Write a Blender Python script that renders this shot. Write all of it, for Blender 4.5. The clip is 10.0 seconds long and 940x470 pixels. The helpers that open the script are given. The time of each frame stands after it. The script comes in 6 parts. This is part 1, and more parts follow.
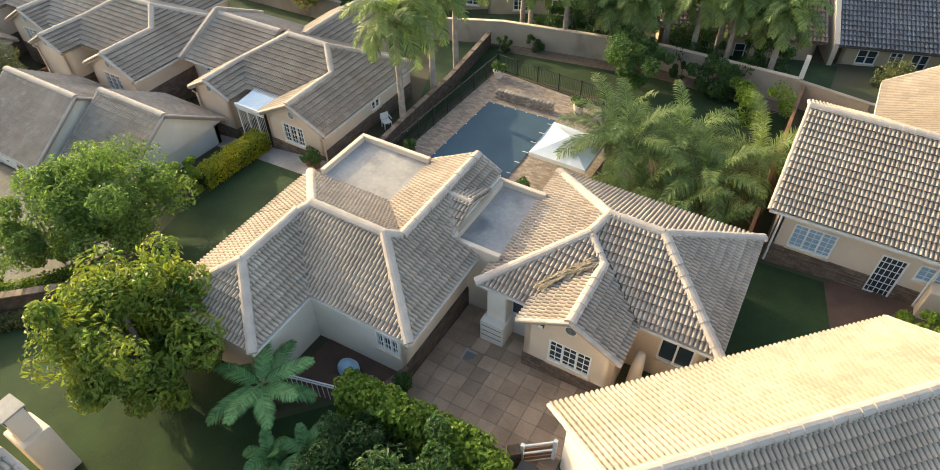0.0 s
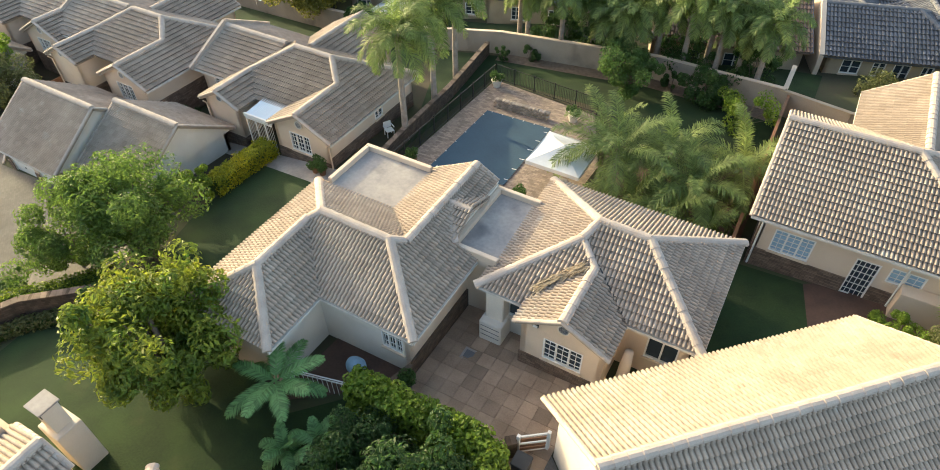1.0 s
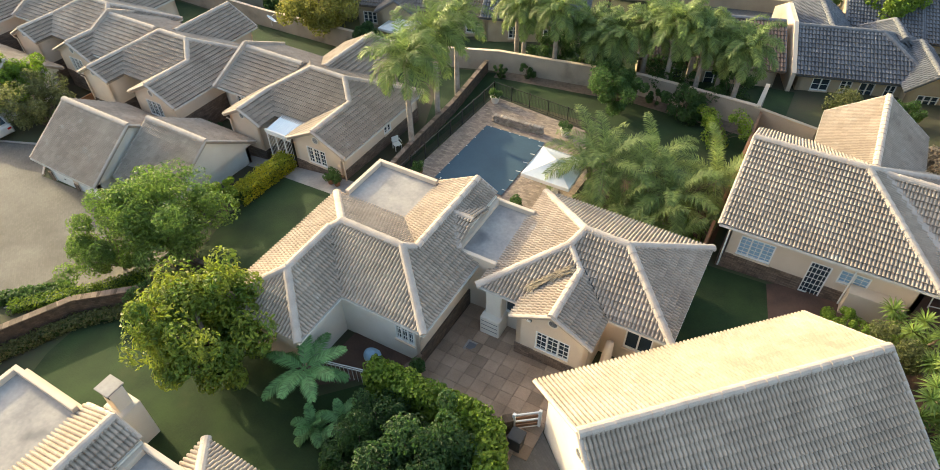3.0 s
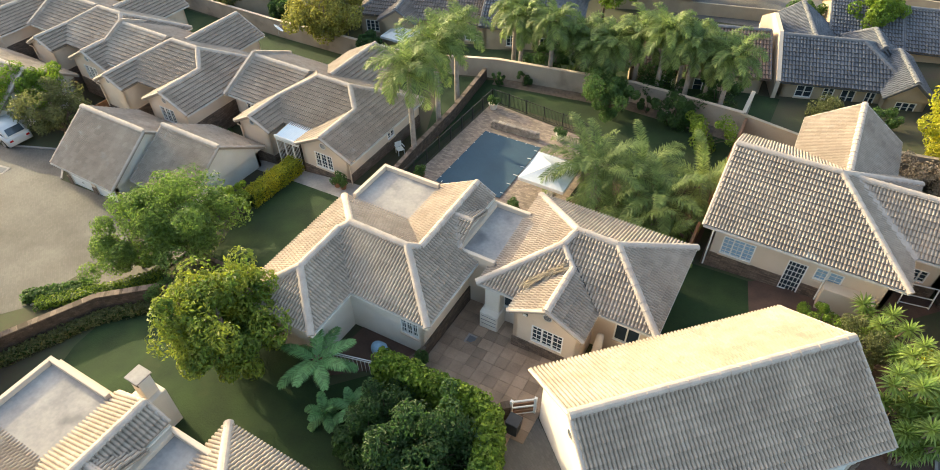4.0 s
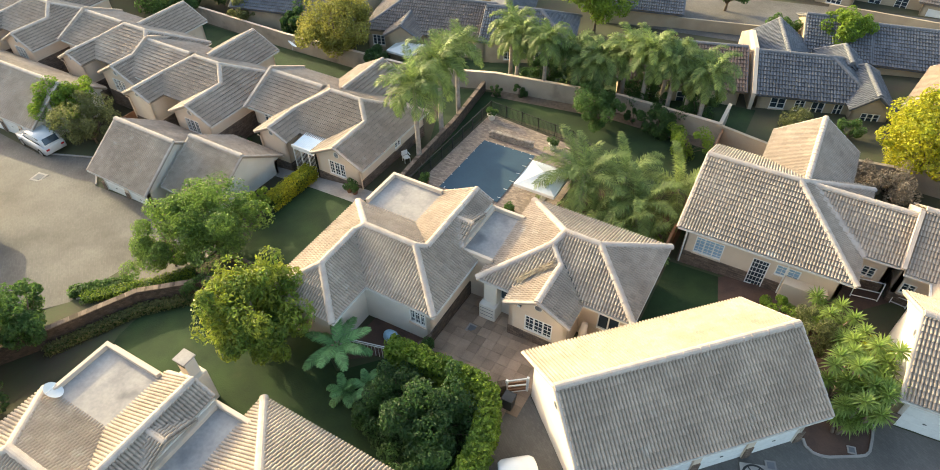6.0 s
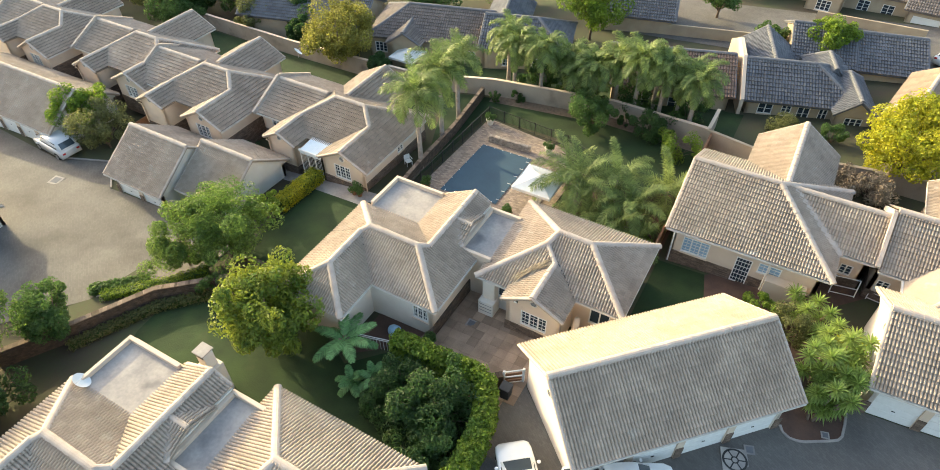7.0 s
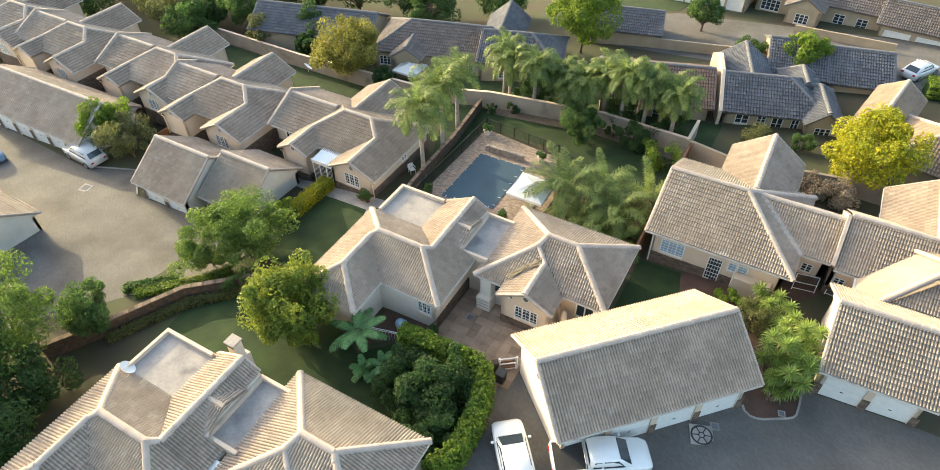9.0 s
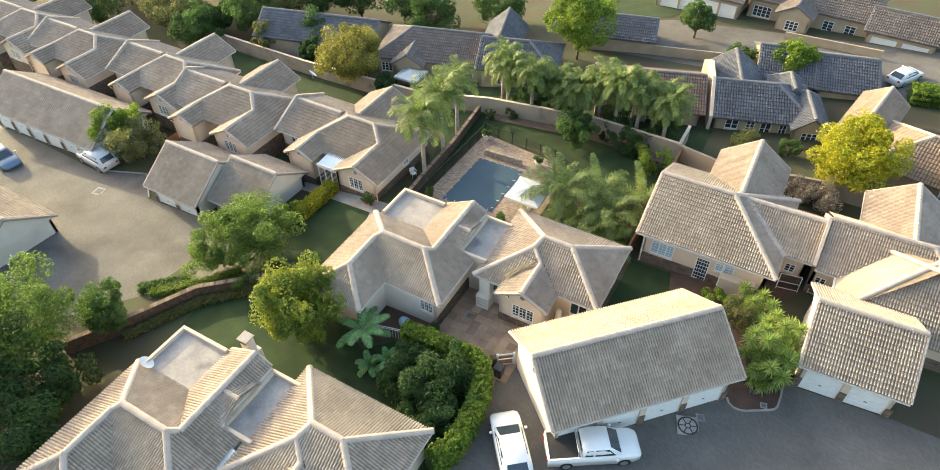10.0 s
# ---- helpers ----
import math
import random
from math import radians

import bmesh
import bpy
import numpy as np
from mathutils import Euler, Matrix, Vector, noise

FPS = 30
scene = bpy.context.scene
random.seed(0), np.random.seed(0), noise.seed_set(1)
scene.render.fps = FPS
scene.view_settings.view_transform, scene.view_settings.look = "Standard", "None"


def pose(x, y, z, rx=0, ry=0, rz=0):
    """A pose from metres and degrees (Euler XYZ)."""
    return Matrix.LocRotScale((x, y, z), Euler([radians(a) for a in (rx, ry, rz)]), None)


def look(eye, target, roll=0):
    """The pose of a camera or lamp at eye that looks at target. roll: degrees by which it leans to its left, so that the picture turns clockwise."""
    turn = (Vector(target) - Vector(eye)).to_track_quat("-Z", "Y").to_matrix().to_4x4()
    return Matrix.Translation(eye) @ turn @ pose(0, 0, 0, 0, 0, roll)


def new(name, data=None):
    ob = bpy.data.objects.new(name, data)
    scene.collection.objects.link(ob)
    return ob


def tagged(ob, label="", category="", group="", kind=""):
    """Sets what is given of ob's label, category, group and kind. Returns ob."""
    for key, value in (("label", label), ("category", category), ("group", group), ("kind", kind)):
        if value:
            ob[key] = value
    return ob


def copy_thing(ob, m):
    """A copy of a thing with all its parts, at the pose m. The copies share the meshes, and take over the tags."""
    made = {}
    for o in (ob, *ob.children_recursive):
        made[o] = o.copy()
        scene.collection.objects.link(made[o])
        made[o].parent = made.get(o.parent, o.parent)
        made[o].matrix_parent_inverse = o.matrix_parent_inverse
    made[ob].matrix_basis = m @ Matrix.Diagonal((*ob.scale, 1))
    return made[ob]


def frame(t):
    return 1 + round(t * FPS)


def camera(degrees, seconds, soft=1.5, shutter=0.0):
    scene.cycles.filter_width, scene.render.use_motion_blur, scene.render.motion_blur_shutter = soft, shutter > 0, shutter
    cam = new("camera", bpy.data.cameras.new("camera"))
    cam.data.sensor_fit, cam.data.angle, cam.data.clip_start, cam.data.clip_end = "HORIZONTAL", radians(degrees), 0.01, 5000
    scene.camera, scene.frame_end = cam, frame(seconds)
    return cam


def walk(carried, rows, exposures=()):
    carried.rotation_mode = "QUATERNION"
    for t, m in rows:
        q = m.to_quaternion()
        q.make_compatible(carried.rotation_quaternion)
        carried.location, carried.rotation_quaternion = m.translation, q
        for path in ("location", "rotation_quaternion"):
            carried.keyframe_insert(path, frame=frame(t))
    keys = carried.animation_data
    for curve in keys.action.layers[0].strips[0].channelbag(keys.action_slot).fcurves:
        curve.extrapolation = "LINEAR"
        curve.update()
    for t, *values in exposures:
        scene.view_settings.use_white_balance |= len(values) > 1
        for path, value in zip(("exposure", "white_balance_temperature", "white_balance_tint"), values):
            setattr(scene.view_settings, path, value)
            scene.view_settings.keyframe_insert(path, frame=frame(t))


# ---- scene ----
cam = camera(73.0, 10.0, soft=0.9)
PATH = [
    (0, (0.2, -0.197, 20.459), (-0.53, 1.038, 19.065), -0.6),
    (0.5, (0.478, -0.586, 21.038), (-0.253, 0.65, 19.646), -0.7),
    (1, (0.689, -1.064, 21.747), (-0.038, 0.172, 20.353), -0.6),
    (1.5, (0.938, -1.497, 22.424), (0.211, -0.261, 21.029), -0.7),
    (2, (1.198, -2.066, 23.116), (0.472, -0.829, 21.722), -0.6),
    (2.5, (1.486, -2.628, 23.794), (0.76, -1.39, 22.401), -0.6),
    (4, (2.495, -4.607, 25.946), (1.774, -3.363, 24.556), -0.5),
    (4.5, (2.83, -5.255, 26.682), (2.11, -4.011, 25.292), -0.5),
    (5, (3.215, -5.924, 27.409), (2.493, -4.678, 26.021), -0.5),
    (5.5, (3.557, -6.547, 28.104), (2.836, -5.301, 26.715), -0.5),
    (7, (4.744, -8.519, 30.363), (4.023, -7.273, 28.974), -0.6),
    (7.5, (5.098, -9.144, 31.086), (4.378, -7.897, 29.698), -0.6),
    (8, (5.505, -9.817, 31.884), (4.786, -8.569, 30.497), -0.6),
    (8.5, (5.884, -10.43, 32.649), (5.164, -9.182, 31.262), -0.7),
    (9, (6.261, -11.091, 33.478), (5.542, -9.843, 32.09), -0.7),
    (9.5, (6.58, -11.684, 34.233), (5.863, -10.436, 32.845), -0.7),
    (10, (6.978, -12.342, 35.078), (6.261, -11.094, 33.69), -0.7),
]
walk(cam, [(t, look(eye, target, roll)) for t, eye, target, roll in PATH], exposures=((0.0, 1.95, 6500, 7), (5.0, 2.09, 6500, 7), (10.0, 2.20, 6500, 7)))

# ---- light ----
SUN_AZ, SUN_EL = radians(168), radians(13)  # the way towards the sun, counted from +x
world = bpy.data.worlds.new("sky")
scene.world = world
world.use_nodes = True
wn = world.node_tree.nodes
sky = wn.new("ShaderNodeTexSky")
sky.sky_type, sky.sun_disc = "NISHITA", False
sky.sun_elevation, sky.sun_rotation = SUN_EL, radians(90) - SUN_AZ
sky.dust_density = 4.0
sky.ozone_density = 0.6
world.node_tree.links.new(sky.outputs[0], wn["Background"].inputs[0])
wn["Background"].inputs[1].default_value = 0.15
sun = new("sun", bpy.data.lights.new("sun", "SUN"))
sun.data.energy, sun.data.angle, sun.data.color = 1.72, radians(0.8), (1.0, 0.86, 0.49)
sun.matrix_world = look((math.cos(SUN_AZ) * math.cos(SUN_EL), math.sin(SUN_AZ) * math.cos(SUN_EL), math.sin(SUN_EL)), (0, 0, 0))


# ---- materials ----
def mat(name, col, col2=None, rough=0.8, scale=3.0, fine=40.0, bump=0.2, metal=0.0, obj_var=0.0, island=0.0, spots=None, detail=6.0, coat=0.0):
    """A surface whose colour drifts between two tones at a coarse and a fine scale, with a fine relief."""
    m = bpy.data.materials.new(name)
    m.use_nodes = True
    n, l = m.node_tree.nodes, m.node_tree.links
    b = n["Principled BSDF"]
    col2 = col2 or tuple(c * 0.75 for c in col)
    tc = n.new("ShaderNodeTexCoord")
    geo = n.new("ShaderNodeNewGeometry")
    a, f = n.new("ShaderNodeTexNoise"), n.new("ShaderNodeTexNoise")
    for t, s in ((a, scale), (f, fine)):
        l.new(geo.outputs["Position"], t.inputs["Vector"])
        t.inputs["Scale"].default_value = s
        t.inputs["Detail"].default_value = detail
    add = n.new("ShaderNodeMath")
    add.operation = "MULTIPLY_ADD"
    l.new(f.outputs["Fac"], add.inputs[0])
    add.inputs[1].default_value = 0.5
    l.new(a.outputs["Fac"], add.inputs[2])
    ramp = n.new("ShaderNodeMapRange")
    l.new(add.outputs[0], ramp.inputs[0])
    ramp.inputs[1].default_value, ramp.inputs[2].default_value = 0.52, 0.98
    mix = n.new("ShaderNodeMix")
    mix.data_type = "RGBA"
    l.new(ramp.outputs[0], mix.inputs[0])
    mix.inputs[6].default_value, mix.inputs[7].default_value = (*col2, 1), (*col, 1)
    out = mix.outputs[2]
    if spots:
        sp = n.new("ShaderNodeTexNoise")
        l.new(geo.outputs["Position"], sp.inputs["Vector"])
        sp.inputs["Scale"].default_value, sp.inputs["Detail"].default_value = spots[1], 8.0
        sr = n.new("ShaderNodeMapRange")
        l.new(sp.outputs["Fac"], sr.inputs[0])
        sr.inputs[1].default_value, sr.inputs[2].default_value = spots[2], spots[3]
        m2 = n.new("ShaderNodeMix")
        m2.data_type = "RGBA"
        l.new(sr.outputs[0], m2.inputs[0])
        l.new(out, m2.inputs[6])
        m2.inputs[7].default_value = (*spots[0], 1)
        out = m2.outputs[2]
    for amount, node, sock in ((obj_var, "ShaderNodeObjectInfo", "Random"), (island, "ShaderNodeNewGeometry", "Random Per Island")):
        if amount:
            r = n.new(node)
            mr = n.new("ShaderNodeMapRange")
            l.new(r.outputs[sock], mr.inputs[0])
            mr.inputs[3].default_value, mr.inputs[4].default_value = 1 - amount, 1 + amount
            h = n.new("ShaderNodeHueSaturation")
            l.new(mr.outputs[0], h.inputs["Value"])
            l.new(out, h.inputs["Color"])
            out = h.outputs[0]
    l.new(out, b.inputs["Base Color"])
    b.inputs["Roughness"].default_value, b.inputs["Metallic"].default_value = rough, metal
    b.inputs["Coat Weight"].default_value = coat
    if bump:
        bp = n.new("ShaderNodeBump")
        bp.inputs["Strength"].default_value, bp.inputs["Distance"].default_value = bump, 0.02
        l.new(f.outputs["Fac"], bp.inputs["Height"])
        l.new(bp.outputs[0], b.inputs["Normal"])
    return m


def brick_mat(name, c1, c2, mortar, size, rough=0.9, offset=0.5, width=0.5, height=0.25, joint=0.02, rot=0.0, wall=False, bump=0.5, vary=(0.55, 0.55, 0.55), patchy=None):
    """Small paving or walling units too far off to be pieces, with sunk joints."""
    m = mat(name, c1, c2, rough=rough, scale=0.35 if patchy else 3.0, bump=0, spots=patchy)
    n, l = m.node_tree.nodes, m.node_tree.links
    b = n["Principled BSDF"]
    base = b.inputs["Base Color"].links[0].from_socket
    geo = n.new("ShaderNodeNewGeometry")
    mp = n.new("ShaderNodeMapping")
    mp.inputs["Rotation"].default_value = (0, 0, rot)
    vec = geo.outputs["Position"]
    if wall:
        sep, com, ad = n.new("ShaderNodeSeparateXYZ"), n.new("ShaderNodeCombineXYZ"), n.new("ShaderNodeMath")
        l.new(vec, sep.inputs[0])
        l.new(sep.outputs[0], ad.inputs[0])
        l.new(sep.outputs[1], ad.inputs[1])
        l.new(ad.outputs[0], com.inputs[0])
        l.new(sep.outputs[2], com.inputs[1])
        vec = com.outputs[0]
    l.new(vec, mp.inputs[0])
    br = n.new("ShaderNodeTexBrick")
    l.new(mp.outputs[0], br.inputs["Vector"])
    br.inputs["Scale"].default_value = 1.0
    br.inputs["Brick Width"].default_value, br.inputs["Row Height"].default_value = width * size, height * size
    br.inputs["Mortar Size"].default_value = joint * size
    br.offset = offset
    br.inputs["Color1"].default_value = (1, 1, 1, 1)
    br.inputs["Color2"].default_value = (*vary, 1)
    br.inputs["Mortar"].default_value = (*mortar, 1)
    mx = n.new("ShaderNodeMix")
    mx.data_type, mx.blend_type = "RGBA", "MULTIPLY"
    mx.inputs[0].default_value = 1.0
    l.new(base, mx.inputs[6])
    l.new(br.outputs["Color"], mx.inputs[7])
    l.new(mx.outputs[2], b.inputs["Base Color"])
    bp = n.new("ShaderNodeBump")
    bp.inputs["Strength"].default_value, bp.inputs["Distance"].default_value = bump, 0.02
    bp.invert = True
    l.new(br.outputs["Fac"], bp.inputs["Height"])
    l.new(bp.outputs[0], b.inputs["Normal"])
    return m


def glass_mat(name, col, rough=0.08):
    m = bpy.data.materials.new(name)
    m.use_nodes = True
    b = m.node_tree.nodes["Principled BSDF"]
    b.inputs["Base Color"].default_value = (*col, 1)
    b.inputs["Roughness"].default_value = rough
    b.inputs["Specular IOR Level"].default_value = 0.8
    return m


def leaf_mat(name, col, col2, trans=0.5):
    m = mat(name, col, col2, rough=0.55, scale=0.9, fine=9.0, bump=0, island=0.35)
    n, l = m.node_tree.nodes, m.node_tree.links
    b = n["Principled BSDF"]
    tr, ms = n.new("ShaderNodeBsdfTranslucent"), n.new("ShaderNodeMixShader")
    l.new(b.inputs["Base Color"].links[0].from_socket, tr.inputs[0])
    ms.inputs[0].default_value = trans
    l.new(b.outputs[0], ms.inputs[1])
    l.new(tr.outputs[0], ms.inputs[2])
    l.new(ms.outputs[0], n["Material Output"].inputs[0])
    return m


# darkened tile lips: the shadow line under each course, put into the colour
TILE_EDGE = mat("tile_edge_shadow", (0.20, 0.165, 0.132), (0.11, 0.09, 0.074), scale=2, fine=30, bump=0.3, rough=0.95)
TILE = mat("tile_concrete", (0.42, 0.340, 0.268), (0.298, 0.236, 0.184), scale=0.5, fine=14, bump=0.3, rough=0.9, obj_var=0.10, island=0.10, spots=((0.46, 0.42, 0.36), 1.3, 0.62, 0.85))
TILE_GREY = mat("tile_slate_grey", (0.155, 0.16, 0.175), (0.10, 0.105, 0.12), scale=0.5, fine=12, rough=0.85, island=0.15)
TILE_RED = mat("tile_terracotta", (0.27, 0.165, 0.115), (0.16, 0.12, 0.10), scale=0.4, fine=12, rough=0.9, island=0.15)
TILE_TAN = mat("tile_tan", (0.36, 0.27, 0.19), (0.27, 0.20, 0.15), scale=0.4, fine=12, rough=0.9, island=0.1)
CAP = mat("ridge_mortar", (0.50, 0.42, 0.355), (0.38, 0.315, 0.265), scale=2, fine=25, bump=0.4, rough=0.95)
CAP_GREY = mat("ridge_grey", (0.17, 0.17, 0.18), (0.12, 0.12, 0.13), scale=2, fine=25, rough=0.95)
PLASTER = mat("plaster_cream", (0.66, 0.54, 0.42), (0.58, 0.46, 0.35), scale=0.8, fine=30, bump=0.12, rough=0.92, spots=((0.42, 0.33, 0.25), 0.9, 0.66, 0.9))
WALL_OLD = mat("plaster_weathered", (0.40, 0.33, 0.26), (0.29, 0.24, 0.19), scale=0.6, fine=20, bump=0.2, rough=0.95, spots=((0.18, 0.15, 0.12), 0.8, 0.55, 0.8))
PLASTER_W = mat("plaster_white", (0.74, 0.68, 0.60), (0.64, 0.58, 0.50), scale=0.8, fine=30, bump=0.12, rough=0.92)
PLASTER_TAN = mat("plaster_tan", (0.44, 0.36, 0.25), (0.34, 0.27, 0.19), scale=0.8, fine=30, bump=0.12, rough=0.92)
STONE = brick_mat("stone_cladding", (0.28, 0.20, 0.15), (0.17, 0.12, 0.09), (0.35, 0.33, 0.3), 0.5, width=0.8, height=0.16, joint=0.015, wall=True, bump=0.9)
BRICKWALL = brick_mat("garden_wall_stone", (0.16, 0.115, 0.08), (0.09, 0.065, 0.05), (0.6, 0.56, 0.5), 0.4, width=0.7, height=0.3, joint=0.02, wall=True, bump=0.9)
SCREED = mat("screed_grey", (0.40, 0.36, 0.32), (0.25, 0.23, 0.22), scale=0.7, fine=6, bump=0.2, rough=0.9, spots=((0.16, 0.15, 0.15), 0.6, 0.56, 0.75))
WHITE = mat("white_paint", (0.80, 0.79, 0.76), (0.72, 0.71, 0.68), rough=0.5, bump=0.05)
GUTTER = mat("gutter_white", (0.70, 0.66, 0.60), (0.55, 0.5, 0.45), rough=0.5, bump=0.05)
GLASS = glass_mat("window_glass", (0.035, 0.05, 0.065))
CURTAIN = mat("curtain_blue", (0.34, 0.50, 0.62), (0.27, 0.41, 0.54), rough=0.8, scale=8)
DARK = mat("dark_metal", (0.03, 0.03, 0.03), (0.02, 0.02, 0.02), rough=0.5, bump=0)
TIMBER = mat("timber_brown", (0.25, 0.12, 0.06), (0.16, 0.08, 0.04), rough=0.7, fine=20)
SOIL = mat("soil_red", (0.12, 0.07, 0.05), (0.075, 0.045, 0.035), scale=1.2, fine=12, bump=0.6, rough=1.0)
GRASS = mat("lawn_green", (0.024, 0.052, 0.012), (0.011, 0.026, 0.007), scale=0.6, fine=14, bump=0.9, rough=1.0, spots=((0.045, 0.055, 0.020), 0.5, 0.60, 0.85))
VELD = mat("rough_ground", (0.055, 0.070, 0.028), (0.062, 0.046, 0.032), scale=0.25, fine=6, bump=0.6, rough=1.0)
PAVER = brick_mat("paving_brick", (0.170, 0.158, 0.145), (0.105, 0.097, 0.088), (0.75, 0.72, 0.7), 0.44, patchy=((0.065, 0.060, 0.056), 0.22, 0.55, 0.80), width=0.5, height=0.25, joint=0.012, rot=0.6, bump=0.25, vary=(0.82, 0.82, 0.82))
SLAB = mat("paving_slab", (0.37, 0.265, 0.185), (0.24, 0.17, 0.118), scale=1.1, fine=18, bump=0.4, rough=0.9, obj_var=0.25)
DECK = brick_mat("pool_deck", (0.40, 0.31, 0.25), (0.30, 0.23, 0.19), (0.6, 0.56, 0.5), 0.6, joint=0.015, bump=0.25)
COVER = mat("pool_cover_blue", (0.032, 0.078, 0.125), (0.024, 0.060, 0.100), scale=0.7, fine=10, rough=0.9, bump=0.15)
BARK = mat("bark", (0.20, 0.15, 0.11), (0.11, 0.08, 0.06), scale=4, fine=25, bump=0.8, rough=0.95)
PALMBARK = mat("palm_bark", (0.36, 0.31, 0.27), (0.22, 0.18, 0.15), scale=3, fine=20, bump=0.7, rough=0.95)
LEAF_MANGO = leaf_mat("leaf_mango", (0.29, 0.32, 0.035), (0.075, 0.15, 0.022))
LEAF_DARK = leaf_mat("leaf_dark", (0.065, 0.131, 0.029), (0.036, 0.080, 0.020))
LEAF_MID = leaf_mat("leaf_mid", (0.109, 0.189, 0.043), (0.058, 0.123, 0.029))
LEAF_LIGHT = leaf_mat("leaf_light", (0.18, 0.27, 0.05), (0.085, 0.155, 0.03))
LEAF_OLIVE = leaf_mat("leaf_olive", (0.189, 0.203, 0.072), (0.131, 0.145, 0.051))
LEAF_GOLD = leaf_mat("leaf_gold", (0.30, 0.285, 0.06), (0.16, 0.175, 0.035))
LEAF_YELLOW = leaf_mat("leaf_yellow", (0.522, 0.464, 0.022), (0.232, 0.290, 0.022))
LEAF_HEDGE = leaf_mat("leaf_hedge", (0.232, 0.319, 0.029), (0.102, 0.189, 0.022))
LEAF_PALM = leaf_mat("leaf_palm", (0.235, 0.30, 0.085), (0.105, 0.17, 0.048))
LEAF_FERN = leaf_mat("leaf_fern", (0.24, 0.42, 0.15), (0.15, 0.31, 0.10))
LEAF_YUCCA = leaf_mat("leaf_yucca", (0.34, 0.42, 0.10), (0.17, 0.27, 0.06))
LEAF_DRY = leaf_mat("leaf_dry", (0.46, 0.38, 0.27), (0.33, 0.26, 0.17), 0.25)


# ---- building helpers ----
def ground_z(x, y):
    """The estate falls gently to the north-west."""
    s = min(1.0, max(0.0, (-18 - x) / 14))
    return 0.94 + 0.052 * x - 0.04 * y - 0.95 * s * s * (3 - 2 * s) if x * x + y * y < 4e4 else 0.94 + 0.052 * max(-150, min(60, x)) - 0.04 * max(-60, min(150, y)) - (0.95 if x < -32 else 0)


def thing(name, base, label, category, group="", kind=""):
    ob = new(name)
    ob.location = base
    ob.empty_display_size = 0.2
    return tagged(ob, label, category, group, kind)


ORIGIN = {}


def link(name, me, material, parent=None, label="", smooth=False):
    """A mesh whose points are given in the world, laid under its thing or part."""
    if material:
        me.materials.append(material)
    if smooth:
        me.polygons.foreach_set("use_smooth", [True] * len(me.polygons))
    ob = new(name, me)
    if parent is not None:
        ob.parent = parent
        base = ORIGIN.get(parent.name) or parent.location.copy()
        ORIGIN[ob.name] = base
        if parent.type == "EMPTY":
            ob.matrix_parent_inverse = Matrix.Translation(-base)
    if label:
        ob["label"] = label
    return ob


def part(name, bm, material, parent, label="", smooth=False):
    me = bpy.data.meshes.new(name)
    bm.to_mesh(me)
    bm.free()
    return link(name, me, material, parent, label, smooth)


def raw(name, verts, faces, material, parent=None, label="", smooth=False):
    me = bpy.data.meshes.new(name)
    me.from_pydata([tuple(v) for v in verts], [], [tuple(f) for f in faces])
    me.update()
    return link(name, me, material, parent, label, smooth)


def box(bm, x0, x1, y0, y1, z0, z1, m=None, bevel=0.0):
    g = bmesh.ops.create_cube(bm, size=1.0, matrix=(m or Matrix()) @ Matrix.Translation(((x0 + x1) / 2, (y0 + y1) / 2, (z0 + z1) / 2)) @ Matrix.Diagonal((abs(x1 - x0), abs(y1 - y0), abs(z1 - z0), 1)))
    if bevel:
        es = {e for v in g["verts"] for e in v.link_edges}
        bmesh.ops.bevel(bm, geom=list(es), offset=bevel, segments=2, affect="EDGES")


def tube(bm, pts, r0, r1=None, n=8):
    """A round bar along a line of points, tapering."""
    r1 = r0 if r1 is None else r1
    pts = [Vector(p) for p in pts]
    rings = []
    for i, p in enumerate(pts):
        d = (pts[min(i + 1, len(pts) - 1)] - pts[max(i - 1, 0)]).normalized()
        a = d.cross(Vector((0.3, 0.2, 1)) if abs(d.z) < 0.9 else Vector((1, 0.1, 0))).normalized()
        b = d.cross(a)
        r = r0 + (r1 - r0) * i / max(1, len(pts) - 1)
        rings.append([bm.verts.new(p + r * (math.cos(2 * math.pi * k / n) * a + math.sin(2 * math.pi * k / n) * b)) for k in range(n)])
    for r, s in zip(rings, rings[1:]):
        for k in range(n):
            bm.faces.new((r[k], r[(k + 1) % n], s[(k + 1) % n], s[k]))
    bm.faces.new(rings[0][::-1])
    bm.faces.new(rings[-1])


# ---- roofs ----
ROLL, COURSE = 0.165, 0.33
PROFILE = ((0.0, 0.0), (0.010, -0.045), (0.034, -0.045), (0.048, 0.004), (0.076, 0.036), (0.105, 0.046), (0.14, 0.030))


def tile_shape(rolls=2):
    """Two rolls of a concrete roof tile with its front lip, at the origin, u along the eave and v up the slope."""
    us = [(k * ROLL + u, h) for k in range(rolls) for u, h in PROFILE] + [(rolls * ROLL, 0.0)]
    vs, fs = [], []
    for u, h in us:
        vs += [(u, 0.016, h - 0.05), (u, 0, h + 0.072), (u, COURSE + 0.045, h - 0.010)]
    for i in range(len(us) - 1):
        a, b = 3 * i, 3 * i + 3
        fs += [(a, b, b + 1, a + 1), (a + 1, b + 1, b + 2, a + 2)]
    return vs, fs


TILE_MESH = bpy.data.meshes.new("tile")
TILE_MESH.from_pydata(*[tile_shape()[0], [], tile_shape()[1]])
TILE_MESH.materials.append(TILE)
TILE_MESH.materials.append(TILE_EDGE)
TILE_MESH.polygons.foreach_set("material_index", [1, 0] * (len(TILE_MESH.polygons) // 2))


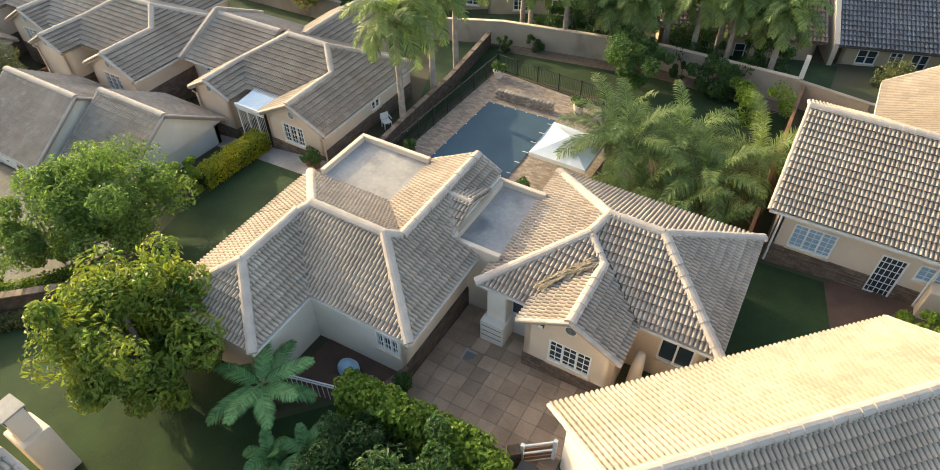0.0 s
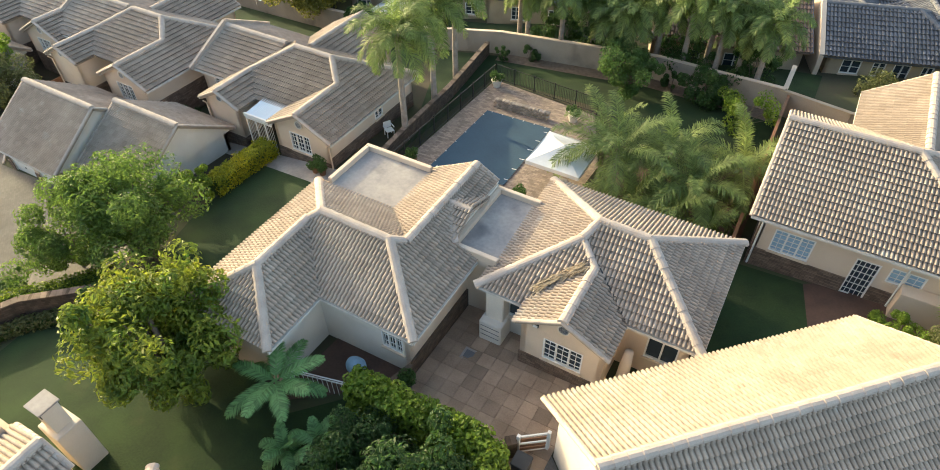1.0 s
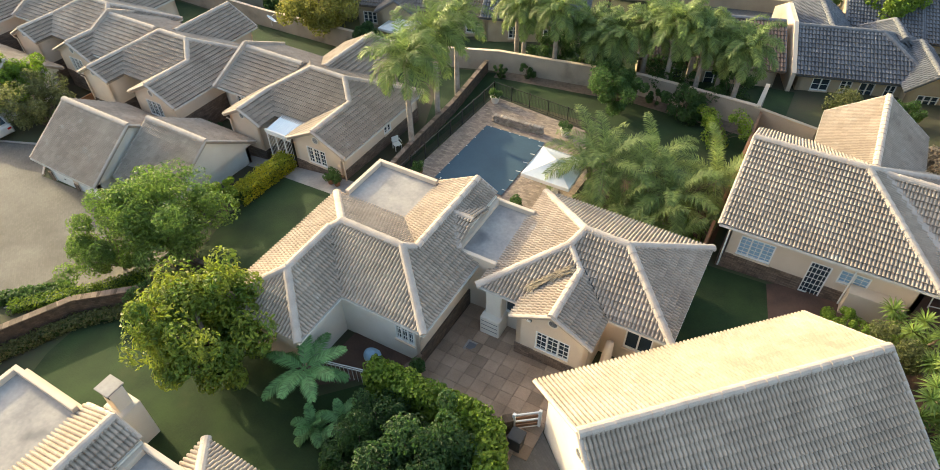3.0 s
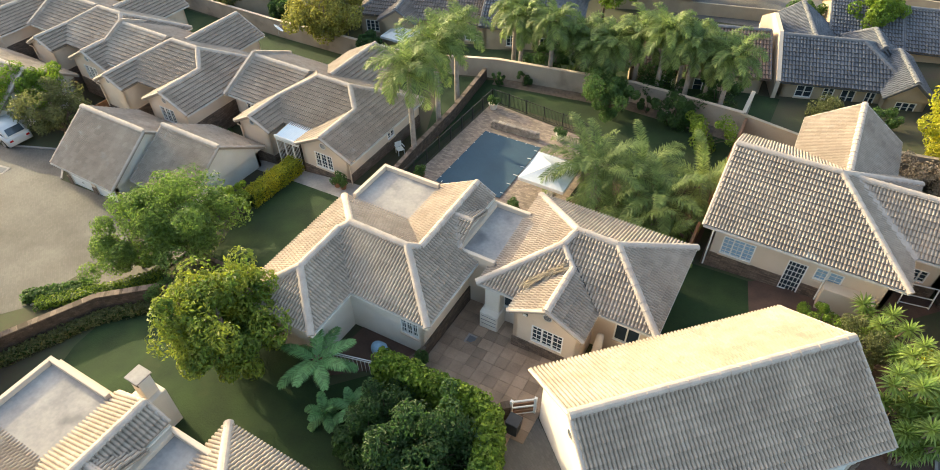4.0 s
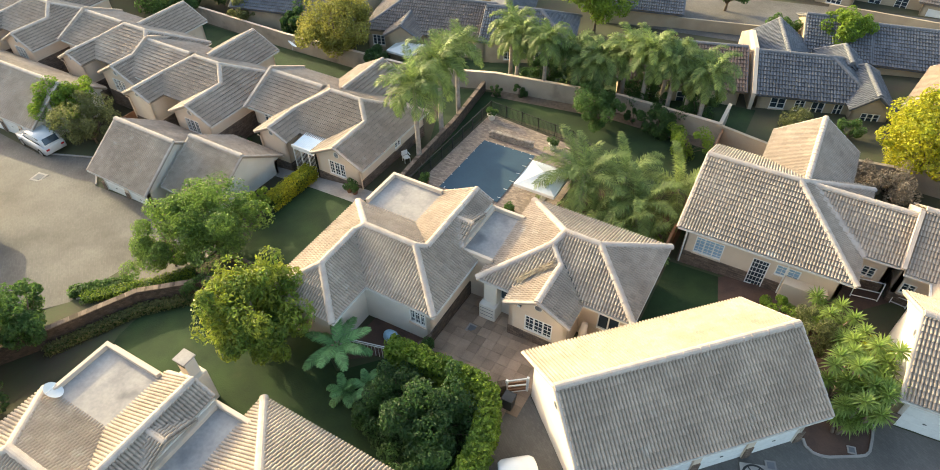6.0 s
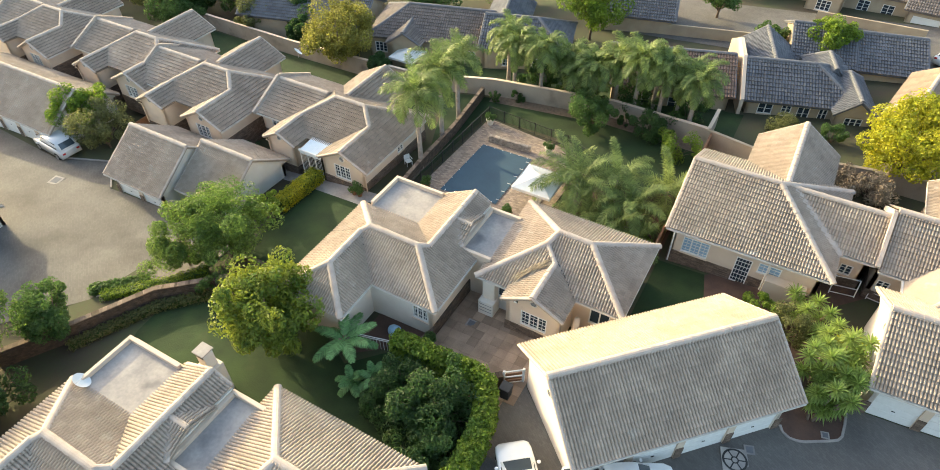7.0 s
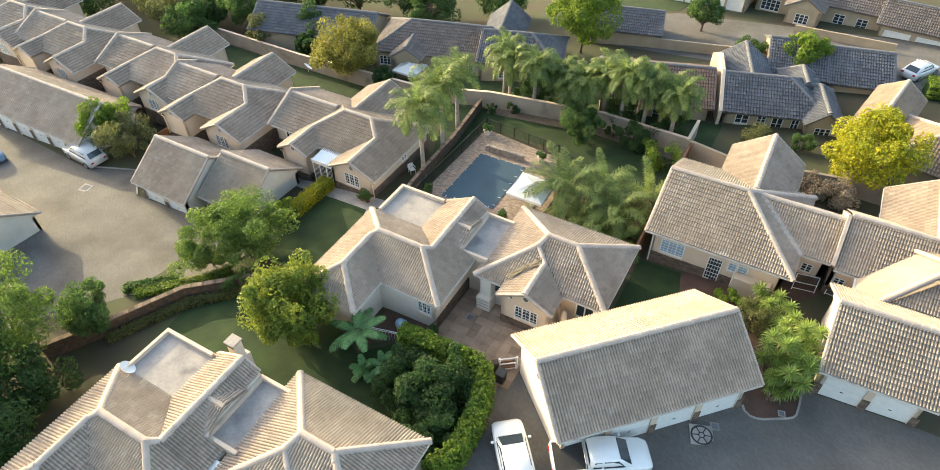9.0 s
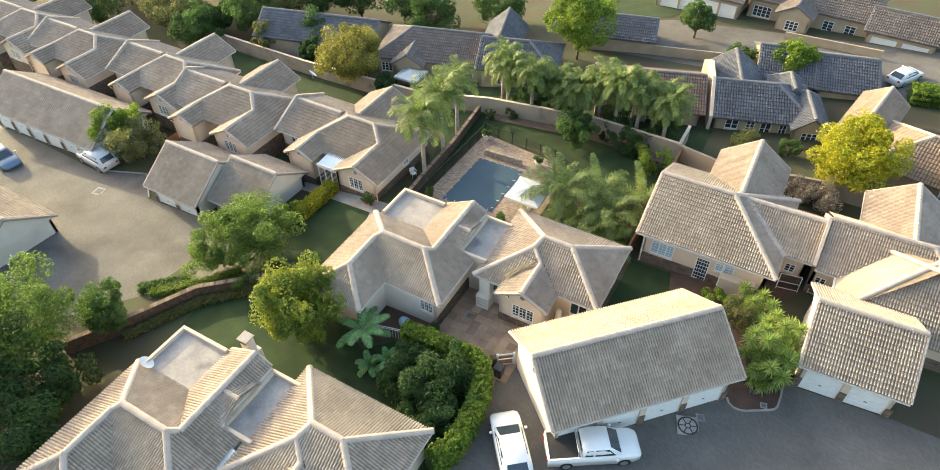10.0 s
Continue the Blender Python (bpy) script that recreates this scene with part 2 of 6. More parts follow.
def frame_of(pts):
    pts = [Vector(p) for p in pts]
    c = sum(pts, Vector()) / len(pts)
    n = Vector()
    for a, b in zip(pts, pts[1:] + pts[:1]):
        n += (a - c).cross(b - c)
    n.normalize()
    if n.z < 0:
        n = -n
    u = Vector((0, 0, 1)).cross(n).normalized()
    return c, u, n.cross(u), n


def inside(poly, p, margin=0.0):
    """Whether p lies in a convex polygon given counter-clockwise."""
    return all((b - a).cross(p - a) / (b - a).length >= margin for a, b in zip(poly, poly[1:] + poly[:1]))


def slope(parent, pts, material=TILE, pieces=0, near=None, coarse=False, thick=0.12):
    """One roof slope (a convex polygon in space): a deck, and courses of rolled tiles cut at its edges."""
    c, u, v, n = frame_of(pts)
    pts = [Vector(p) for p in pts]
    flat = [Vector(((p - c).dot(u), (p - c).dot(v))) for p in pts]
    if sum(a.cross(b) for a, b in zip(flat, flat[1:] + flat[:1])) < 0:
        flat.reverse()
    at = lambda p, h: c + u * p[0] + v * p[1] + n * h
    k = len(flat)
    deck = [at(p, -0.075) for p in flat] + [at(p, -0.075 - thick) for p in flat]
    roof = raw("roof_slope", deck, [tuple(range(k)), tuple(range(2 * k - 1, k - 1, -1))] + [(i, k + i, k + (i + 1) % k, (i + 1) % k) for i in range(k)], material, parent)
    u0, v0 = min(p.x for p in flat), min(p.y for p in flat)
    u1, v1 = max(p.x for p in flat), max(p.y for p in flat)
    roll, course = (ROLL * 1.5, COURSE * 1.2) if coarse else (ROLL, COURSE)
    prof = tuple((a * 1.5, h * 1.4) for a, h in PROFILE[::2]) if coarse else PROFILE
    width = roll * 2
    cols, rows = int((u1 - u0) / width) + 1, int((v1 - v0) / course) + 1
    cells = [(i, j) for j in range(rows) for i in range(cols)]
    chosen = []
    if pieces:
        full = [(i, j) for i, j in cells if all(inside(flat, Vector((u0 + (i + a) * width, v0 + (j + b) * course)), 0.02) for a in (0, 1) for b in (0, 1))]
        far = Vector(near)
        full.sort(key=lambda q: (at((u0 + q[0] * width, v0 + q[1] * course), 0) - far).length)
        chosen = full[:pieces]
        rot = Matrix((u, v, n)).transposed().to_4x4()
        for i, j in chosen:
            ob = new("tile", TILE_MESH)
            ob.parent = roof
            jig = Matrix.Rotation(random.uniform(-0.012, 0.012), 4, "Z")
            ob.matrix_basis = Matrix.Translation(at((u0 + i * width, v0 + j * course), random.uniform(0.0, 0.006))) @ rot @ jig
    skip = set(chosen)
    us = [(s * roll + a, h) for s in range(2) for a, h in prof] + [(2 * roll, 0.0)]
    vs, fs = [], []
    for i, j in cells:
        if (i, j) in skip:
            continue
        lift, o = random.uniform(0, 0.007), len(vs)
        for a, h in us:
            p = (u0 + i * width + a, v0 + j * course)
            vs += [at((p[0], p[1] + 0.016), h - 0.05), at(p, h + 0.072 + lift), at((p[0], p[1] + course + 0.045), h - 0.010)]
        for q in range(len(us) - 1):
            a, b = o + 3 * q, o + 3 * q + 3
            fs += [(a, b, b + 1, a + 1), (a + 1, b + 1, b + 2, a + 2)]
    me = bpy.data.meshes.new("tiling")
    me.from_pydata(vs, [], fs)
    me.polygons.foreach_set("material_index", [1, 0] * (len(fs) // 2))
    bm = bmesh.new()
    bm.from_mesh(me)
    for a, b in zip(flat, flat[1:] + flat[:1]):
        d = (b - a).normalized()
        out = u * d.y - v * d.x
        bmesh.ops.bisect_plane(bm, geom=bm.verts[:] + bm.edges[:] + bm.faces[:], plane_co=at(a, 0) + out * 0.01, plane_no=out, clear_outer=True)
    bm.to_mesh(me)
    bm.free()
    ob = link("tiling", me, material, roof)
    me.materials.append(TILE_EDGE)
    ob["kind"] = "stuff"
    return roof


SPLIT = [False]
CAP_MESH = {}


def cap_shape(length, r):
    rings = []
    for x, rr in ((-0.03, r * 1.06), (length, r * 0.93)):
        rings += [(x, rr * 1.15 * math.cos(t), rr * 0.85 * math.sin(t) - 0.03) for t in (-0.5, 0.0, 0.5, 1.05, math.pi / 2, 2.09, 2.64, math.pi, 3.64)]
    return rings, [(q, q + 1, q + 10, q + 9) for q in range(8)] + [tuple(range(8, -1, -1)), tuple(range(9, 18))]


def cap(parent, a, b, material=CAP, r=0.17):
    """Overlapping ridge tiles bedded in mortar along an edge."""
    a, b = Vector(a), Vector(b)
    d = (b - a).normalized()
    side = d.cross(Vector((0, 0, 1))).normalized()
    up = side.cross(d)
    length, bm = (b - a).length, bmesh.new()
    k = max(1, int(length / 0.42))
    low = 0.72 if SPLIT[0] else 1.0
    last = None
    for i in range(k):
        for s, rr in ((i * length / k, r * 1.06 * low), ((i + 1) * length / k - 0.002, r * 0.93 * low)):
            o = a + d * s + up * (0.02 + random.uniform(-0.006, 0.006))
            ring = [bm.verts.new(o + side * (rr * 1.15 * math.cos(t)) + up * (rr * 0.85 * math.sin(t) - 0.03)) for t in (-0.5, 0.0, 0.5, 1.05, math.pi / 2, 2.09, 2.64, math.pi, 3.64)]
            if last:
                for q in range(8):
                    bm.faces.new((last[q], last[q + 1], ring[q + 1], ring[q]))
            else:
                bm.faces.new(ring[::-1])
            last = ring
    bm.faces.new(last)
    ridge = part("ridge", bm, material, parent)
    if SPLIT[0]:
        step = length / k
        key = (round(step, 2), r, material.name)
        if key not in CAP_MESH:
            me = bpy.data.meshes.new("ridge_tile")
            v, f = cap_shape(round(step, 2), r)
            me.from_pydata(v, [], f)
            me.materials.append(material)
            CAP_MESH[key] = me
        rot = Matrix((d, side, up)).transposed().to_4x4()
        for i in range(k):
            ob = new("ridge_tile", CAP_MESH[key])
            ob.parent = ridge
            ob.matrix_basis = Matrix.Translation(a + d * (i * step) + up * (0.02 + random.uniform(-0.008, 0.01))) @ rot @ Matrix.Rotation(random.uniform(-0.02, 0.02), 4, "Z")
    return ridge


def bar(parent, name, a, b, w, h, material, label=""):
    """A rectangular bar from a to b; h is its upright side."""
    a, b = Vector(a), Vector(b)
    d = (b - a).normalized()
    side = d.cross(Vector((0, 0, 1)))
    side = side.normalized() if side.length > 1e-4 else Vector((1, 0, 0))
    up = side.cross(d).normalized()
    vs = [p + side * s * w / 2 + up * t * h / 2 for p in (a, b) for s, t in ((-1, -1), (1, -1), (1, 1), (-1, 1))]
    return raw(name, vs, [(3, 2, 1, 0), (4, 5, 6, 7), (0, 1, 5, 4), (1, 2, 6, 5), (2, 3, 7, 6), (3, 0, 4, 7)], material, parent, label)


def block_roof(parent, x0, x1, y0, y1, ze, pitch, axis, ends=("gable", "gable"), m=None, material=TILE, capm=CAP, pieces=0, near=None, coarse=False, gutters=True, gable_mat=None, only=None):
    """A hipped or gabled roof over a rectangle. ends: at the low and high end of its axis. Returns the height of its ridge."""
    m = m or Matrix()
    if axis == "y":
        m = m @ Matrix.Rotation(math.pi / 2, 4, "Z")
        x0, x1, y0, y1 = y0, y1, -x1, -x0
    half, mid = (y1 - y0) / 2, (y0 + y1) / 2
    zr = ze + half * math.tan(radians(pitch))
    a = x0 + (half * 0.95 if ends[0] == "hip" else 0)
    b = x1 - (half * 0.95 if ends[1] == "hip" else 0)
    P = lambda x, y, z: m @ Vector((x, y, z))
    SW, SE, NE, NW, RA, RB = P(x0, y0, ze), P(x1, y0, ze), P(x1, y1, ze), P(x0, y1, ze), P(a, mid, zr), P(b, mid, zr)
    kw = dict(material=material, coarse=coarse, near=near)
    slope(parent, [SW, SE, RB, RA], pieces=pieces, **kw)
    slope(parent, [NE, NW, RA, RB], pieces=pieces, **kw)
    cap(parent, RA, RB, capm)
    for e, p, q, r, xe in ((ends[0], NW, SW, RA, x0), (ends[1], SE, NE, RB, x1)):
        if e == "hip":
            slope(parent, [p, q, r], **kw)
            cap(parent, p, r, capm)
            cap(parent, q, r, capm)
        elif e == "gable":
            for s in (p, q):
                cap(parent, s, r, capm, 0.085)
            if gable_mat:
                inn = 0.25 if xe == x0 else -0.25
                t = 0.2 if xe == x0 else -0.2
                tri = [P(xe + inn + d, yy, zz) for d in (0, t) for yy, zz in ((y0 + 0.3, ze - 0.2), (y1 - 0.3, ze - 0.2), (y1 - 0.3, ze + 0.1), (mid, zr - 0.12), (y0 + 0.3, ze + 0.1))]
                raw("gable_wall", tri, [(0, 1, 2, 3, 4), (9, 8, 7, 6, 5)] + [(i, 5 + i, 5 + (i + 1) % 5, (i + 1) % 5) for i in range(5)], gable_mat, parent)
    if gutters:
        for p, q in ((SW, SE), (NE, NW)):
            bar(parent, "gutter", p - Vector((0, 0, 0.09)), q - Vector((0, 0, 0.09)), 0.10, 0.12, GUTTER)
    return zr


# ---- walls and openings ----
def wall(parent, a, b, z0, z1, material, openings=(), thick=0.22, name="wall"):
    """A wall from a to b (its outer face is on the right of a to b), with openings (s0, s1, h0, h1) cut through it."""
    a, b = Vector((*a, 0)), Vector((*b, 0))
    d, length = (b - a).normalized(), (b - a).length
    m = Matrix((d, Vector((-d.y, d.x, 0)), Vector((0, 0, 1)))).transposed().to_4x4()
    m.translation = a
    ops = [(max(0.0, o[0]), min(length, o[1]), max(z0, o[2]), min(z1, o[3])) for o in openings]
    ss = sorted({0.0, length, *(q for o in ops for q in o[:2])})
    hs = sorted({z0, z1, *(q for o in ops for q in o[2:])})
    solid = lambda i, j: 0 <= i < len(ss) - 1 and 0 <= j < len(hs) - 1 and not any(o[0] <= (ss[i] + ss[i + 1]) / 2 <= o[1] and o[2] <= (hs[j] + hs[j + 1]) / 2 <= o[3] for o in ops)
    bm, vt = bmesh.new(), {}

    def V(i, j, k):
        if (i, j, k) not in vt:
            vt[i, j, k] = bm.verts.new(m @ Vector((ss[i], thick * k, hs[j])))
        return vt[i, j, k]

    for i in range(len(ss) - 1):
        for j in range(len(hs) - 1):
            if not solid(i, j):
                continue
            bm.faces.new((V(i, j, 0), V(i + 1, j, 0), V(i + 1, j + 1, 0), V(i, j + 1, 0)))
            bm.faces.new((V(i, j, 1), V(i, j + 1, 1), V(i + 1, j + 1, 1), V(i + 1, j, 1)))
            for di, dj, p, q in ((-1, 0, (i, j + 1), (i, j)), (1, 0, (i + 1, j), (i + 1, j + 1)), (0, -1, (i, j), (i + 1, j)), (0, 1, (i + 1, j + 1), (i, j + 1))):
                if not solid(i + di, j + dj):
                    bm.faces.new((V(*p, 0), V(*p, 1), V(*q, 1), V(*q, 0)))
    bmesh.ops.recalc_face_normals(bm, faces=bm.faces[:])
    return part(name, bm, material, parent)


def window(parent, a, b, s0, s1, h0, h1, cols=3, rows=1, bars=0, curtain=None, door=False, sill=True, frame_mat=WHITE):
    """A framed window in the wall from a to b, between s0 and s1 along it."""
    a, b = Vector((*a, 0)), Vector((*b, 0))
    d = (b - a).normalized()
    out = Vector((d.y, -d.x, 0))
    P = lambda s, h, o: a + d * s + out * o + Vector((0, 0, h))
    mid = P((s0 + s1) / 2, (h0 + h1) / 2, -0.08)
    pane = raw("window" if not door else "door", [P(s0, h0, -0.10), P(s1, h0, -0.10), P(s1, h1, -0.10), P(s0, h1, -0.10), P(s0, h0, -0.09), P(s1, h0, -0.09), P(s1, h1, -0.09), P(s0, h1, -0.09)], [(0, 1, 2, 3), (4, 5, 6, 7), (0, 1, 5, 4), (2, 3, 7, 6)], curtain or GLASS, parent)
    bm = bmesh.new()
    m = Matrix((d, -out, Vector((0, 0, 1)))).transposed().to_4x4()
    m.translation = a
    t = 0.06
    for x0, x1, z0, z1 in [(s0, s1, h0, h0 + t), (s0, s1, h1 - t, h1), (s0, s0 + t, h0 + t, h1 - t), (s1 - t, s1, h0 + t, h1 - t)]:
        box(bm, x0, x1, -0.012, 0.085, z0, z1, m)
    for i in range(1, cols):
        x = s0 + (s1 - s0) * i / cols
        box(bm, x - 0.035, x + 0.035, -0.008, 0.08, h0 + t, h1 - t, m)
    part("frame", bm, frame_mat, pane)
    up, on = Vector((0, 0, 1)), -0.032
    for i in range(1, cols * max(1, bars)) if bars or rows > 1 else ():
        x = s0 + (s1 - s0) * i / (cols * max(1, bars))
        bar(pane, "burglar_bar", P(x, h0 + t, on), P(x, h1 - t, on), 0.024, 0.024, frame_mat)
    for i in range(1, rows):
        z = h0 + (h1 - h0) * i / rows
        bar(pane, "burglar_bar", P(s0 + t, z, on), P(s1 - t, z, on), 0.026, 0.026, frame_mat)
    if sill and not door:
        bm = bmesh.new()
        box(bm, s0 - 0.05, s1 + 0.05, -0.09, 0.0, h0 - 0.1, h0 - 0.003, m, 0.01)
        part("sill", bm, PLASTER, pane)
    return pane


def vent(parent, centre, out, r=0.22):
    """A round louvred gable vent."""
    c, out = Vector(centre), Vector(out).normalized()
    side = Vector((0, 0, 1)).cross(out)
    bm = bmesh.new()
    n = 20
    rings = [[bm.verts.new(c + out * o + side * (rr * math.cos(2 * math.pi * k / n)) + Vector((0, 0, rr * math.sin(2 * math.pi * k / n)))) for k in range(n)] for rr, o in ((r, 0), (r, 0.05), (r * 0.82, 0.05), (r * 0.82, 0.01))]
    for p, q in zip(rings, rings[1:]):
        for k in range(n):
            bm.faces.new((p[k], p[(k + 1) % n], q[(k + 1) % n], q[k]))
    bm.faces.new(rings[-1])
    ring = part("gable_vent", bm, GUTTER, parent)
    bm = bmesh.new()
    for i in range(-3, 4):
        z = i * r * 0.22
        w = math.sqrt(max(0, (r * 0.82) ** 2 - z * z))
        m = Matrix((side, out, Vector((0, 0, 1)))).transposed().to_4x4()
        m.translation = c
        box(bm, -w, w, 0.012, 0.03, z - 0.012, z + 0.008, m)
    part("louvre", bm, CAP_GREY, ring)


def patch(name, pts, off, material, label, category, step=3.0, kind="structure"):
    """A piece of ground that follows the fall of the land."""
    bm = bmesh.new()
    bm.faces.new([bm.verts.new((x, y, 0)) for x, y in pts])
    for axis in (0, 1):
        lo, hi = min(p[axis] for p in pts), max(p[axis] for p in pts)
        k = math.ceil(lo / step) * step
        while k < hi:
            co, no = [0, 0, 0], [0, 0, 0]
            co[axis], no[axis] = k, 1
            bmesh.ops.bisect_plane(bm, geom=bm.verts[:] + bm.edges[:] + bm.faces[:], plane_co=co, plane_no=no)
            k += step
    bmesh.ops.triangulate(bm, faces=bm.faces[:])
    ups = sum(1 if f.normal.z >= 0 else -1 for f in bm.faces)
    bm.normal_update()
    if sum(f.normal.z for f in bm.faces) < 0:
        bmesh.ops.reverse_faces(bm, faces=bm.faces[:])
    for v in bm.verts:
        v.co.z = ground_z(v.co.x, v.co.y) + off
    ob = part(name, bm, material, None)
    return tagged(ob, label, category, "", kind)


def garden_wall(name, pts, h, material, label, thick=0.2, coping=None, cap_h=0.06, follow=True):
    """A free-standing wall along a line of points."""
    base = thing(name, (pts[0][0], pts[0][1], ground_z(*pts[0])), label, "wall", "", "structure")
    for p, q in zip(pts, pts[1:]):
        p, q = Vector(p), Vector(q)
        d = (q - p).normalized()
        s = Vector((-d.y, d.x)) * thick / 2
        zp, zq = ground_z(*p), ground_z(*q)
        for nm, lo, hi, mt, w in (("wall_panel", -0.5, h, material, 1.0),) + ((("coping", h, h + cap_h, coping, 1.25),) if coping else ()):
            vs = [(*(p - s * w), zp + lo), (*(q - s * w), zq + lo), (*(q + s * w), zq + lo), (*(p + s * w), zp + lo), (*(p - s * w), zp + hi), (*(q - s * w), zq + hi), (*(q + s * w), zq + hi), (*(p + s * w), zp + hi)]
            raw(nm, vs, [(3, 2, 1, 0), (4, 5, 6, 7), (0, 1, 5, 4), (1, 2, 6, 5), (2, 3, 7, 6), (3, 0, 4, 7)], mt, base)
    return base


# ---- plants ----
def leaves(centres, count, size, spread, rng, droop=0.0, aspect=0.5):
    """Many small leaves strewn round the centres of clumps: verts and faces."""
    c = np.asarray(centres)
    k = rng.integers(0, len(c), count)
    off = rng.normal(size=(count, 3))
    off /= np.linalg.norm(off, axis=1)[:, None]
    pos = c[k, :3] + off * (c[k, 3:4] * rng.uniform(0.55, 1.05, (count, 1)) ** 0.6) * spread
    n = off + rng.normal(scale=0.45, size=(count, 3))
    n[:, 2] += 0.35
    n /= np.linalg.norm(n, axis=1)[:, None]
    a = np.cross(n, rng.normal(size=(count, 3)))
    a[:, 2] -= droop
    a /= np.linalg.norm(a, axis=1)[:, None]
    b = np.cross(n, a)
    b /= np.linalg.norm(b, axis=1)[:, None]
    s = size * rng.uniform(0.6, 1.3, (count, 1))
    bend = np.cross(a, b) * s * 0.15
    v = np.stack([pos - a * s * 0.5, pos + b * s * aspect * 0.5 + bend, pos + a * s * 0.5, pos - b * s * aspect * 0.5 + bend], 1).reshape(-1, 3)
    f = np.arange(4 * count).reshape(-1, 4)
    return v, f


def broadleaf(name, x, y, height, radius, label, material, seed, count=9000, leaf=0.16, trunk=0.16, squash=0.8, clumps=46, lift=0.5, base_z=None, category="tree", crown_low=0.25):
    """A tree or shrub: trunk, limbs, and a crown of leaf clumps with gaps and an uneven outline."""
    rng = np.random.default_rng(seed)
    z = ground_z(x, y) if base_z is None else base_z
    tree = thing(name, (x, y, z), label, category)
    ch = height * (1 - crown_low)
    top = z + height
    cs = []
    while len(cs) < clumps:
        p = rng.uniform(-1, 1, 3)
        r = np.linalg.norm(p)
        if r > 1 or r < 0.45:
            continue
        lump = 0.84 + 0.42 * noise.noise(Vector((p[0] * 1.9 + seed, p[1] * 1.9, p[2] * 1.9)))
        px, py, pz = p * lump
        wid = 1.0 if pz > -0.3 else 0.9
        cs.append((x + px * radius * wid, y + py * radius * wid, top - ch / 2 + pz * ch / 2 - 0.1, radius * rng.uniform(0.12, 0.30)))
    v, f = leaves(cs, int(count * 1.25), leaf * 1.0, 1.0, rng, aspect=0.46)
    bm = bmesh.new()
    tube(bm, [(x, y, z - 0.2), (x + 0.05, y, z + height * crown_low), (x - 0.05, y + 0.1, top - ch * 0.35)], trunk, trunk * 0.45)
    t = part("trunk", bm, BARK, tree, smooth=True)
    bm = bmesh.new()
    for c in cs[:: max(1, clumps // 14)]:
        s = Vector((x, y, z + height * crown_low * rng.uniform(0.6, 1.2)))
        e = Vector(c[:3])
        tube(bm, [s, s.lerp(e, 0.5) + Vector((0, 0, 0.12 * height * 0.3)), e], trunk * 0.45, trunk * 0.1, 5)
    part("limb", bm, BARK, tree, smooth=True)
    crown = raw("crown", v, f, material, tree)
    return tree


def frond(rng, root, way, length, droop, leaflet, width, plumose=0.0, pairs=62):
    """A feathered palm leaf: an arching stalk with leaflets on both sides."""
    vs, fs = [], []
    p, d = Vector(root), Vector(way).normalized()
    n = 12
    line = [p.copy()]
    for i in range(n):
        p = p + d * (length / n)
        d = (d + Vector((0, 0, -droop / n * (0.4 + 1.6 * i / n)))).normalized()
        line.append(p.copy())
    side0 = Vector(way).cross(Vector((0, 0, 1))).normalized()
    for i in range(n):
        a, b = line[i], line[i + 1]
        r = 0.03 * (1 - i / n) + 0.008
        o = len(vs)
        vs += [a + side0 * r, a - side0 * r, b + side0 * r * 0.9, b - side0 * r * 0.9]
        fs.append((o, o + 1, o + 3, o + 2))
    for k in range(pairs):
        t = 0.12 + 0.88 * (k + rng.uniform(-0.3, 0.3)) / pairs
        t = min(0.995, max(0.1, t))
        i = min(n - 1, int(t * n))
        q = line[i].lerp(line[i + 1], t * n - i)
        fw = (line[i + 1] - line[i]).normalized()
        side = fw.cross(Vector((0, 0, 1)))
        side = side.normalized() if side.length > 0.05 else side0
        up = side.cross(fw)
        ll = leaflet * (math.sin(math.pi * min(1, 0.15 + 0.85 * t)) ** 0.6 * 0.9 + 0.15) * rng.uniform(0.85, 1.1)
        for s in (-1, 1):
            g = (side * s * rng.uniform(0.75, 1.0) + fw * 0.75 + up * (rng.uniform(-plumose, plumose) + 0.12)).normalized()
            w = fw.cross(g).cross(g).normalized() * width
            e1 = q + g * ll * 0.55 + Vector((0, 0, -0.06 * ll))
            e2 = q + g * ll * 0.95 + Vector((0, 0, -0.30 * ll))
            o = len(vs)
            vs += [q - w * 0.4, q + w * 0.4, e1 + w, e1 - w, e2]
            fs += [(o, o + 1, o + 2, o + 3), (o + 3, o + 2, o + 4)]
    return vs, fs


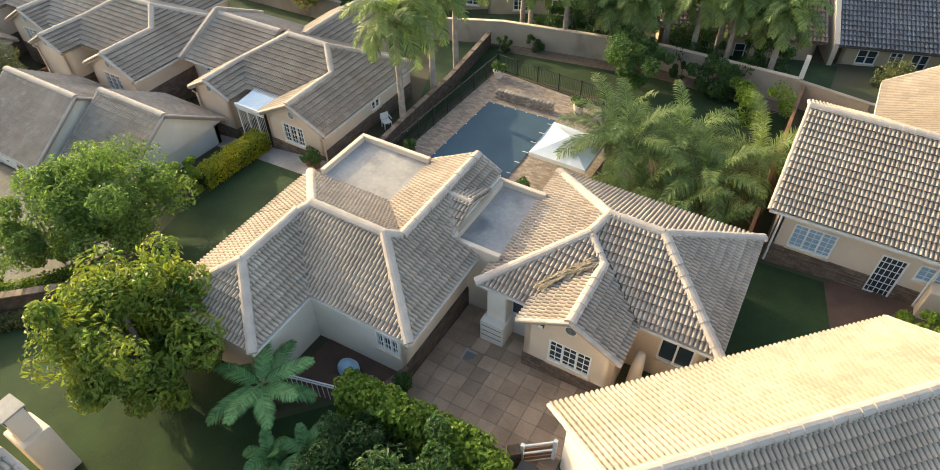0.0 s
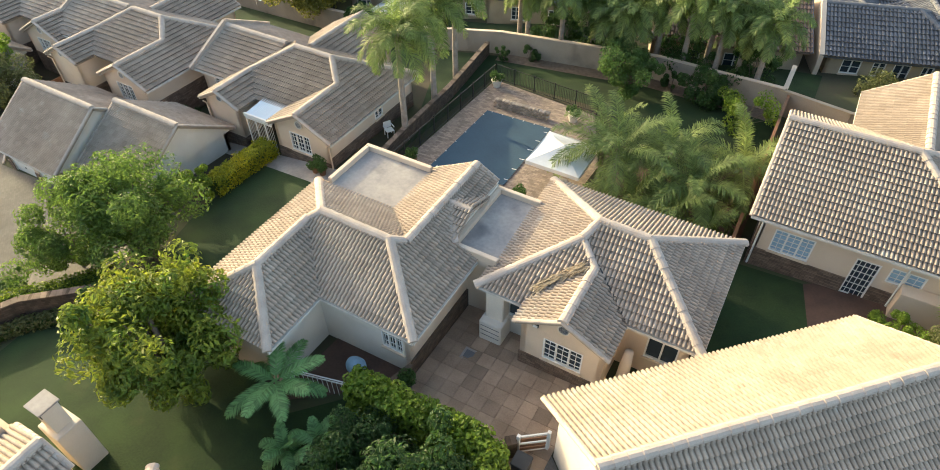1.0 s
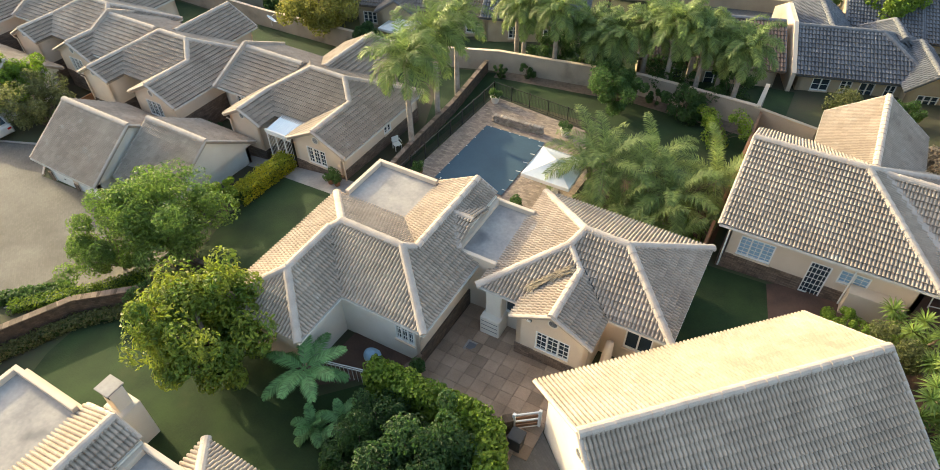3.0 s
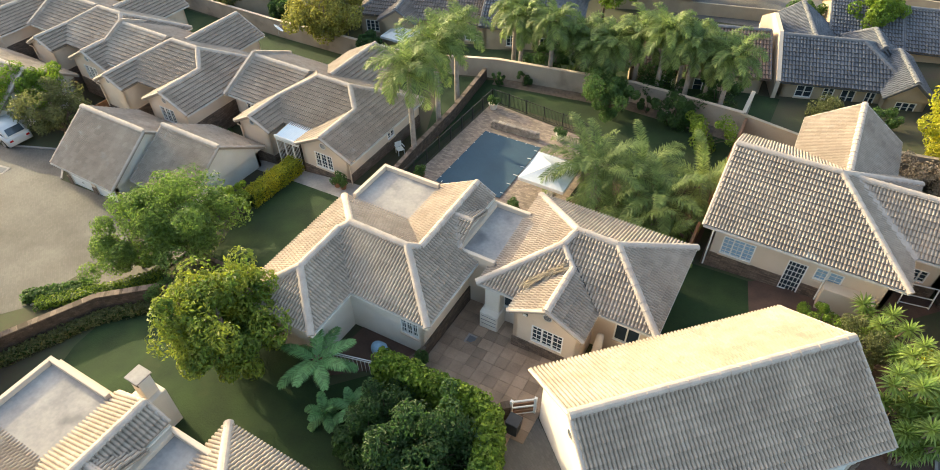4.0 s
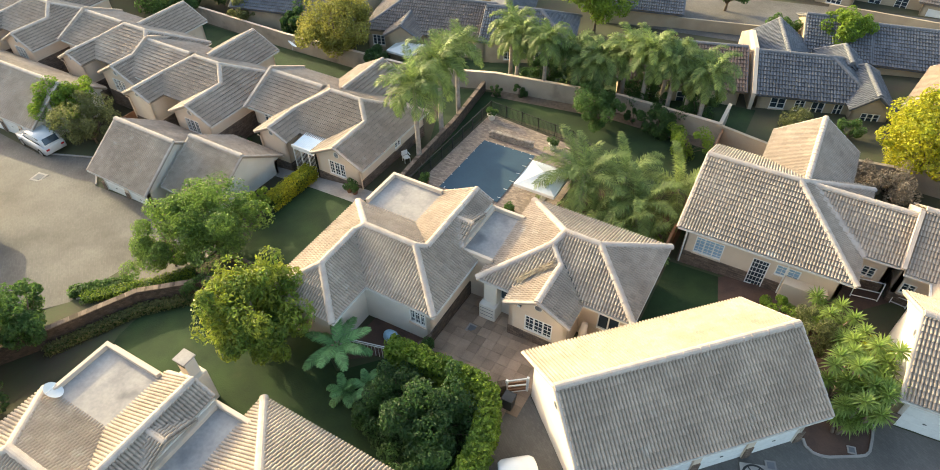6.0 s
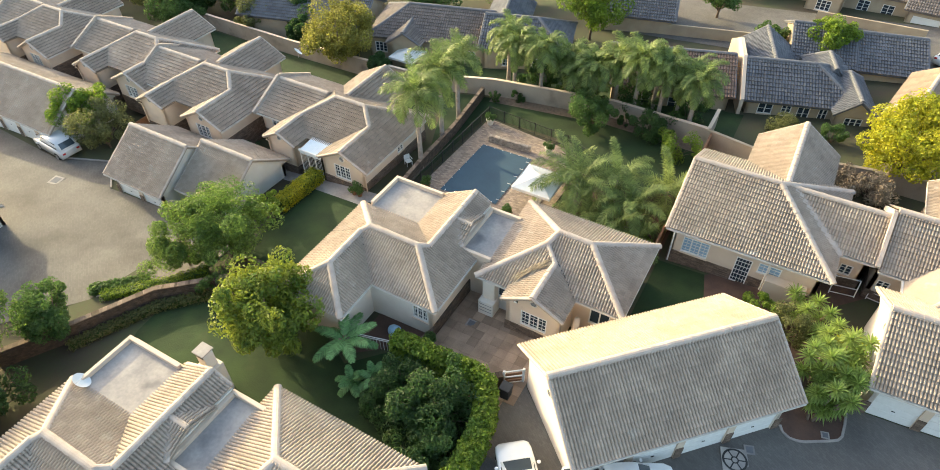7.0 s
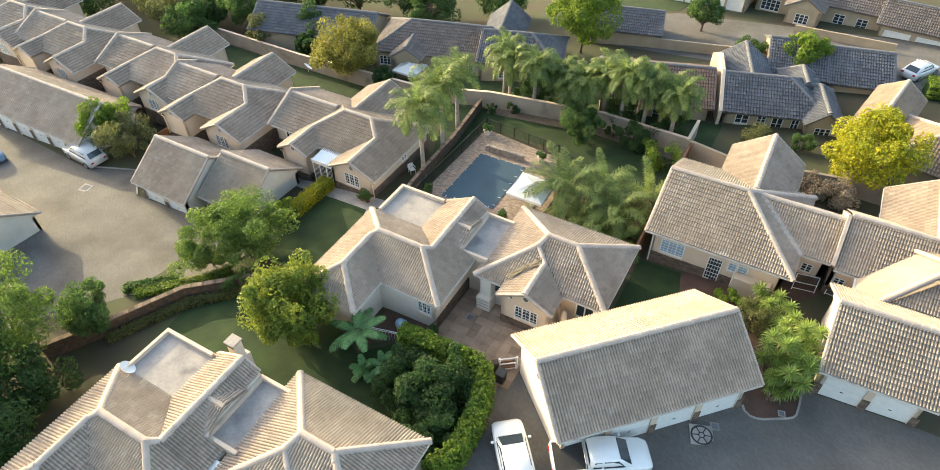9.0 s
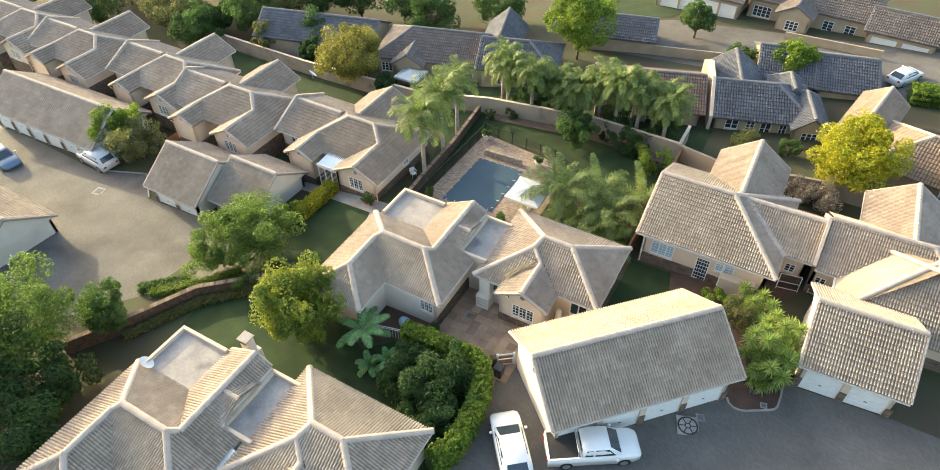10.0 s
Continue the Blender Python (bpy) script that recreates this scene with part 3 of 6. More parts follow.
def palm(name, x, y, trunk_h, label, seed, fronds=26, length=2.6, trunk_r=0.17, droop=1.5, leaflet=0.55, width=0.022, material=LEAF_PALM, plumose=0.7, lean=(0, 0), category="palm tree", bark=PALMBARK, group="", rise=(1.25, 1.75)):
    rng = np.random.default_rng(seed)
    z = ground_z(x, y)
    tree = thing(name, (x, y, z), label, category, group)
    bm = bmesh.new()
    top = Vector((x + lean[0], y + lean[1], z + trunk_h))
    n = 14
    tube(bm, [Vector((x, y, z - 0.2)).lerp(top, i / n) + Vector((0, 0, 0)) for i in range(n + 1)], trunk_r * 1.25, trunk_r * 0.8, 10)
    tr = part("trunk", bm, bark, tree, smooth=True)
    for i in range(fronds):
        az = i * 2.39996 + rng.uniform(-0.2, 0.2)
        el = rise[0] - rise[1] * (i + 0.5) / fronds + rng.uniform(-0.1, 0.1)
        way = (math.cos(az) * math.cos(el), math.sin(az) * math.cos(el), math.sin(el))
        v, f = frond(rng, top + Vector((0, 0, rng.uniform(-0.1, 0.15))), way, length * rng.uniform(0.85, 1.1), droop * rng.uniform(0.8, 1.15), leaflet, width, plumose)
        raw("frond", v, f, material, tree)
    return tree


# ---- ground ----
def ground_sheet():
    xs = [-900, -500, -300, -200] + list(range(-120, 81, 4)) + [120, 200, 300, 500, 900]
    ys = [-900, -500, -300, -150] + list(range(-60, 141, 4)) + [200, 300, 500, 900]
    vs = [(x, y, ground_z(x, y)) for y in ys for x in xs]
    w = len(xs)
    fs = [(j * w + i, j * w + i + 1, (j + 1) * w + i + 1, (j + 1) * w + i) for j in range(len(ys) - 1) for i in range(w - 1)]
    return tagged(raw("ground", vs, fs, VELD), "rough earth and grass sloping gently over the estate", "ground", "", "structure")


ground_sheet()
patch("lawn", [(-19.6, 15.5), (-19.6, 18.9), (-25.0, 18.9), (-25.4, 14.2), (-24.0, 10.2), (-17.2, 10.2), (-17.2, 15.5)], 0.03, GRASS, "clipped green lawn beside the clay-tiled house", "lawn")
patch("lawn", [(-25.6, 5.2), (-22.4, 7.2), (-17.0, 8.6), (-12.0, 6.0), (-9.0, 9.2), (-4.5, 9.0), (-3.4, 3.0), (-3.6, -8), (-20, -9), (-23.2, -2), (-25.2, 2.2)], 0.03, GRASS, "shaded green lawn between hedge and garden wall", "lawn")
patch("lawn", [(-19.5, 34.0), (-9.5, 33.2), (-4.0, 27.0), (0.5, 27.0), (0.3, 38.2), (-8.0, 38.3), (-19.3, 37.0)], 0.03, GRASS, "green lawn behind the pool fence", "lawn")
patch("lawn", [(1.2, 13.6), (4.8, 19.0), (4.0, 22.6), (1.0, 22.6), (1.0, 14.0)], 0.03, GRASS, "shaded green lawn beside the red earth path", "lawn")
patch("lawn", [(-23.8, 36.6), (-19.8, 27.5), (-18.3, 22.0), (-17.9, 34.0), (-19.3, 37.0)], 0.035, GRASS, "narrow strip of grass outside the pool fence", "lawn")
patch("lawn", [(-60, 31), (-43, 31), (-28, 27.5), (-24, 31), (-24.0, 36.0), (-60, 38.5)], 0.03, GRASS, "green back lawns behind the row of houses", "lawn")
patch("flower_bed", [(-19.0, 36.3), (-8.0, 37.2), (0.2, 36.2), (0.2, 37.6), (-8.0, 38.5), (-19.2, 37.5)], 0.045, BARK, "bare brown soil bed along the boundary wall", "soil")
patch("lawn", [(-36, 38.0), (2.0, 39.2), (2.0, 44.0), (-34, 42.0)], 0.03, GRASS, "strip of back lawn below the tan houses", "lawn")
patch("soil_bed", [(4.8, 19.0), (10.5, 22.4), (13.0, 25.0), (10.8, 27.0), (4.0, 22.6)], 0.035, SOIL, "bare red earth by the house wall", "soil")
patch("soil_bed", [(-3.0, 21.0), (0.9, 21.0), (0.9, 30.0), (-6.0, 29.0), (-8.0, 22.0)], 0.03, SOIL, "red soil bed beneath the palms", "soil")
patch("car_park", [(-72, -4), (-36, -4), (-30.5, 3.0), (-27.6, 5.4), (-25.8, 8.6), (-26.0, 12.4), (-33.0, 11.8), (-40.5, 11.5), (-44, 14.0), (-49, 12.2), (-68, 13.5), (-80, 13)], 0.03, PAVER, "worn brick-paved car park with tyre marks", "paving")
patch("driveway", [(-4.2, 9.6), (-2.6, 9.8), (1.8, 5.8), (9.4, 14.0), (10.56, 12.9), (11.28, 13.03), (12.7, 13.92), (12.87, 16.2), (19.0, 16.4), (26, 16), (26, -6), (-3.0, -6.0), (-3.2, 2.6)], 0.03, PAVER, "grey brick-paved driveway before the garages", "paving")
patch("planting_bed", [(10.05, 13.45), (10.22, 13.1), (10.56, 12.9), (10.9, 12.9), (11.28, 13.03), (12.45, 13.73), (12.7, 13.92), (12.83, 14.2), (12.87, 16.2), (11.5, 19.5), (8.5, 21.5), (6.2, 18.4)], 0.04, SOIL, "kerbed planting bed of dark soil", "flower bed")
patch("pool_deck", [(-17.5, 33.6), (-9.6, 32.1), (-7.4, 27.0), (-7.5, 20.5), (-17.5, 18.5)], 0.05, DECK, "pale paved deck round the pool", "paving")
patch("estate_road", [(-14, 56.5), (22, 58.5), (40, 58), (40, 74), (-9, 69.0), (-14, 66)], 0.03, PAVER, "brick-paved estate road between far houses", "road")
patch("lawn", [(-14, 68), (-9.3, 69.6), (-7, 78), (-26, 80), (-24, 70)], 0.03, GRASS, "mown grass verge with stepping stones", "lawn")
patch("court_floor", [(-12.6, 6.4), (-8.9, 9.2), (-8.6, 10.2), (-12.4, 10.4)], 0.04, SOIL, "dark paved kitchen court", "paving")
patch("path", [(-30.0, 20.0), (-29.8, 18.9), (-25.4, 18.7), (-20.4, 18.3), (-19.4, 15.4), (-18.2, 15.4), (-18.6, 20.0)], 0.035, SCREED, "narrow concrete path along the house", "path")


# ---- the houses ----
def house_walls(parent, x0, x1, y0, y1, ze, material=PLASTER, drop=3.6, stone=True, south=(), west=(), east=(), north=()):
    """Four walls of a wing under its eaves, each with its openings."""
    z0 = min(ground_z(x, y) for x in (x0, x1) for y in (y0, y1)) - 0.4
    top = ze + 0.05
    sides = (((x0, y0), (x1, y0), south), ((x1, y0), (x1, y1), east), ((x1, y1), (x0, y1), north), ((x0, y1), (x0, y0), west))
    for a, b, op in sides:
        wall(parent, a, b, z0, top, material, [o[:4] for o in op])
        for o in op:
            window(parent, a, b, *o[:4], **(o[4] if len(o) > 4 else {}))
        if stone:
            A, B = Vector(a), Vector(b)
            d = (B - A).normalized()
            o = Vector((d.y, -d.x)) * 0.04
            gz = max(ground_z(*a), ground_z(*b))
            lo = min([gz + 0.75] + [q[2] - 0.12 for q in op if q[2] > gz + 0.2])
            doors = sorted(q[:2] for q in op if q[2] <= gz + 0.2)
            s = 0.0
            for s0, s1 in doors + [((B - A).length, 0)]:
                if s0 - s > 0.05:
                    wall(parent, A + d * s + o, A + d * s0 + o, z0, lo, STONE, (), 0.04, "stone_plinth")
                s = s1


def parapet_roof(parent, x0, x1, y0, y1, z, sides="SNWE", t=0.22):
    """A flat roof in grey screed inside a plastered parapet."""
    bm = bmesh.new()
    box(bm, x0 + t - (0 if "W" in sides else 0.6), x1 - t + (0 if "E" in sides else 0.6), y0 + t - (0 if "S" in sides else 0.6), y1 - t, z - 0.4, z - 0.26)
    part("flat_roof", bm, SCREED, parent, "stained grey screed")
    for k, a, b, c, d in (("S", x0, x1, y0, y0 + t), ("N", x0, x1, y1 - t, y1), ("W", x0, x0 + t, y0 + t, y1 - t), ("E", x1 - t, x1, y0 + t, y1 - t)):
        if k not in sides:
            continue
        bm = bmesh.new()
        box(bm, a, b, c, d, z - 3.6, z, None, 0.02)
        part("parapet", bm, PLASTER, parent)


def main_house(name, label, pieces=70):
    """Two tiled wings joined by flat roofs behind parapets."""
    h = thing(name, (-8, 14, ground_z(-8, 14)), label, "house", "tiled houses")
    near = (-4, 8, 3)
    # west wing: a broad cross roof, a hipped arm to the south and a gabled arm to the north, each arm with a lower ridge
    ze, zr, zl = 3.0, 4.5, 4.26
    A, B, C = (-17.1, 15.29, ze), (-14.3, 12.5, zr), (-10.89, 12.5, zr)
    SW, SE, P, B2 = (-17.05, 6.8, ze), (-12.38, 6.8, ze), (-14.7, 9.1, zl), (-14.72, 12.06, zl)
    I, J, C2 = (-12.4, 9.72, ze), (-8.09, 9.72, ze), (-10.45, 12.94, zl)
    F, N1, D, K = (-12.8, 15.29, ze), (-12.8, 18.7, ze), (-10.45, 18.62, zl), (-10.45, 14.38, zl)
    WM, EM, EN, KE, DE = (-17.08, 12.06, ze), (-8.09, 12.94, ze), (-8.09, 14.38, ze), (-9.36, 14.38, 3.68), (-9.36, 18.62, 3.68)
    for pts, k in (([SW, P, B2, WM], 0), ([WM, B2, B, A], 0), ([SW, SE, P], 0), ([SE, I, B2, P], pieces), ([I, J, C, B, B2], pieces * 2), ([J, EM, C2, C], pieces), ([EM, EN, K, C2], 0), ([KE, DE, D, K], 0), ([F, A, B, C, C2], 0), ([F, C2, D, N1], 0)):
        slope(h, pts, pieces=k, near=near)
    for a, b in ((A, B), (B, B2), (B2, P), (P, SW), (P, SE), (B, C), (C, J), (C, C2), (C2, D)):
        cap(h, a, b)
    for a, b in ((D, N1), (D, DE)):
        cap(h, a, b, CAP, 0.09)
    raw("gable_wall", [(x, y, z) for y in (18.4, 18.58) for x, z in ((-12.6, 2.9), (-9.4, 2.9), (-9.4, 3.5), (-10.45, zl - 0.2))], [(0, 1, 2, 3), (7, 6, 5, 4), (0, 4, 5, 1), (1, 5, 6, 2), (2, 6, 7, 3), (3, 7, 4, 0)], PLASTER, h)
    # a small cross gable runs out to the passage roof
    QW, QE = (-10.3, 15.9, 4.14), (-9.2, 15.9, 4.14)
    slope(h, [QW, (-9.15, 14.42, 3.6), QE], near=near)
    slope(h, [QW, QE, (-9.2, 17.5, 3.62)], near=near)
    cap(h, QW, QE, CAP, 0.12)
    # mortar valley beside it
    bar(h, "valley_mortar", (-10.2, 15.7, 4.10), (-9.05, 14.35, 3.60), 0.26, 0.05, CAP)
    for a, b in ((SW, A), (SE, I), (I, J), (J, EN)):
        bar(h, "gutter", Vector(a) - Vector((0, 0, 0.1)), Vector(b) - Vector((0, 0, 0.1)), 0.1, 0.12, GUTTER)
    # valley flashing
    for a, b in ((I, B2), (F, C2)):
        bar(h, "valley_gutter", Vector(a) + Vector((0, 0, 0.03)), Vector(b) + Vector((0, 0, 0.03)), 0.06, 0.02, DARK)
    z0 = ground_z(-12, 10) - 0.6
    wall(h, (-16.6, 15.0), (-16.6, 7.25), z0, ze + 0.1, PLASTER)
    wall(h, (-16.6, 7.25), (-12.9, 7.25), z0, ze + 0.1, PLASTER)
    wall(h, (-12.9, 7.25), (-12.9, 10.1), z0, ze + 0.1, PLASTER_W)
    s_open = (3.0, 4.0, 1.2, 2.35)
    wall(h, (-12.9, 10.1), (-8.6, 10.1), z0, ze + 0.1, PLASTER_W, [s_open])
    window(h, (-12.9, 10.1), (-8.6, 10.1), *s_open, cols=3, rows=3, bars=2)
    wall(h, (-8.6, 10.1), (-8.6, 18.6), z0, ze + 0.1, PLASTER)
    wall(h, (-8.6, 18.6), (-16.5, 18.6), z0, ze - 0.2, PLASTER)
    wall(h, (-8.52, 10.06), (-8.52, 14.4), z0, 1.0, BRICKWALL, (), 0.08, "stone_plinth")
    # flat roofs
    parapet_roof(h, -16.5, -12.75, 15.1, 18.4, 3.35, "NW")
    parapet_roof(h, -9.35, -7.2, 14.4, 18.65, 3.4, "SNW")
    bm = bmesh.new()
    box(bm, -9.75, -9.36, 14.42, 18.6, 0.0, 3.5)
    part("wall", bm, PLASTER_W, h)
    # east wing: a hip roof, a lower hipped step to the south-west and a gabled bay
    R1, R6, R5, R4 = (-7.53, 20.65, 3.05), (-7.53, 13.3, 2.95), (1.1, 14.15, 3.2), (1.1, 20.65, 3.15)
    W, E, W2, V = (-4.13, 17.25, 4.75), (-2.1, 17.25, 4.75), (-4.45, 16.32, 4.47), (-3.52, 15.4, 4.08)
    VB, G, GW, GE = (-1.66, 14.15, 3.2), (-3.52, 12.4, 4.08), (-5.4, 12.4, 3.07), (-1.64, 12.4, 3.07)
    for pts, k in (([R1, R6, W2, W], 0), ([R6, (-5.5, 13.3, 2.95), V, W2], pieces), ([VB, R5, E, W, W2], pieces * 2), ([R5, R4, E], pieces), ([R4, R1, W, E], 0), ([GW, G, V, (-5.4, 13.62, 3.07)], pieces), ([GE, (-1.64, 14.35, 3.07), (-3.52, 15.8, 4.08), G], pieces)):
        slope(h, pts, pieces=k, near=near)
    for a, b in ((W, E), (R1, W), (R6, W2), (W2, W), (R5, E), (R4, E), (G, V)):
        cap(h, a, b)
    cap(h, V, W2, CAP, 0.13)
    for p in (GW, GE):
        cap(h, p, G, CAP, 0.085)
    bar(h, "valley_gutter", Vector(VB) + Vector((0, 0, 0.05)), (-3.5, 15.62, 4.12), 0.05, 0.02, DARK)
    for a, b in ((R6, (-5.5, 13.3, 2.95)), (VB, R5), (R5, R4), (R1, R6)):
        bar(h, "gutter", Vector(a) - Vector((0, 0, 0.1)), Vector(b) - Vector((0, 0, 0.1)), 0.1, 0.12, GUTTER)
    ga, gb = (-5.2, 12.72), (-1.85, 12.72)
    gz0 = ground_z(-4, 13) - 0.5
    o = (0.95, 2.55, 1.15, 2.35)
    wall(h, ga, gb, gz0, 3.02, PLASTER, [o])
    pane = window(h, ga, gb, *o, cols=3, rows=4, bars=2)
    tri = [(x, y, z) for y in (12.72, 12.94) for x, z in ((-5.2, 3.02), (-1.85, 3.02), (-3.52, 3.93))]
    raw("gable_wall", tri, [(0, 1, 2), (5, 4, 3), (0, 3, 4, 1), (1, 4, 5, 2), (2, 5, 3, 0)], PLASTER, h)
    vent(h, (-3.52, 12.71, 3.3), (0, -1, 0), 0.24)
    wall(h, (-5.24, 12.68), (-1.81, 12.68), gz0, 0.95, STONE, (), 0.04, "stone_plinth")
    wall(h, (-5.2, 14.0), (-5.2, 12.72), gz0, 3.0, PLASTER)
    wall(h, (-1.85, 12.72), (-1.85, 14.6), gz0, 3.0, PLASTER)
    o2 = (0.65, 1.75, 1.2, 2.35)
    wall(h, (-7.0, 13.9), (-5.2, 13.9), gz0, 2.95, PLASTER_W, [o2])
    window(h, (-7.0, 13.9), (-5.2, 13.9), *o2, cols=2, rows=1)
    o3 = (1.0, 2.2, 1.3, 2.5)
    wall(h, (-1.85, 14.6), (0.7, 14.6), gz0, 3.2, PLASTER, [o3])
    window(h, (-1.85, 14.6), (0.7, 14.6), *o3, cols=2, rows=1)
    wall(h, (0.7, 14.6), (0.7, 20.2), gz0, 3.2, PLASTER)
    wall(h, (0.7, 20.2), (-7.0, 20.2), gz0, 3.0, PLASTER)
    wall(h, (-7.0, 20.2), (-7.0, 13.9), gz0, 2.9, PLASTER)
    # braai chimney breast against the south-west corner
    bm = bmesh.new()
    box(bm, -7.2, -6.2, 13.0, 13.9, gz0, 1.25, None, 0.03)
    box(bm, -7.1, -6.3, 13.35, 13.9, 1.2, 2.7, None, 0.03)
    br = part("chimney_breast", bm, PLASTER_W, h, "plastered outdoor fireplace")
    for i in range(3):
        bm = bmesh.new()
        box(bm, -7.12, -6.28, 12.985, 13.0, 0.45 + 0.28 * i, 0.475 + 0.28 * i)
        part("groove", bm, CAP_GREY, br)
    bm = bmesh.new()
    tube(bm, [(-1.25, 13.6, gz0), (-1.25, 13.6, 1.6), (-1.25, 13.75, 2.3)], 0.28, 0.16, 12)
    part("water_tank", bm, PLASTER, h, "cream round geyser flue", True)
    return h


SPLIT[0] = True
house = main_house("house", "cream plastered house with concrete tile hips and two flat roofs")
SPLIT[0] = False
south_house = copy_thing(house, pose(-8 - 4.7, 14 - 18.9, ground_z(-8, 14) + 0.3))
# its west wing stands a little nearer to the street
for ch in south_house.children:
    mx = sum(v.co.x for v in ch.data.vertices) / len(ch.data.vertices) if ch.type == "MESH" else 0
    if mx < -7.6:
        ch.matrix_basis = Matrix.Translation((0.25, 0.75, 0)) @ ch.matrix_basis
tagged(south_house, "cream plastered house with concrete tile hips and satellite dish")


def garage_row(name, label, x, y, z, rot, length, width, ze, pitch, doors, pieces=0, coarse=False, end_white=True, pier=0.4):
    """A row of single garages under one gabled roof; local x runs along the ridge, doors face local -y."""
    m = pose(x, y, 0, 0, 0, rot)
    g = thing(name, (x, y, z), label, "garage", "garage rows")
    block_roof(g, 0, length, 0, width, ze, pitch, "x", m=m, gable_mat=PLASTER_W, pieces=pieces, near=(4, 4, 3), coarse=coarse)
    P = lambda a, b: (m @ Vector((a, b, 0))).to_2d()
    ins = 0.45
    bay = (length - 2 * ins) / doors
    ops = [(i * bay + pier / 2, (i + 1) * bay - pier / 2, z - 0.5, z + 2.12) for i in range(doors)]
    wall(g, P(ins, ins), P(length - ins, ins), z - 0.5, ze, PLASTER, ops)
    wall(g, P(length - ins, ins), P(length - ins, width - ins), z - 0.8, ze, PLASTER_W)
    wall(g, P(length - ins, width - ins), P(ins, width - ins), z - 0.8, ze, PLASTER_W)
    wall(g, P(ins, width - ins), P(ins, ins), z - 0.8, ze, PLASTER_W)
    for s0, s1, h0, h1 in ops:
        bm = bmesh.new()
        k = 4
        for j in range(k):
            a, b = z + 2.12 * j / k, z + 2.12 * (j + 1) / k
            box(bm, s0 + ins, s1 + ins, ins + 0.08, ins + 0.12, a + 0.008, b - 0.008, m, 0.008)
        box(bm, s0 + ins, s1 + ins, ins + 0.1, ins + 0.13, z - 0.3, z + 2.12, m)
        d = part("garage_door", bm, WHITE, g, "white sectional door")
        bm = bmesh.new()
        box(bm, (s0 + s1) / 2 + ins - 0.08, (s0 + s1) / 2 + ins + 0.08, ins + 0.05, ins + 0.08, z + 0.75, z + 0.79, m)
        part("door_handle", bm, DARK, d)
    for i in range(doors + 1):
        bm = bmesh.new()
        s = ins + i * bay
        box(bm, s - pier / 2, s + pier / 2, ins - 0.05, ins, z - 0.4, z + 0.95, m)
        part("stone_pier", bm, STONE, g)
    vent(g, m @ Vector((0.24, width / 2, ze + 0.75)), m.to_3x3() @ Vector((-1, 0, 0)), 0.24)
    return g


SPLIT[0] = True
garage_row("garage_block", "cream garage block with four white doors and tiled roof", -2.85 + 5.02, 9.55 - 4.9, 0.85, 45.9, 11.85, 7.02, 3.77, 33, 4, pieces=130)
SPLIT[0] = False
garage_row("garage_block", "pair of cream garages under a weathered tile roof", -39.8, 11.2, -2.75, 0.0, 6.3, 7.3, -0.5, 34, 2)
garage_row("garage_block", "cream garage with blank side under weathered tiles", -33.4, 12.6, -2.4, 0.0, 5.2, 7.2, -0.5, 32, 1, end_white=False)
garage_row("garage_block", "garage block with two white doors beside a yucca", 13.0, 15.75, 1.05, 2.5, 5.85, 7.2, 3.55, 31, 2, pieces=60)
garage_row("garage_block", "long row of garages beside the car park", -66.0, 12.4, -3.3, 1.5, 16.6, 7.4, -1.1, 33, 6, coarse=True)
garage_row("garage_block", "garage across the car park with round gable vent", -54.3, -2.1, -3.0, 0, 11.0, 7.2, -0.7, 33, 3, coarse=True)


def east_house():
    h = thing("house", (6, 27, ground_z(6, 27)), "cream house with a broad tiled roof and gabled back wing", "house", "tiled houses")
    near = (5, 20, 3)
    block_roof(h, 0.95, 10.6, 22.4, 31.6, 3.25, 26.5, "x", ("gable", "hip"), pieces=150, near=near, gable_mat=PLASTER)
    block_roof(h, 3.9, 9.35, 27.5, 35.3, 3.25, 35, "y", ("open", "gable"), gable_mat=PLASTER)
    block_roof(h, 5.5, 12.5, 25.0, 30.3, 3.3, 34, "x", ("open", "gable"))
    w = dict(cols=3, bars=2, rows=5, curtain=CURTAIN)
    house_walls(h, 1.4, 10.1, 22.9, 31.1, 3.25, south=((0.7, 2.35, 1.3, 2.55, w), (4.0, 4.95, 0.3, 2.4, dict(cols=1, bars=5, rows=6, door=True)), (5.3, 6.6, 1.7, 2.5, dict(cols=2, rows=3, bars=2, curtain=CURTAIN))))
    house_walls(h, 4.35, 8.9, 31.0, 34.9, 3.25)
    house_walls(h, 10.1, 12.3, 25.5, 29.8, 3.3, south=((0.9, 1.6, 1.5, 2.3, dict(cols=2, rows=3)),))
    bm = bmesh.new()
    box(bm, 7.3, 9.6, 22.2, 22.9, 0.0, 1.9, None, 0.02)
    part("patio_wall", bm, PLASTER, h)
    bar(h, "fire_wall", (12.55, 24.6, 3.55), (12.55, 27.65, 5.35), 0.22, 0.3, CAP)
    bar(h, "fire_wall", (12.55, 27.65, 5.35), (12.55, 30.4, 3.6), 0.22, 0.3, CAP)
    bar(h, "valley_mortar", (10.75, 24.95, 3.33), (7.0, 27.7, 5.2), 0.62, 0.06, CAP, "broad grey mortar fillet")
    for x in (1.5, 7.25):
        bm = bmesh.new()
        tube(bm, [(x, 22.75, 3.1), (x, 22.82, 2.8), (x, 22.84, 0.2)], 0.045)
        part("downpipe", bm, WHITE, h)
    return h


SPLIT[0] = True
east_house()
SPLIT[0] = False


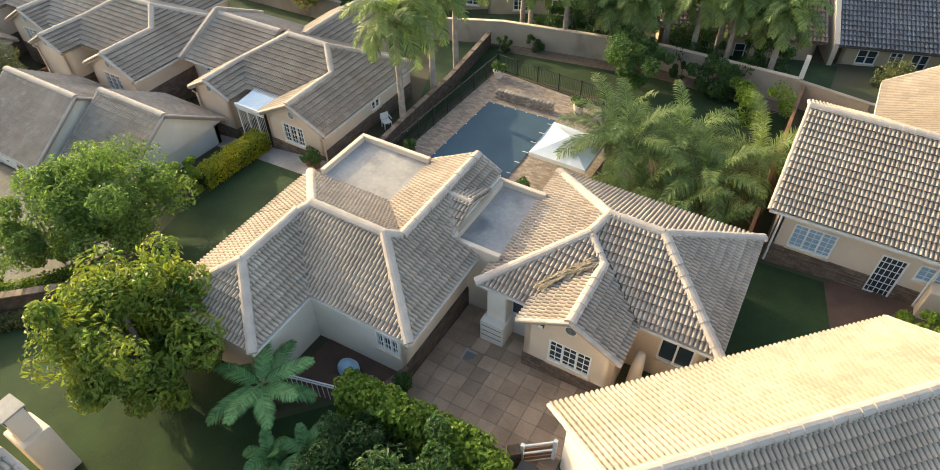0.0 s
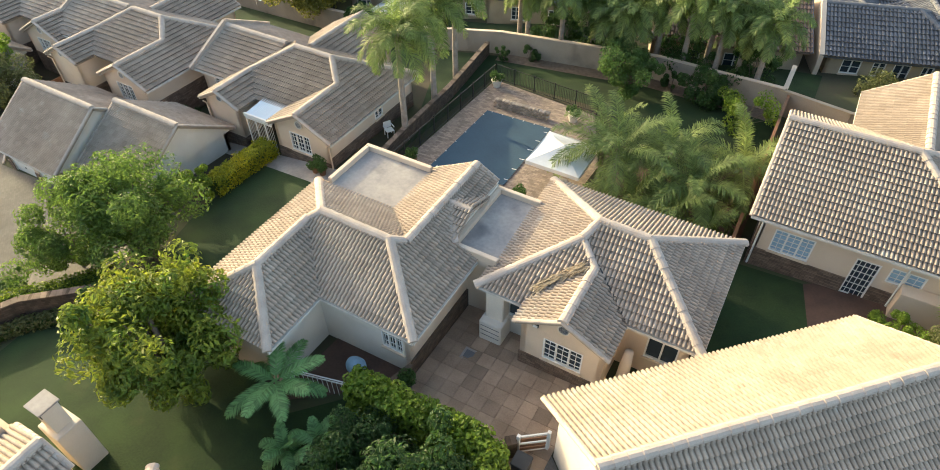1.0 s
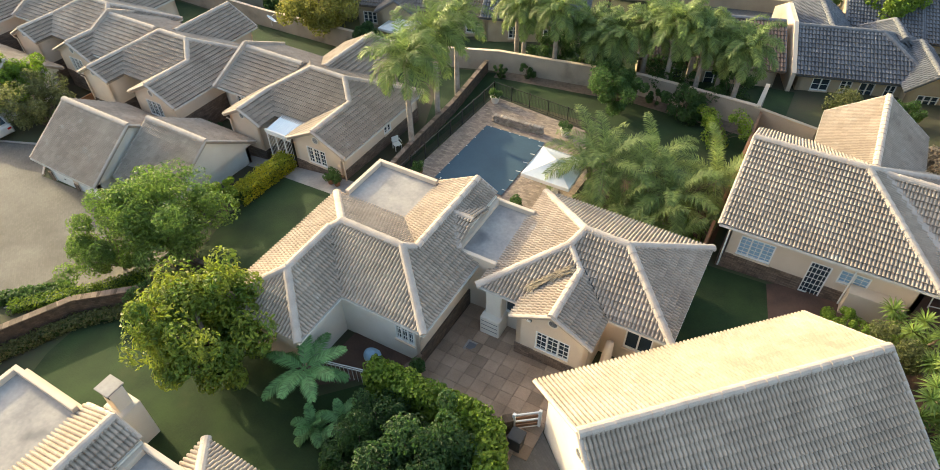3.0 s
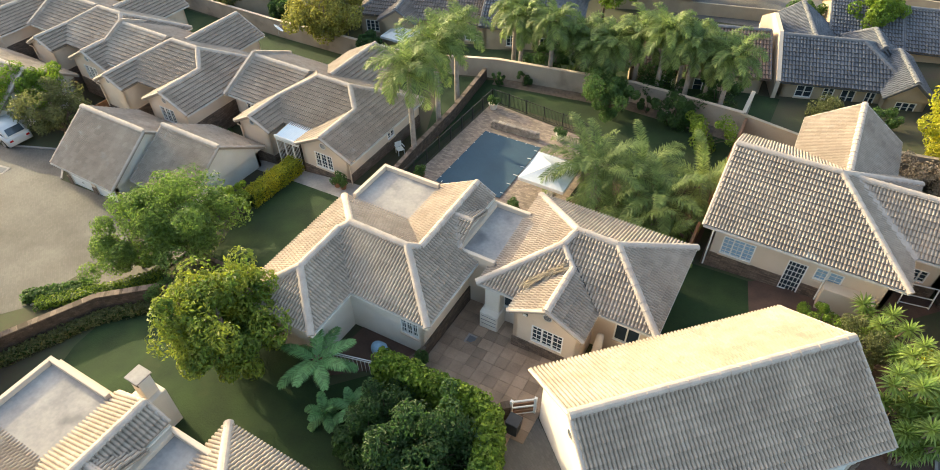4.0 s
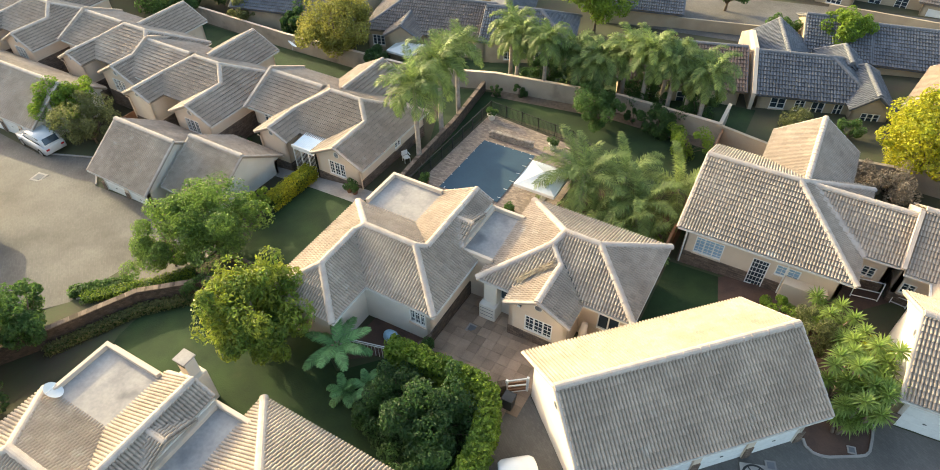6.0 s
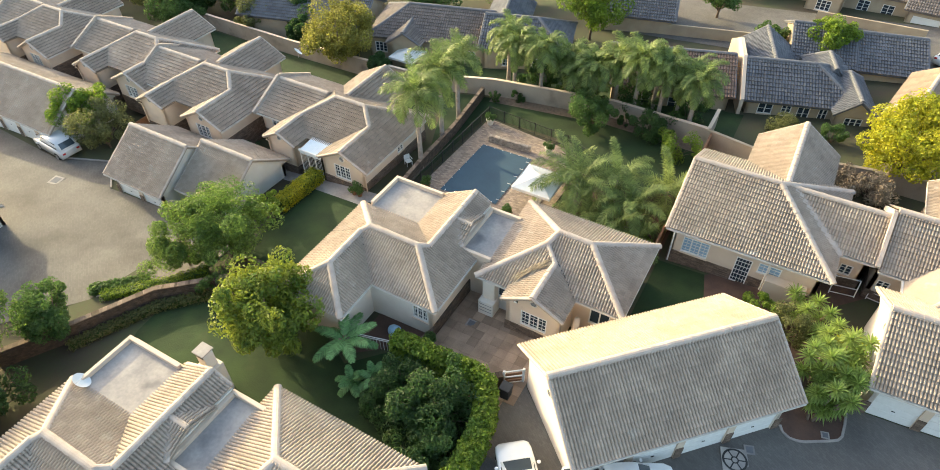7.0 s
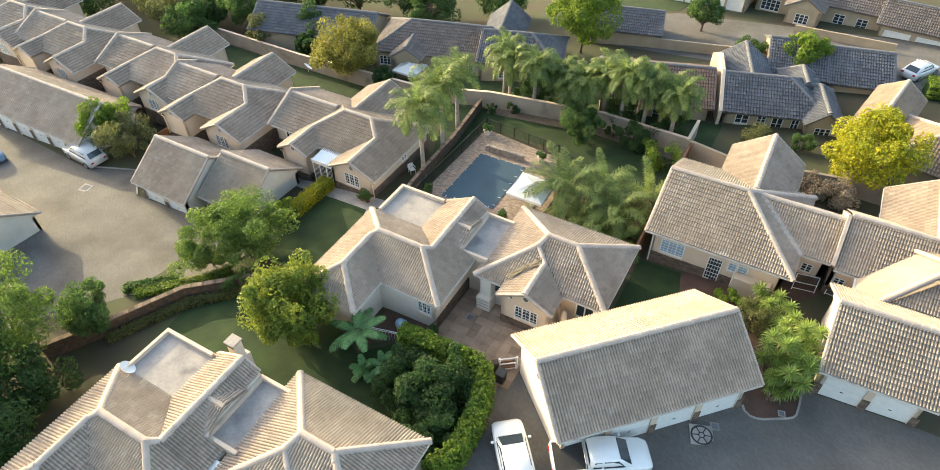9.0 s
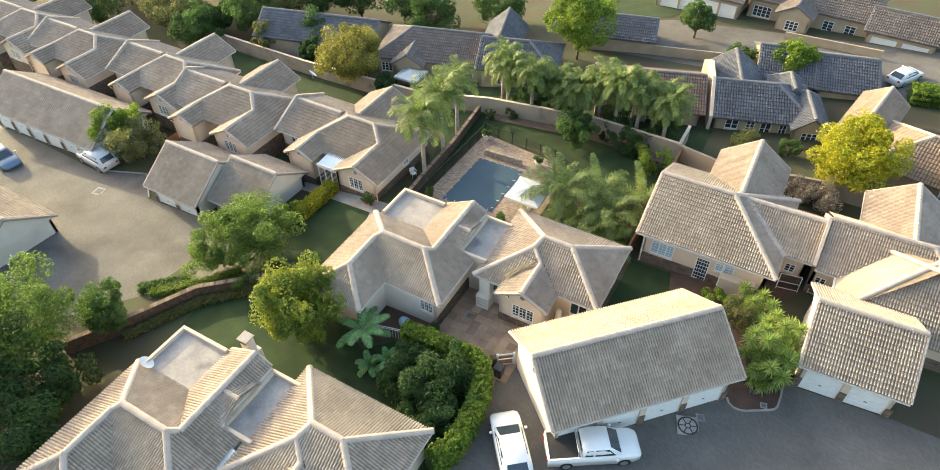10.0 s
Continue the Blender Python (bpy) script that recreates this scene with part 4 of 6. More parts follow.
def east_house_two():
    h = thing("house", (18, 27, ground_z(18, 27)), "cream house with hipped tile roof behind the garages", "house", "tiled houses")
    block_roof(h, 12.7, 22.0, 24.6, 31.2, 3.3, 33, "x", ("open", "hip"))
    block_roof(h, 14.0, 24.0, 21.0, 29.5, 3.3, 30, "y", ("hip", "hip"))
    block_roof(h, 14.9, 20.8, 28.0, 35.3, 3.2, 33, "y", ("open", "gable"), gable_mat=PLASTER)
    house_walls(h, 12.75, 21.5, 25.1, 30.7, 3.3, south=((0.3, 1.0, 1.5, 2.3, dict(cols=2, rows=3)),))
    house_walls(h, 14.5, 23.5, 21.5, 29.0, 3.3)
    house_walls(h, 15.4, 20.3, 30.0, 34.9, 3.2)
    return h


east_house_two()


def court_house(name, label):
    """A row house: two gabled arms round a small court, a cross ridge and a back wing."""
    h = thing(name, (-25, 23, ground_z(-25, 23)), label, "house", "row houses")
    ze, zr, zg, zl = 0.85, 2.78, 2.05, 1.70
    # a broad cross roof hipped at both ends; the gabled arms have lower ridges that run into its hips
    B, C, B2, C2 = (-27.05, 25.0, zr), (-24.2, 25.0, zr), (-29.1, 22.9, zl), (-22.85, 23.6, zg)
    G, L = (-22.85, 19.8, zg), (-29.1, 19.8, zl)
    e = lambda x, y: (x, y, ze)
    for pts in ([e(-20.5, 19.8), e(-20.5, 23.6), C2, G], [e(-20.5, 23.6), e(-20.5, 28.7), C, C2], [e(-20.5, 28.7), e(-30.75, 28.7), B, C],
                [e(-30.75, 22.9), e(-30.75, 19.8), L, B2], [e(-30.75, 28.7), e(-30.75, 22.9), B2, B], [L, e(-27.45, 19.8), e(-27.45, 21.25), B2],
                [e(-27.45, 21.25), e(-25.2, 21.25), C2, C, B, B2], [G, e(-25.2, 19.8), e(-25.2, 21.25), C2]):
        slope(h, pts)
    for p, q in ((B, C), (C, C2), (C2, G), (B, B2), (B2, L), (C, e(-20.5, 28.7))):
        cap(h, p, q)
    for p, q in ((G, e(-20.5, 19.8)), (G, e(-25.2, 19.8)), (L, e(-27.45, 19.8)), (L, e(-30.75, 19.8))):
        cap(h, p, q, CAP, 0.09)
    for p, q in ((e(-20.5, 19.8), e(-20.5, 28.7)), (e(-30.75, 19.8), e(-30.75, 25.0))):
        bar(h, "gutter", Vector(p) - Vector((0, 0, 0.1)), Vector(q) - Vector((0, 0, 0.1)), 0.1, 0.12, GUTTER)
    for (gx, gy, gz), w in ((G, 2.05), (L, 1.4)):
        tri = [(x, y, z) for y in (20.0, 20.2) for x, z in ((gx - w, ze), (gx + w, ze), (gx, gz - 0.14))]
        raw("gable_wall", tri, [(0, 1, 2), (5, 4, 3), (0, 3, 4, 1), (1, 4, 5, 2), (2, 5, 3, 0)], PLASTER, h)
    block_roof(h, -33.6, -28.4, 22.1, 29.0, ze, 24, "x", ("gable", "open"))
    bar(h, "fire_wall", (-33.75, 21.9, ze), (-33.75, 25.55, 2.6), 0.2, 0.3, CAP)
    bar(h, "fire_wall", (-33.75, 25.55, 2.6), (-33.75, 29.2, ze), 0.2, 0.3, CAP)
    block_roof(h, -29.7, -24.3, 26.2, 31.8, ze, 27.5, "y", ("open", "gable"), gable_mat=PLASTER)
    zz = -1.0
    d = dict(cols=3, bars=2, rows=4)
    house_walls(h, -30.4, -27.75, 20.0, 25.0, ze)
    house_walls(h, -24.85, -20.85, 20.0, 28.3, ze, south=((1.1, 2.6, zz + 0.35, zz + 1.6, d),), east=((4.3, 5.1, zz + 0.75, zz + 1.5, dict(cols=2, rows=3)),))
    house_walls(h, -33.3, -21.0, 22.4, 28.2, ze, south=((1.0, 1.9, zz + 0.4, zz + 1.6, dict(cols=2, rows=3)),))
    house_walls(h, -29.3, -24.7, 28.0, 31.4, ze)
    vent(h, (-29.1, 19.98, 1.12), (0, -1, 0), 0.22)
    vent(h, (-22.85, 19.98, 1.30), (0, -1, 0), 0.26)
    for x, y in ((-20.72, 19.78), (-30.3, 19.78)):
        bm = bmesh.new()
        tube(bm, [(x, y - 0.1, ze - 0.1), (x, y + 0.1, ze - 0.35), (x, y + 0.12, -1.4)], 0.045)
        part("downpipe", bm, PLASTER, h)
    return h


row = court_house("house", "cream row house with twin gables round a court")
bz = ground_z(-25, 23)
for dx, dy, dz in ((-13.9, -1.0, -0.25), (-24.9, 0.6, -0.6), (-39.0, 0.4, -0.9), (-51.0, 1.2, -1.3)):
    copy_thing(row, pose(-25 + dx, 23 + dy, bz + dz))


def carport():
    c = thing("carport", (-26, 20.6, ground_z(-26, 20.6)), "pale blue polycarbonate patio roof with a barred gate", "patio roof")
    vs, fs, n = [], [], 24
    for i in range(n + 1):
        x = -27.0 + 1.95 * i / n
        h = 0.03 * (i % 2)
        vs += [(x, 19.9, 0.80 + h), (x, 21.75, 0.98 + h)]
    fs = [(2 * i, 2 * i + 2, 2 * i + 3, 2 * i + 1) for i in range(n)]
    sheet = raw("sheet", vs, fs, mat("polycarbonate", (0.62, 0.70, 0.76), (0.55, 0.64, 0.71), rough=0.35, bump=0), c, "ribbed translucent sheet")
    bar(c, "beam", (-27.1, 19.9, 0.72), (-24.95, 19.9, 0.72), 0.1, 0.22, WHITE)
    bar(c, "beam", (-27.0, 19.9, 0.5), (-25.0, 19.9, 0.5), 0.05, 0.05, WHITE)
    bar(c, "rail", (-27.0, 19.9, -1.5), (-25.0, 19.9, -1.5), 0.05, 0.05, WHITE)
    for i in range(15):
        x = -27.0 + 2.0 * i / 14
        bar(c, "gate_bar", (x, 19.9, -1.6), (x, 19.9, 0.7), 0.016 if i % 5 else 0.06, 0.016 if i % 5 else 0.06, WHITE)
    return c


carport()


def far_house(label, x, y, z, rot, blocks, walls=PLASTER_TAN, material=TILE_GREY, capm=CAP_GREY, windows=(), doors=()):
    """A house of the next estate: blocks are (x0, x1, y0, y1, ze, pitch, axis, ends) in its own axes, z from its base."""
    m = pose(x, y, z, 0, 0, rot)
    h = thing("house", (x, y, z), label, "house", "far houses")
    for x0, x1, y0, y1, ze, pitch, axis, ends in blocks:
        block_roof(h, x0, x1, y0, y1, ze, pitch, axis, ends, m=m, material=material, capm=capm, coarse=True, gable_mat=walls, gutters=False)
        P = lambda a, b: (m @ Vector((a, b, 0))).to_2d()
        i = 0.4
        c = [(x0 + i, y0 + i), (x1 - i, y0 + i), (x1 - i, y1 - i), (x0 + i, y1 - i)]
        for k in range(4):
            a, b = P(*c[k]), P(*c[(k + 1) % 4])
            ops = [w for w in windows if k == 0 and (x0, y0) == w[0]]
            wall(h, a, b, z - 1.5, z + ze + 0.05, walls, [(o[1], o[2], z + o[3], z + o[4]) for o in ops])
            for o in ops:
                window(h, a, b, o[1], o[2], z + o[3], z + o[4], cols=o[5], rows=o[6], door=o[3] < 0.3, frame_mat=WHITE, curtain=WHITE if o[5] == 1 else None)
    return h


far_house("tan plastered house with a dark grey tiled roof", 1.6, 44.0, -1.6, 17.0,
          [(0, 9.6, 0, 7.8, 2.3, 27, "x", ("gable", "hip")), (0.0, 5.2, 3.9, 11.0, 2.3, 35, "y", ("open", "gable")), (7.0, 10.6, -0.8, 6.0, 2.3, 38, "y", ("gable", "hip")), (5.9, 9.4, 4, 9.0, 2.3, 42, "y", ("open", "hip"))],
          windows=[((0, 0), 1.0, 2.2, 1.0, 2.0, 2, 2), ((0, 0), 2.9, 3.7, 1.0, 2.0, 2, 3), ((0, 0), 4.2, 5.2, 0.1, 2.0, 2, 3), ((0, 0), 5.9, 6.6, 1.0, 2.0, 2, 2), ((7.0, -0.8), 0.8, 2.2, 0.7, 1.9, 3, 3)])
fw = [(0.0, -0.05), (0.0, 2.4), (3.9, 4.5), (7.2, 4.5), (11.0, 2.5), (11.0, -0.05)]
fm = pose(1.6, 44.0, -1.6, 0, 0, 17.0)
n_ = len(fw)
end_wall = raw("fire_wall", [fm @ Vector((x, y, z)) for x in (-0.28, 0.02) for y, z in fw], [tuple(range(n_ - 1, -1, -1)), tuple(range(n_, 2 * n_))] + [(i, (i + 1) % n_, n_ + (i + 1) % n_, n_ + i) for i in range(n_)], PLASTER)
tagged(end_wall, "tall cream plastered fire wall between two far houses", "wall", "", "structure")
far_house("tan house with faded terracotta tiled roof", -9.4, 40.6, -2.0, 18.0,
          [(0, 10.8, 0, 8.2, 2.7, 26, "x", ("hip", "gable"))], material=TILE_RED, windows=[((0, 0), 2, 3.4, 0.9, 2.0, 2, 2), ((0, 0), 5, 6.4, 0.9, 2.0, 2, 2)])
far_house("tan house with grey tiled roof among palms", -23.4, 42.0, -2.6, 17.0,
          [(0, 9.0, 0, 7.6, 2.7, 27, "x", ("gable", "hip")), (-0.5, 4.2, 4, 11.5, 2.7, 40, "y", ("open", "gable"))], windows=[((0, 0), 2, 3.2, 0.9, 2.0, 3, 3), ((0, 0), 5, 6.2, 0.9, 2.0, 3, 2)])
far_house("tan house with grey-brown tiled roof and front gable", -35.6, 39.8, -3.2, 16.0,
          [(0, 13.0, 0, 8.0, 2.7, 28, "x", ("hip", "gable")), (2.6, 6.4, -1.0, 5.0, 2.7, 33, "y", ("gable", "hip"))], material=mat("tile_umber", (0.23, 0.19, 0.165), (0.15, 0.125, 0.115), scale=0.4, fine=12, rough=0.9, island=0.15),
          windows=[((0, 0), 7.6, 8.7, 1.0, 2.0, 2, 3), ((0, 0), 10.2, 11.3, 1.0, 2.0, 2, 3), ((2.6, -1.0), 0.9, 2.3, 0.6, 1.9, 3, 3), ((0, 0), 0.5, 1.8, 0.9, 2.0, 3, 3)])
far_house("tan house with grey tiled roof and gabled bay", -52.5, 37.0, -4.2, 15.0,
          [(0, 15.5, 1.5, 9.0, 2.7, 28, "x", ("gable", "gable")), (10.5, 14.8, -0.8, 6.0, 2.7, 33, "y", ("gable", "hip"))],
          windows=[((0, 1.5), 6.0, 7.5, 0.2, 2.0, 3, 2), ((10.5, -0.8), 1.0, 2.8, 0.6, 1.9, 3, 3), ((0, 1.5), 8.6, 9.8, 0.9, 2.0, 2, 2)])
far_house("low grey-tiled garage roof beside the far road", 3.9, 53.6, -1.6, 13.0,
          [(0, 5.6, 0, 9.0, 1.9, 24, "x", ("gable", "gable")), (5.8, 11.8, 0.0, 8.6, 1.8, 24, "x", ("gable", "gable"))])
far_house("tan-tiled house with grey wing behind the yellow tree", 12.2, 47.6, -0.9, -12.0,
          [(0, 4.2, -1, 7.0, 2.3, 33, "y", ("hip", "gable")), (3.5, 12.0, -5.0, 3.0, 2.5, 28, "x", ("hip", "hip"))], material=TILE_TAN, capm=CAP)
far_house("grey-tiled house below the yellow tree", 20.0, 38.0, 0.0, -12.0, [(0, 10.0, 0, 8.0, 2.6, 26, "x", ("gable", "hip"))], windows=[((0, 0), 1.0, 2.6, 0.8, 2.0, 3, 3)])
far_house("grey-tiled outbuilding beside the far road", -16.4, 55.5, -2.2, 14.0, [(0, 8.5, 0, 6.5, 2.0, 25, "x", ("gable", "gable"))])
far_house("cream house with garden front across the far road", -2.5, 71.5, -2.4, -4.0,
          [(-10.5, 1.0, 0.5, 7.5, 2.6, 26, "x", ("gable", "gable")), (1.0, 16.0, 2.4, 9.5, 2.8, 27, "x", ("gable", "gable")), (5.0, 9.5, 0.0, 7.0, 2.8, 30, "y", ("gable", "hip")), (15.0, 23.0, 1.0, 8.0, 2.6, 26, "x", ("gable", "gable"))], material=bpy.data.materials["tile_umber"],
          windows=[((-10.5, 0.5), 0.6, 2.9, -0.3, 2.0, 1, 1), ((-10.5, 0.5), 3.2, 5.5, -0.3, 2.0, 1, 1), ((-10.5, 0.5), 5.8, 8.1, -0.3, 2.0, 1, 1), ((-10.5, 0.5), 8.4, 10.4, -0.3, 2.0, 1, 1), ((1.0, 2.4), 0.6, 2.8, 0.6, 2.0, 4, 3), ((5.0, 0.0), 1.1, 2.6, 0.8, 2.0, 3, 3), ((1.0, 2.4), 9.0, 10.2, 0.8, 2.0, 2, 3), ((1.0, 2.4), 11.5, 12.7, 0.8, 2.0, 2, 3), ((15.0, 1.0), 0.6, 3.3, -0.3, 2.0, 1, 1), ((15.0, 1.0), 3.9, 6.6, -0.3, 2.0, 1, 1)])

# ---- walls and fences ----
garden_wall("garden_wall", [(-8.5, 10.0), (-8.8, 8.9), (-8.5, 8.2)], 0.9, BRICKWALL, "low stone wall beside the courtyard")
garden_wall("garden_wall", [(-30.5, -3.5), (-28.4, 0.0), (-26.0, 4.6), (-22.0, 7.6), (-17.0, 8.9)], 1.3, BRICKWALL, "weathered stone garden wall with earth coping", 0.3, STONE)
garden_wall("garden_wall", [(-18.3, 15.3), (-18.0, 18.5), (-18.6, 24.0), (-19.0, 30.0), (-20.0, 37.0)], 1.0, BRICKWALL, "stone boundary wall beside the pool", 0.25, STONE)
garden_wall("garden_wall", [(-60, 39.0), (-44, 37.5), (-27, 36.6), (-19.2, 37.6), (-8.0, 38.6), (0.2, 37.6), (0.2, 41.0)], 1.7, WALL_OLD, "plastered boundary wall behind the gardens", 0.22, PLASTER)
garden_wall("garden_wall", [(0.0, 37.6), (4.0, 36.4), (14.0, 37.5), (24, 36.5)], 1.6, WALL_OLD, "plastered boundary wall behind the back wing", 0.22, PLASTER_TAN)
garden_wall("garden_wall", [(0.6, 22.5), (0.5, 37.5)], 1.5, TIMBER, "brown boundary wall between the palms and house", 0.16)
garden_wall("garden_wall", [(-3.75, 8.75), (-3.45, 9.0)], 1.05, BRICKWALL, "short brick pier beside the gate", 0.35)
garden_wall("garden_wall", [(4.5, 68.6), (15.0, 67.6)], 1.0, PLASTER_TAN, "tan garden wall across the far road", 0.2)
garden_wall("timber_fence", [(-44.9, 17.4), (-45.1, 20.0)], 1.6, TIMBER, "orange-brown timber fence between row houses", 0.08)
garden_wall("garden_wall", [(-24.0, 10.0), (-17.2, 9.9)], 0.5, BRICKWALL, "low stone edge of the lawn", 0.25)
garden_wall("garden_wall", [(-14.0, 57.0), (8.0, 60.5)], 1.2, PLASTER_TAN, "low tan wall beside the estate road", 0.2)
garden_wall("kerb", [(10.05, 13.45), (10.22, 13.1), (10.56, 12.9), (10.9, 12.9), (11.28, 13.03), (12.45, 13.73), (12.7, 13.92), (12.83, 14.2), (12.87, 15.0), (12.85, 16.2)], 0.1, SCREED, "concrete kerb round the planting bed", 0.12)
garden_wall("kerb", [(-30.6, 3.0), (-27.6, 5.4), (-25.8, 8.6), (-26.0, 12.2)], 0.1, SCREED, "concrete kerb along the car park", 0.12)
garden_wall("kerb", [(-40.6, 11.6), (-44, 14.1), (-49, 12.3)], 0.1, SCREED, "concrete kerb below the olive shrub", 0.12)


def pool_fence(pts):
    f = thing("pool_fence", (*pts[0], ground_z(*pts[0])), "black steel palisade fence round the pool", "fence")
    for p, q in zip(pts, pts[1:]):
        p, q = Vector(p), Vector(q)
        n = max(1, round((q - p).length / 1.6))
        for i in range(n + 1):
            c = p.lerp(q, i / n)
            z = ground_z(*c)
            bar(f, "post", (*c, z), (*c, z + 1.25), 0.06, 0.06, DARK)
        for i in range(n):
            a, b = p.lerp(q, i / n), p.lerp(q, (i + 1) / n)
            za, zb = ground_z(*a), ground_z(*b)
            for h in (0.12, 1.15):
                bar(f, "rail", (*a, za + h), (*b, zb + h), 0.035, 0.035, DARK)
            for k in range(1, 13):
                c = a.lerp(b, k / 13)
                z = za + (zb - za) * k / 13
                bar(f, "paling", (*c, z + 0.12), (*c, z + 1.15), 0.016, 0.016, DARK)
    return f


pool_fence([(-17.6, 19.5), (-17.6, 33.8), (-9.6, 32.4), (-7.2, 31.0)])


def pool():
    c = [(-15.95, 29.6), (-15.85, 22.6), (-11.25, 22.9), (-11.4, 29.4)]
    p = thing("swimming_pool", (-13.6, 26, ground_z(-13.6, 26)), "swimming pool under a taut dark blue cover", "pool")
    bm = bmesh.new()
    n = 14
    grid = [[None] * (n + 1) for _ in range(n + 1)]
    for i in range(n + 1):
        for j in range(n + 1):
            a = Vector(c[1]).lerp(Vector(c[2]), i / n)
            b = Vector(c[0]).lerp(Vector(c[3]), i / n)
            q = a.lerp(b, j / n)
            sag = 0.025 * math.sin(math.pi * i / n) * math.sin(math.pi * j / n)
            grid[i][j] = bm.verts.new((q.x, q.y, ground_z(q.x, q.y) + 0.10 - sag))
    for i in range(n):
        for j in range(n):
            bm.faces.new((grid[i][j], grid[i + 1][j], grid[i + 1][j + 1], grid[i][j + 1]))
    part("cover", bm, COVER, p, "dark blue pool cover")
    for a, b in zip(c, c[1:] + c[:1]):
        a, b = Vector(a), Vector(b)
        d = (b - a).normalized()
        o = Vector((d.y, -d.x)) * -0.15
        k = 6
        for i in range(k):
            q = a.lerp(b, (i + 0.5) / k)
            z = ground_z(q.x, q.y)
            bar(p, "strap", (q.x, q.y, z + 0.105), (q.x - d.y * 0.35, q.y + d.x * 0.35, z + 0.07), 0.05, 0.012, WHITE)
    return p


pool()

# ---- trees ----
broadleaf("mango_tree", -16.4, 5.3, 6.4, 3.1, "dense mango tree with yellow-green new leaves", LEAF_MANGO, 3, count=15000, leaf=0.25, clumps=90, crown_low=0.06, trunk=0.2)
broadleaf("tree", -25.2, 10.3, 5.9, 3.8, "feathery green tree beside the car park", LEAF_LIGHT, 5, count=14000, leaf=0.22, clumps=60, crown_low=0.12)
broadleaf("shrub", -27.2, 8.0, 4.3, 2.7, "loose light green shrub at the car park edge", LEAF_LIGHT, 6, count=9000, leaf=0.18, clumps=34, crown_low=0.08, trunk=0.08, category="shrub")
broadleaf("shrub", -25.6, 14.2, 2.9, 1.2, "small bright green shrub beside the garage", LEAF_HEDGE, 7, count=2500, leaf=0.18, clumps=16, crown_low=0.15, trunk=0.05, category="shrub")
broadleaf("tree", -37.2, 37.4, 7.2, 4.1, "rounded golden-green tree on the back lawn", LEAF_GOLD, 8, count=11000, leaf=0.30, clumps=60, crown_low=0.18)
broadleaf("tree", 13.9, 40.0, 6.6, 4.3, "rounded tree with bright yellow sunlit crown", LEAF_YELLOW, 9, count=14000, leaf=0.28, clumps=64, crown_low=0.1)
broadleaf("shrub", -46.0, 15.6, 4.6, 2.8, "grey-green twiggy shrub beside the car park", LEAF_OLIVE, 10, count=7000, leaf=0.2, clumps=40, crown_low=0.1, trunk=0.1, category="shrub")
broadleaf("tree", -49.9, 16.6, 5.0, 2.8, "light green tree behind the silver car", LEAF_HEDGE, 11, count=7000, leaf=0.24, clumps=40, crown_low=0.2)
broadleaf("tree", -36.0, -6.5, 7.4, 3.8, "light green tree overhanging the car park", LEAF_HEDGE, 12, count=8000, leaf=0.24, clumps=44, crown_low=0.2)
broadleaf("tree", -29.4, -0.2, 4.4, 2.2, "rounded green tree beside the car park", LEAF_MID, 13, count=6000, leaf=0.22, clumps=36, crown_low=0.2)
broadleaf("tree", -31.6, -4.6, 8.6, 4.8, "dull green spreading tree above the garden wall", LEAF_LIGHT, 14, count=13000, leaf=0.22, clumps=46, crown_low=0.2)
broadleaf("tree", -30.0, -9.0, 8.8, 4.4, "dark green tree beside the shaded garden", LEAF_DARK, 15, count=8000, leaf=0.24, clumps=44, crown_low=0.15)
broadleaf("tree", -15.8, 53.0, 8.2, 4.4, "large leafy tree between the grey roofs", LEAF_HEDGE, 16, count=10000, leaf=0.34, clumps=54, crown_low=0.2)
broadleaf("tree", -5.2, 64.6, 4.6, 2.5, "rounded green street tree beside the road", LEAF_MID, 17, count=4500, leaf=0.3, clumps=34, crown_low=0.25)
broadleaf("tree", 6.4, 57.6, 4.4, 2.4, "bright green tree above the grey garage roof", LEAF_HEDGE, 18, count=4500, leaf=0.3, clumps=34, crown_low=0.35)
broadleaf("shrub", 1.2, 58.8, 2.6, 1.9, "thin green shrub beside the estate road", LEAF_MID, 19, count=2500, leaf=0.24, clumps=22, category="shrub", trunk=0.07)
broadleaf("shrub", 12.0, 36.0, 2.3, 2.3, "dry pinkish shrub behind the tiled roof", LEAF_DRY, 20, count=5000, leaf=0.2, clumps=34, crown_low=0.02, trunk=0.06, category="shrub")
broadleaf("shrub", -8.9, 35.4, 3.6, 2.7, "feathery green shrub on the back lawn", LEAF_MID, 21, count=7000, leaf=0.2, clumps=34, crown_low=0.1, trunk=0.08, category="shrub")
broadleaf("shrub", -1.4, 34.6, 2.5, 2.0, "green shrub by the boundary wall", LEAF_HEDGE, 22, count=2500, leaf=0.18, clumps=20, crown_low=0.05, trunk=0.05, category="shrub")
broadleaf("shrub", -0.5, 23.4, 1.8, 1.0, "bright green shrub beneath the palms", LEAF_HEDGE, 23, count=2200, leaf=0.15, clumps=16, crown_low=0.05, trunk=0.04, category="shrub")
broadleaf("shrub", -5.4, 5.2, 3.3, 2.7, "dark tangled garden shrub behind the hedge", LEAF_DARK, 24, count=12000, leaf=0.2, clumps=54, crown_low=0.02, trunk=0.1, category="shrub")
broadleaf("shrub", -8.2, 6.2, 2.3, 1.7, "dark leafy shrub beside the tree fern", LEAF_DARK, 25, count=5000, leaf=0.15, clumps=30, crown_low=0.02, trunk=0.06, category="shrub")
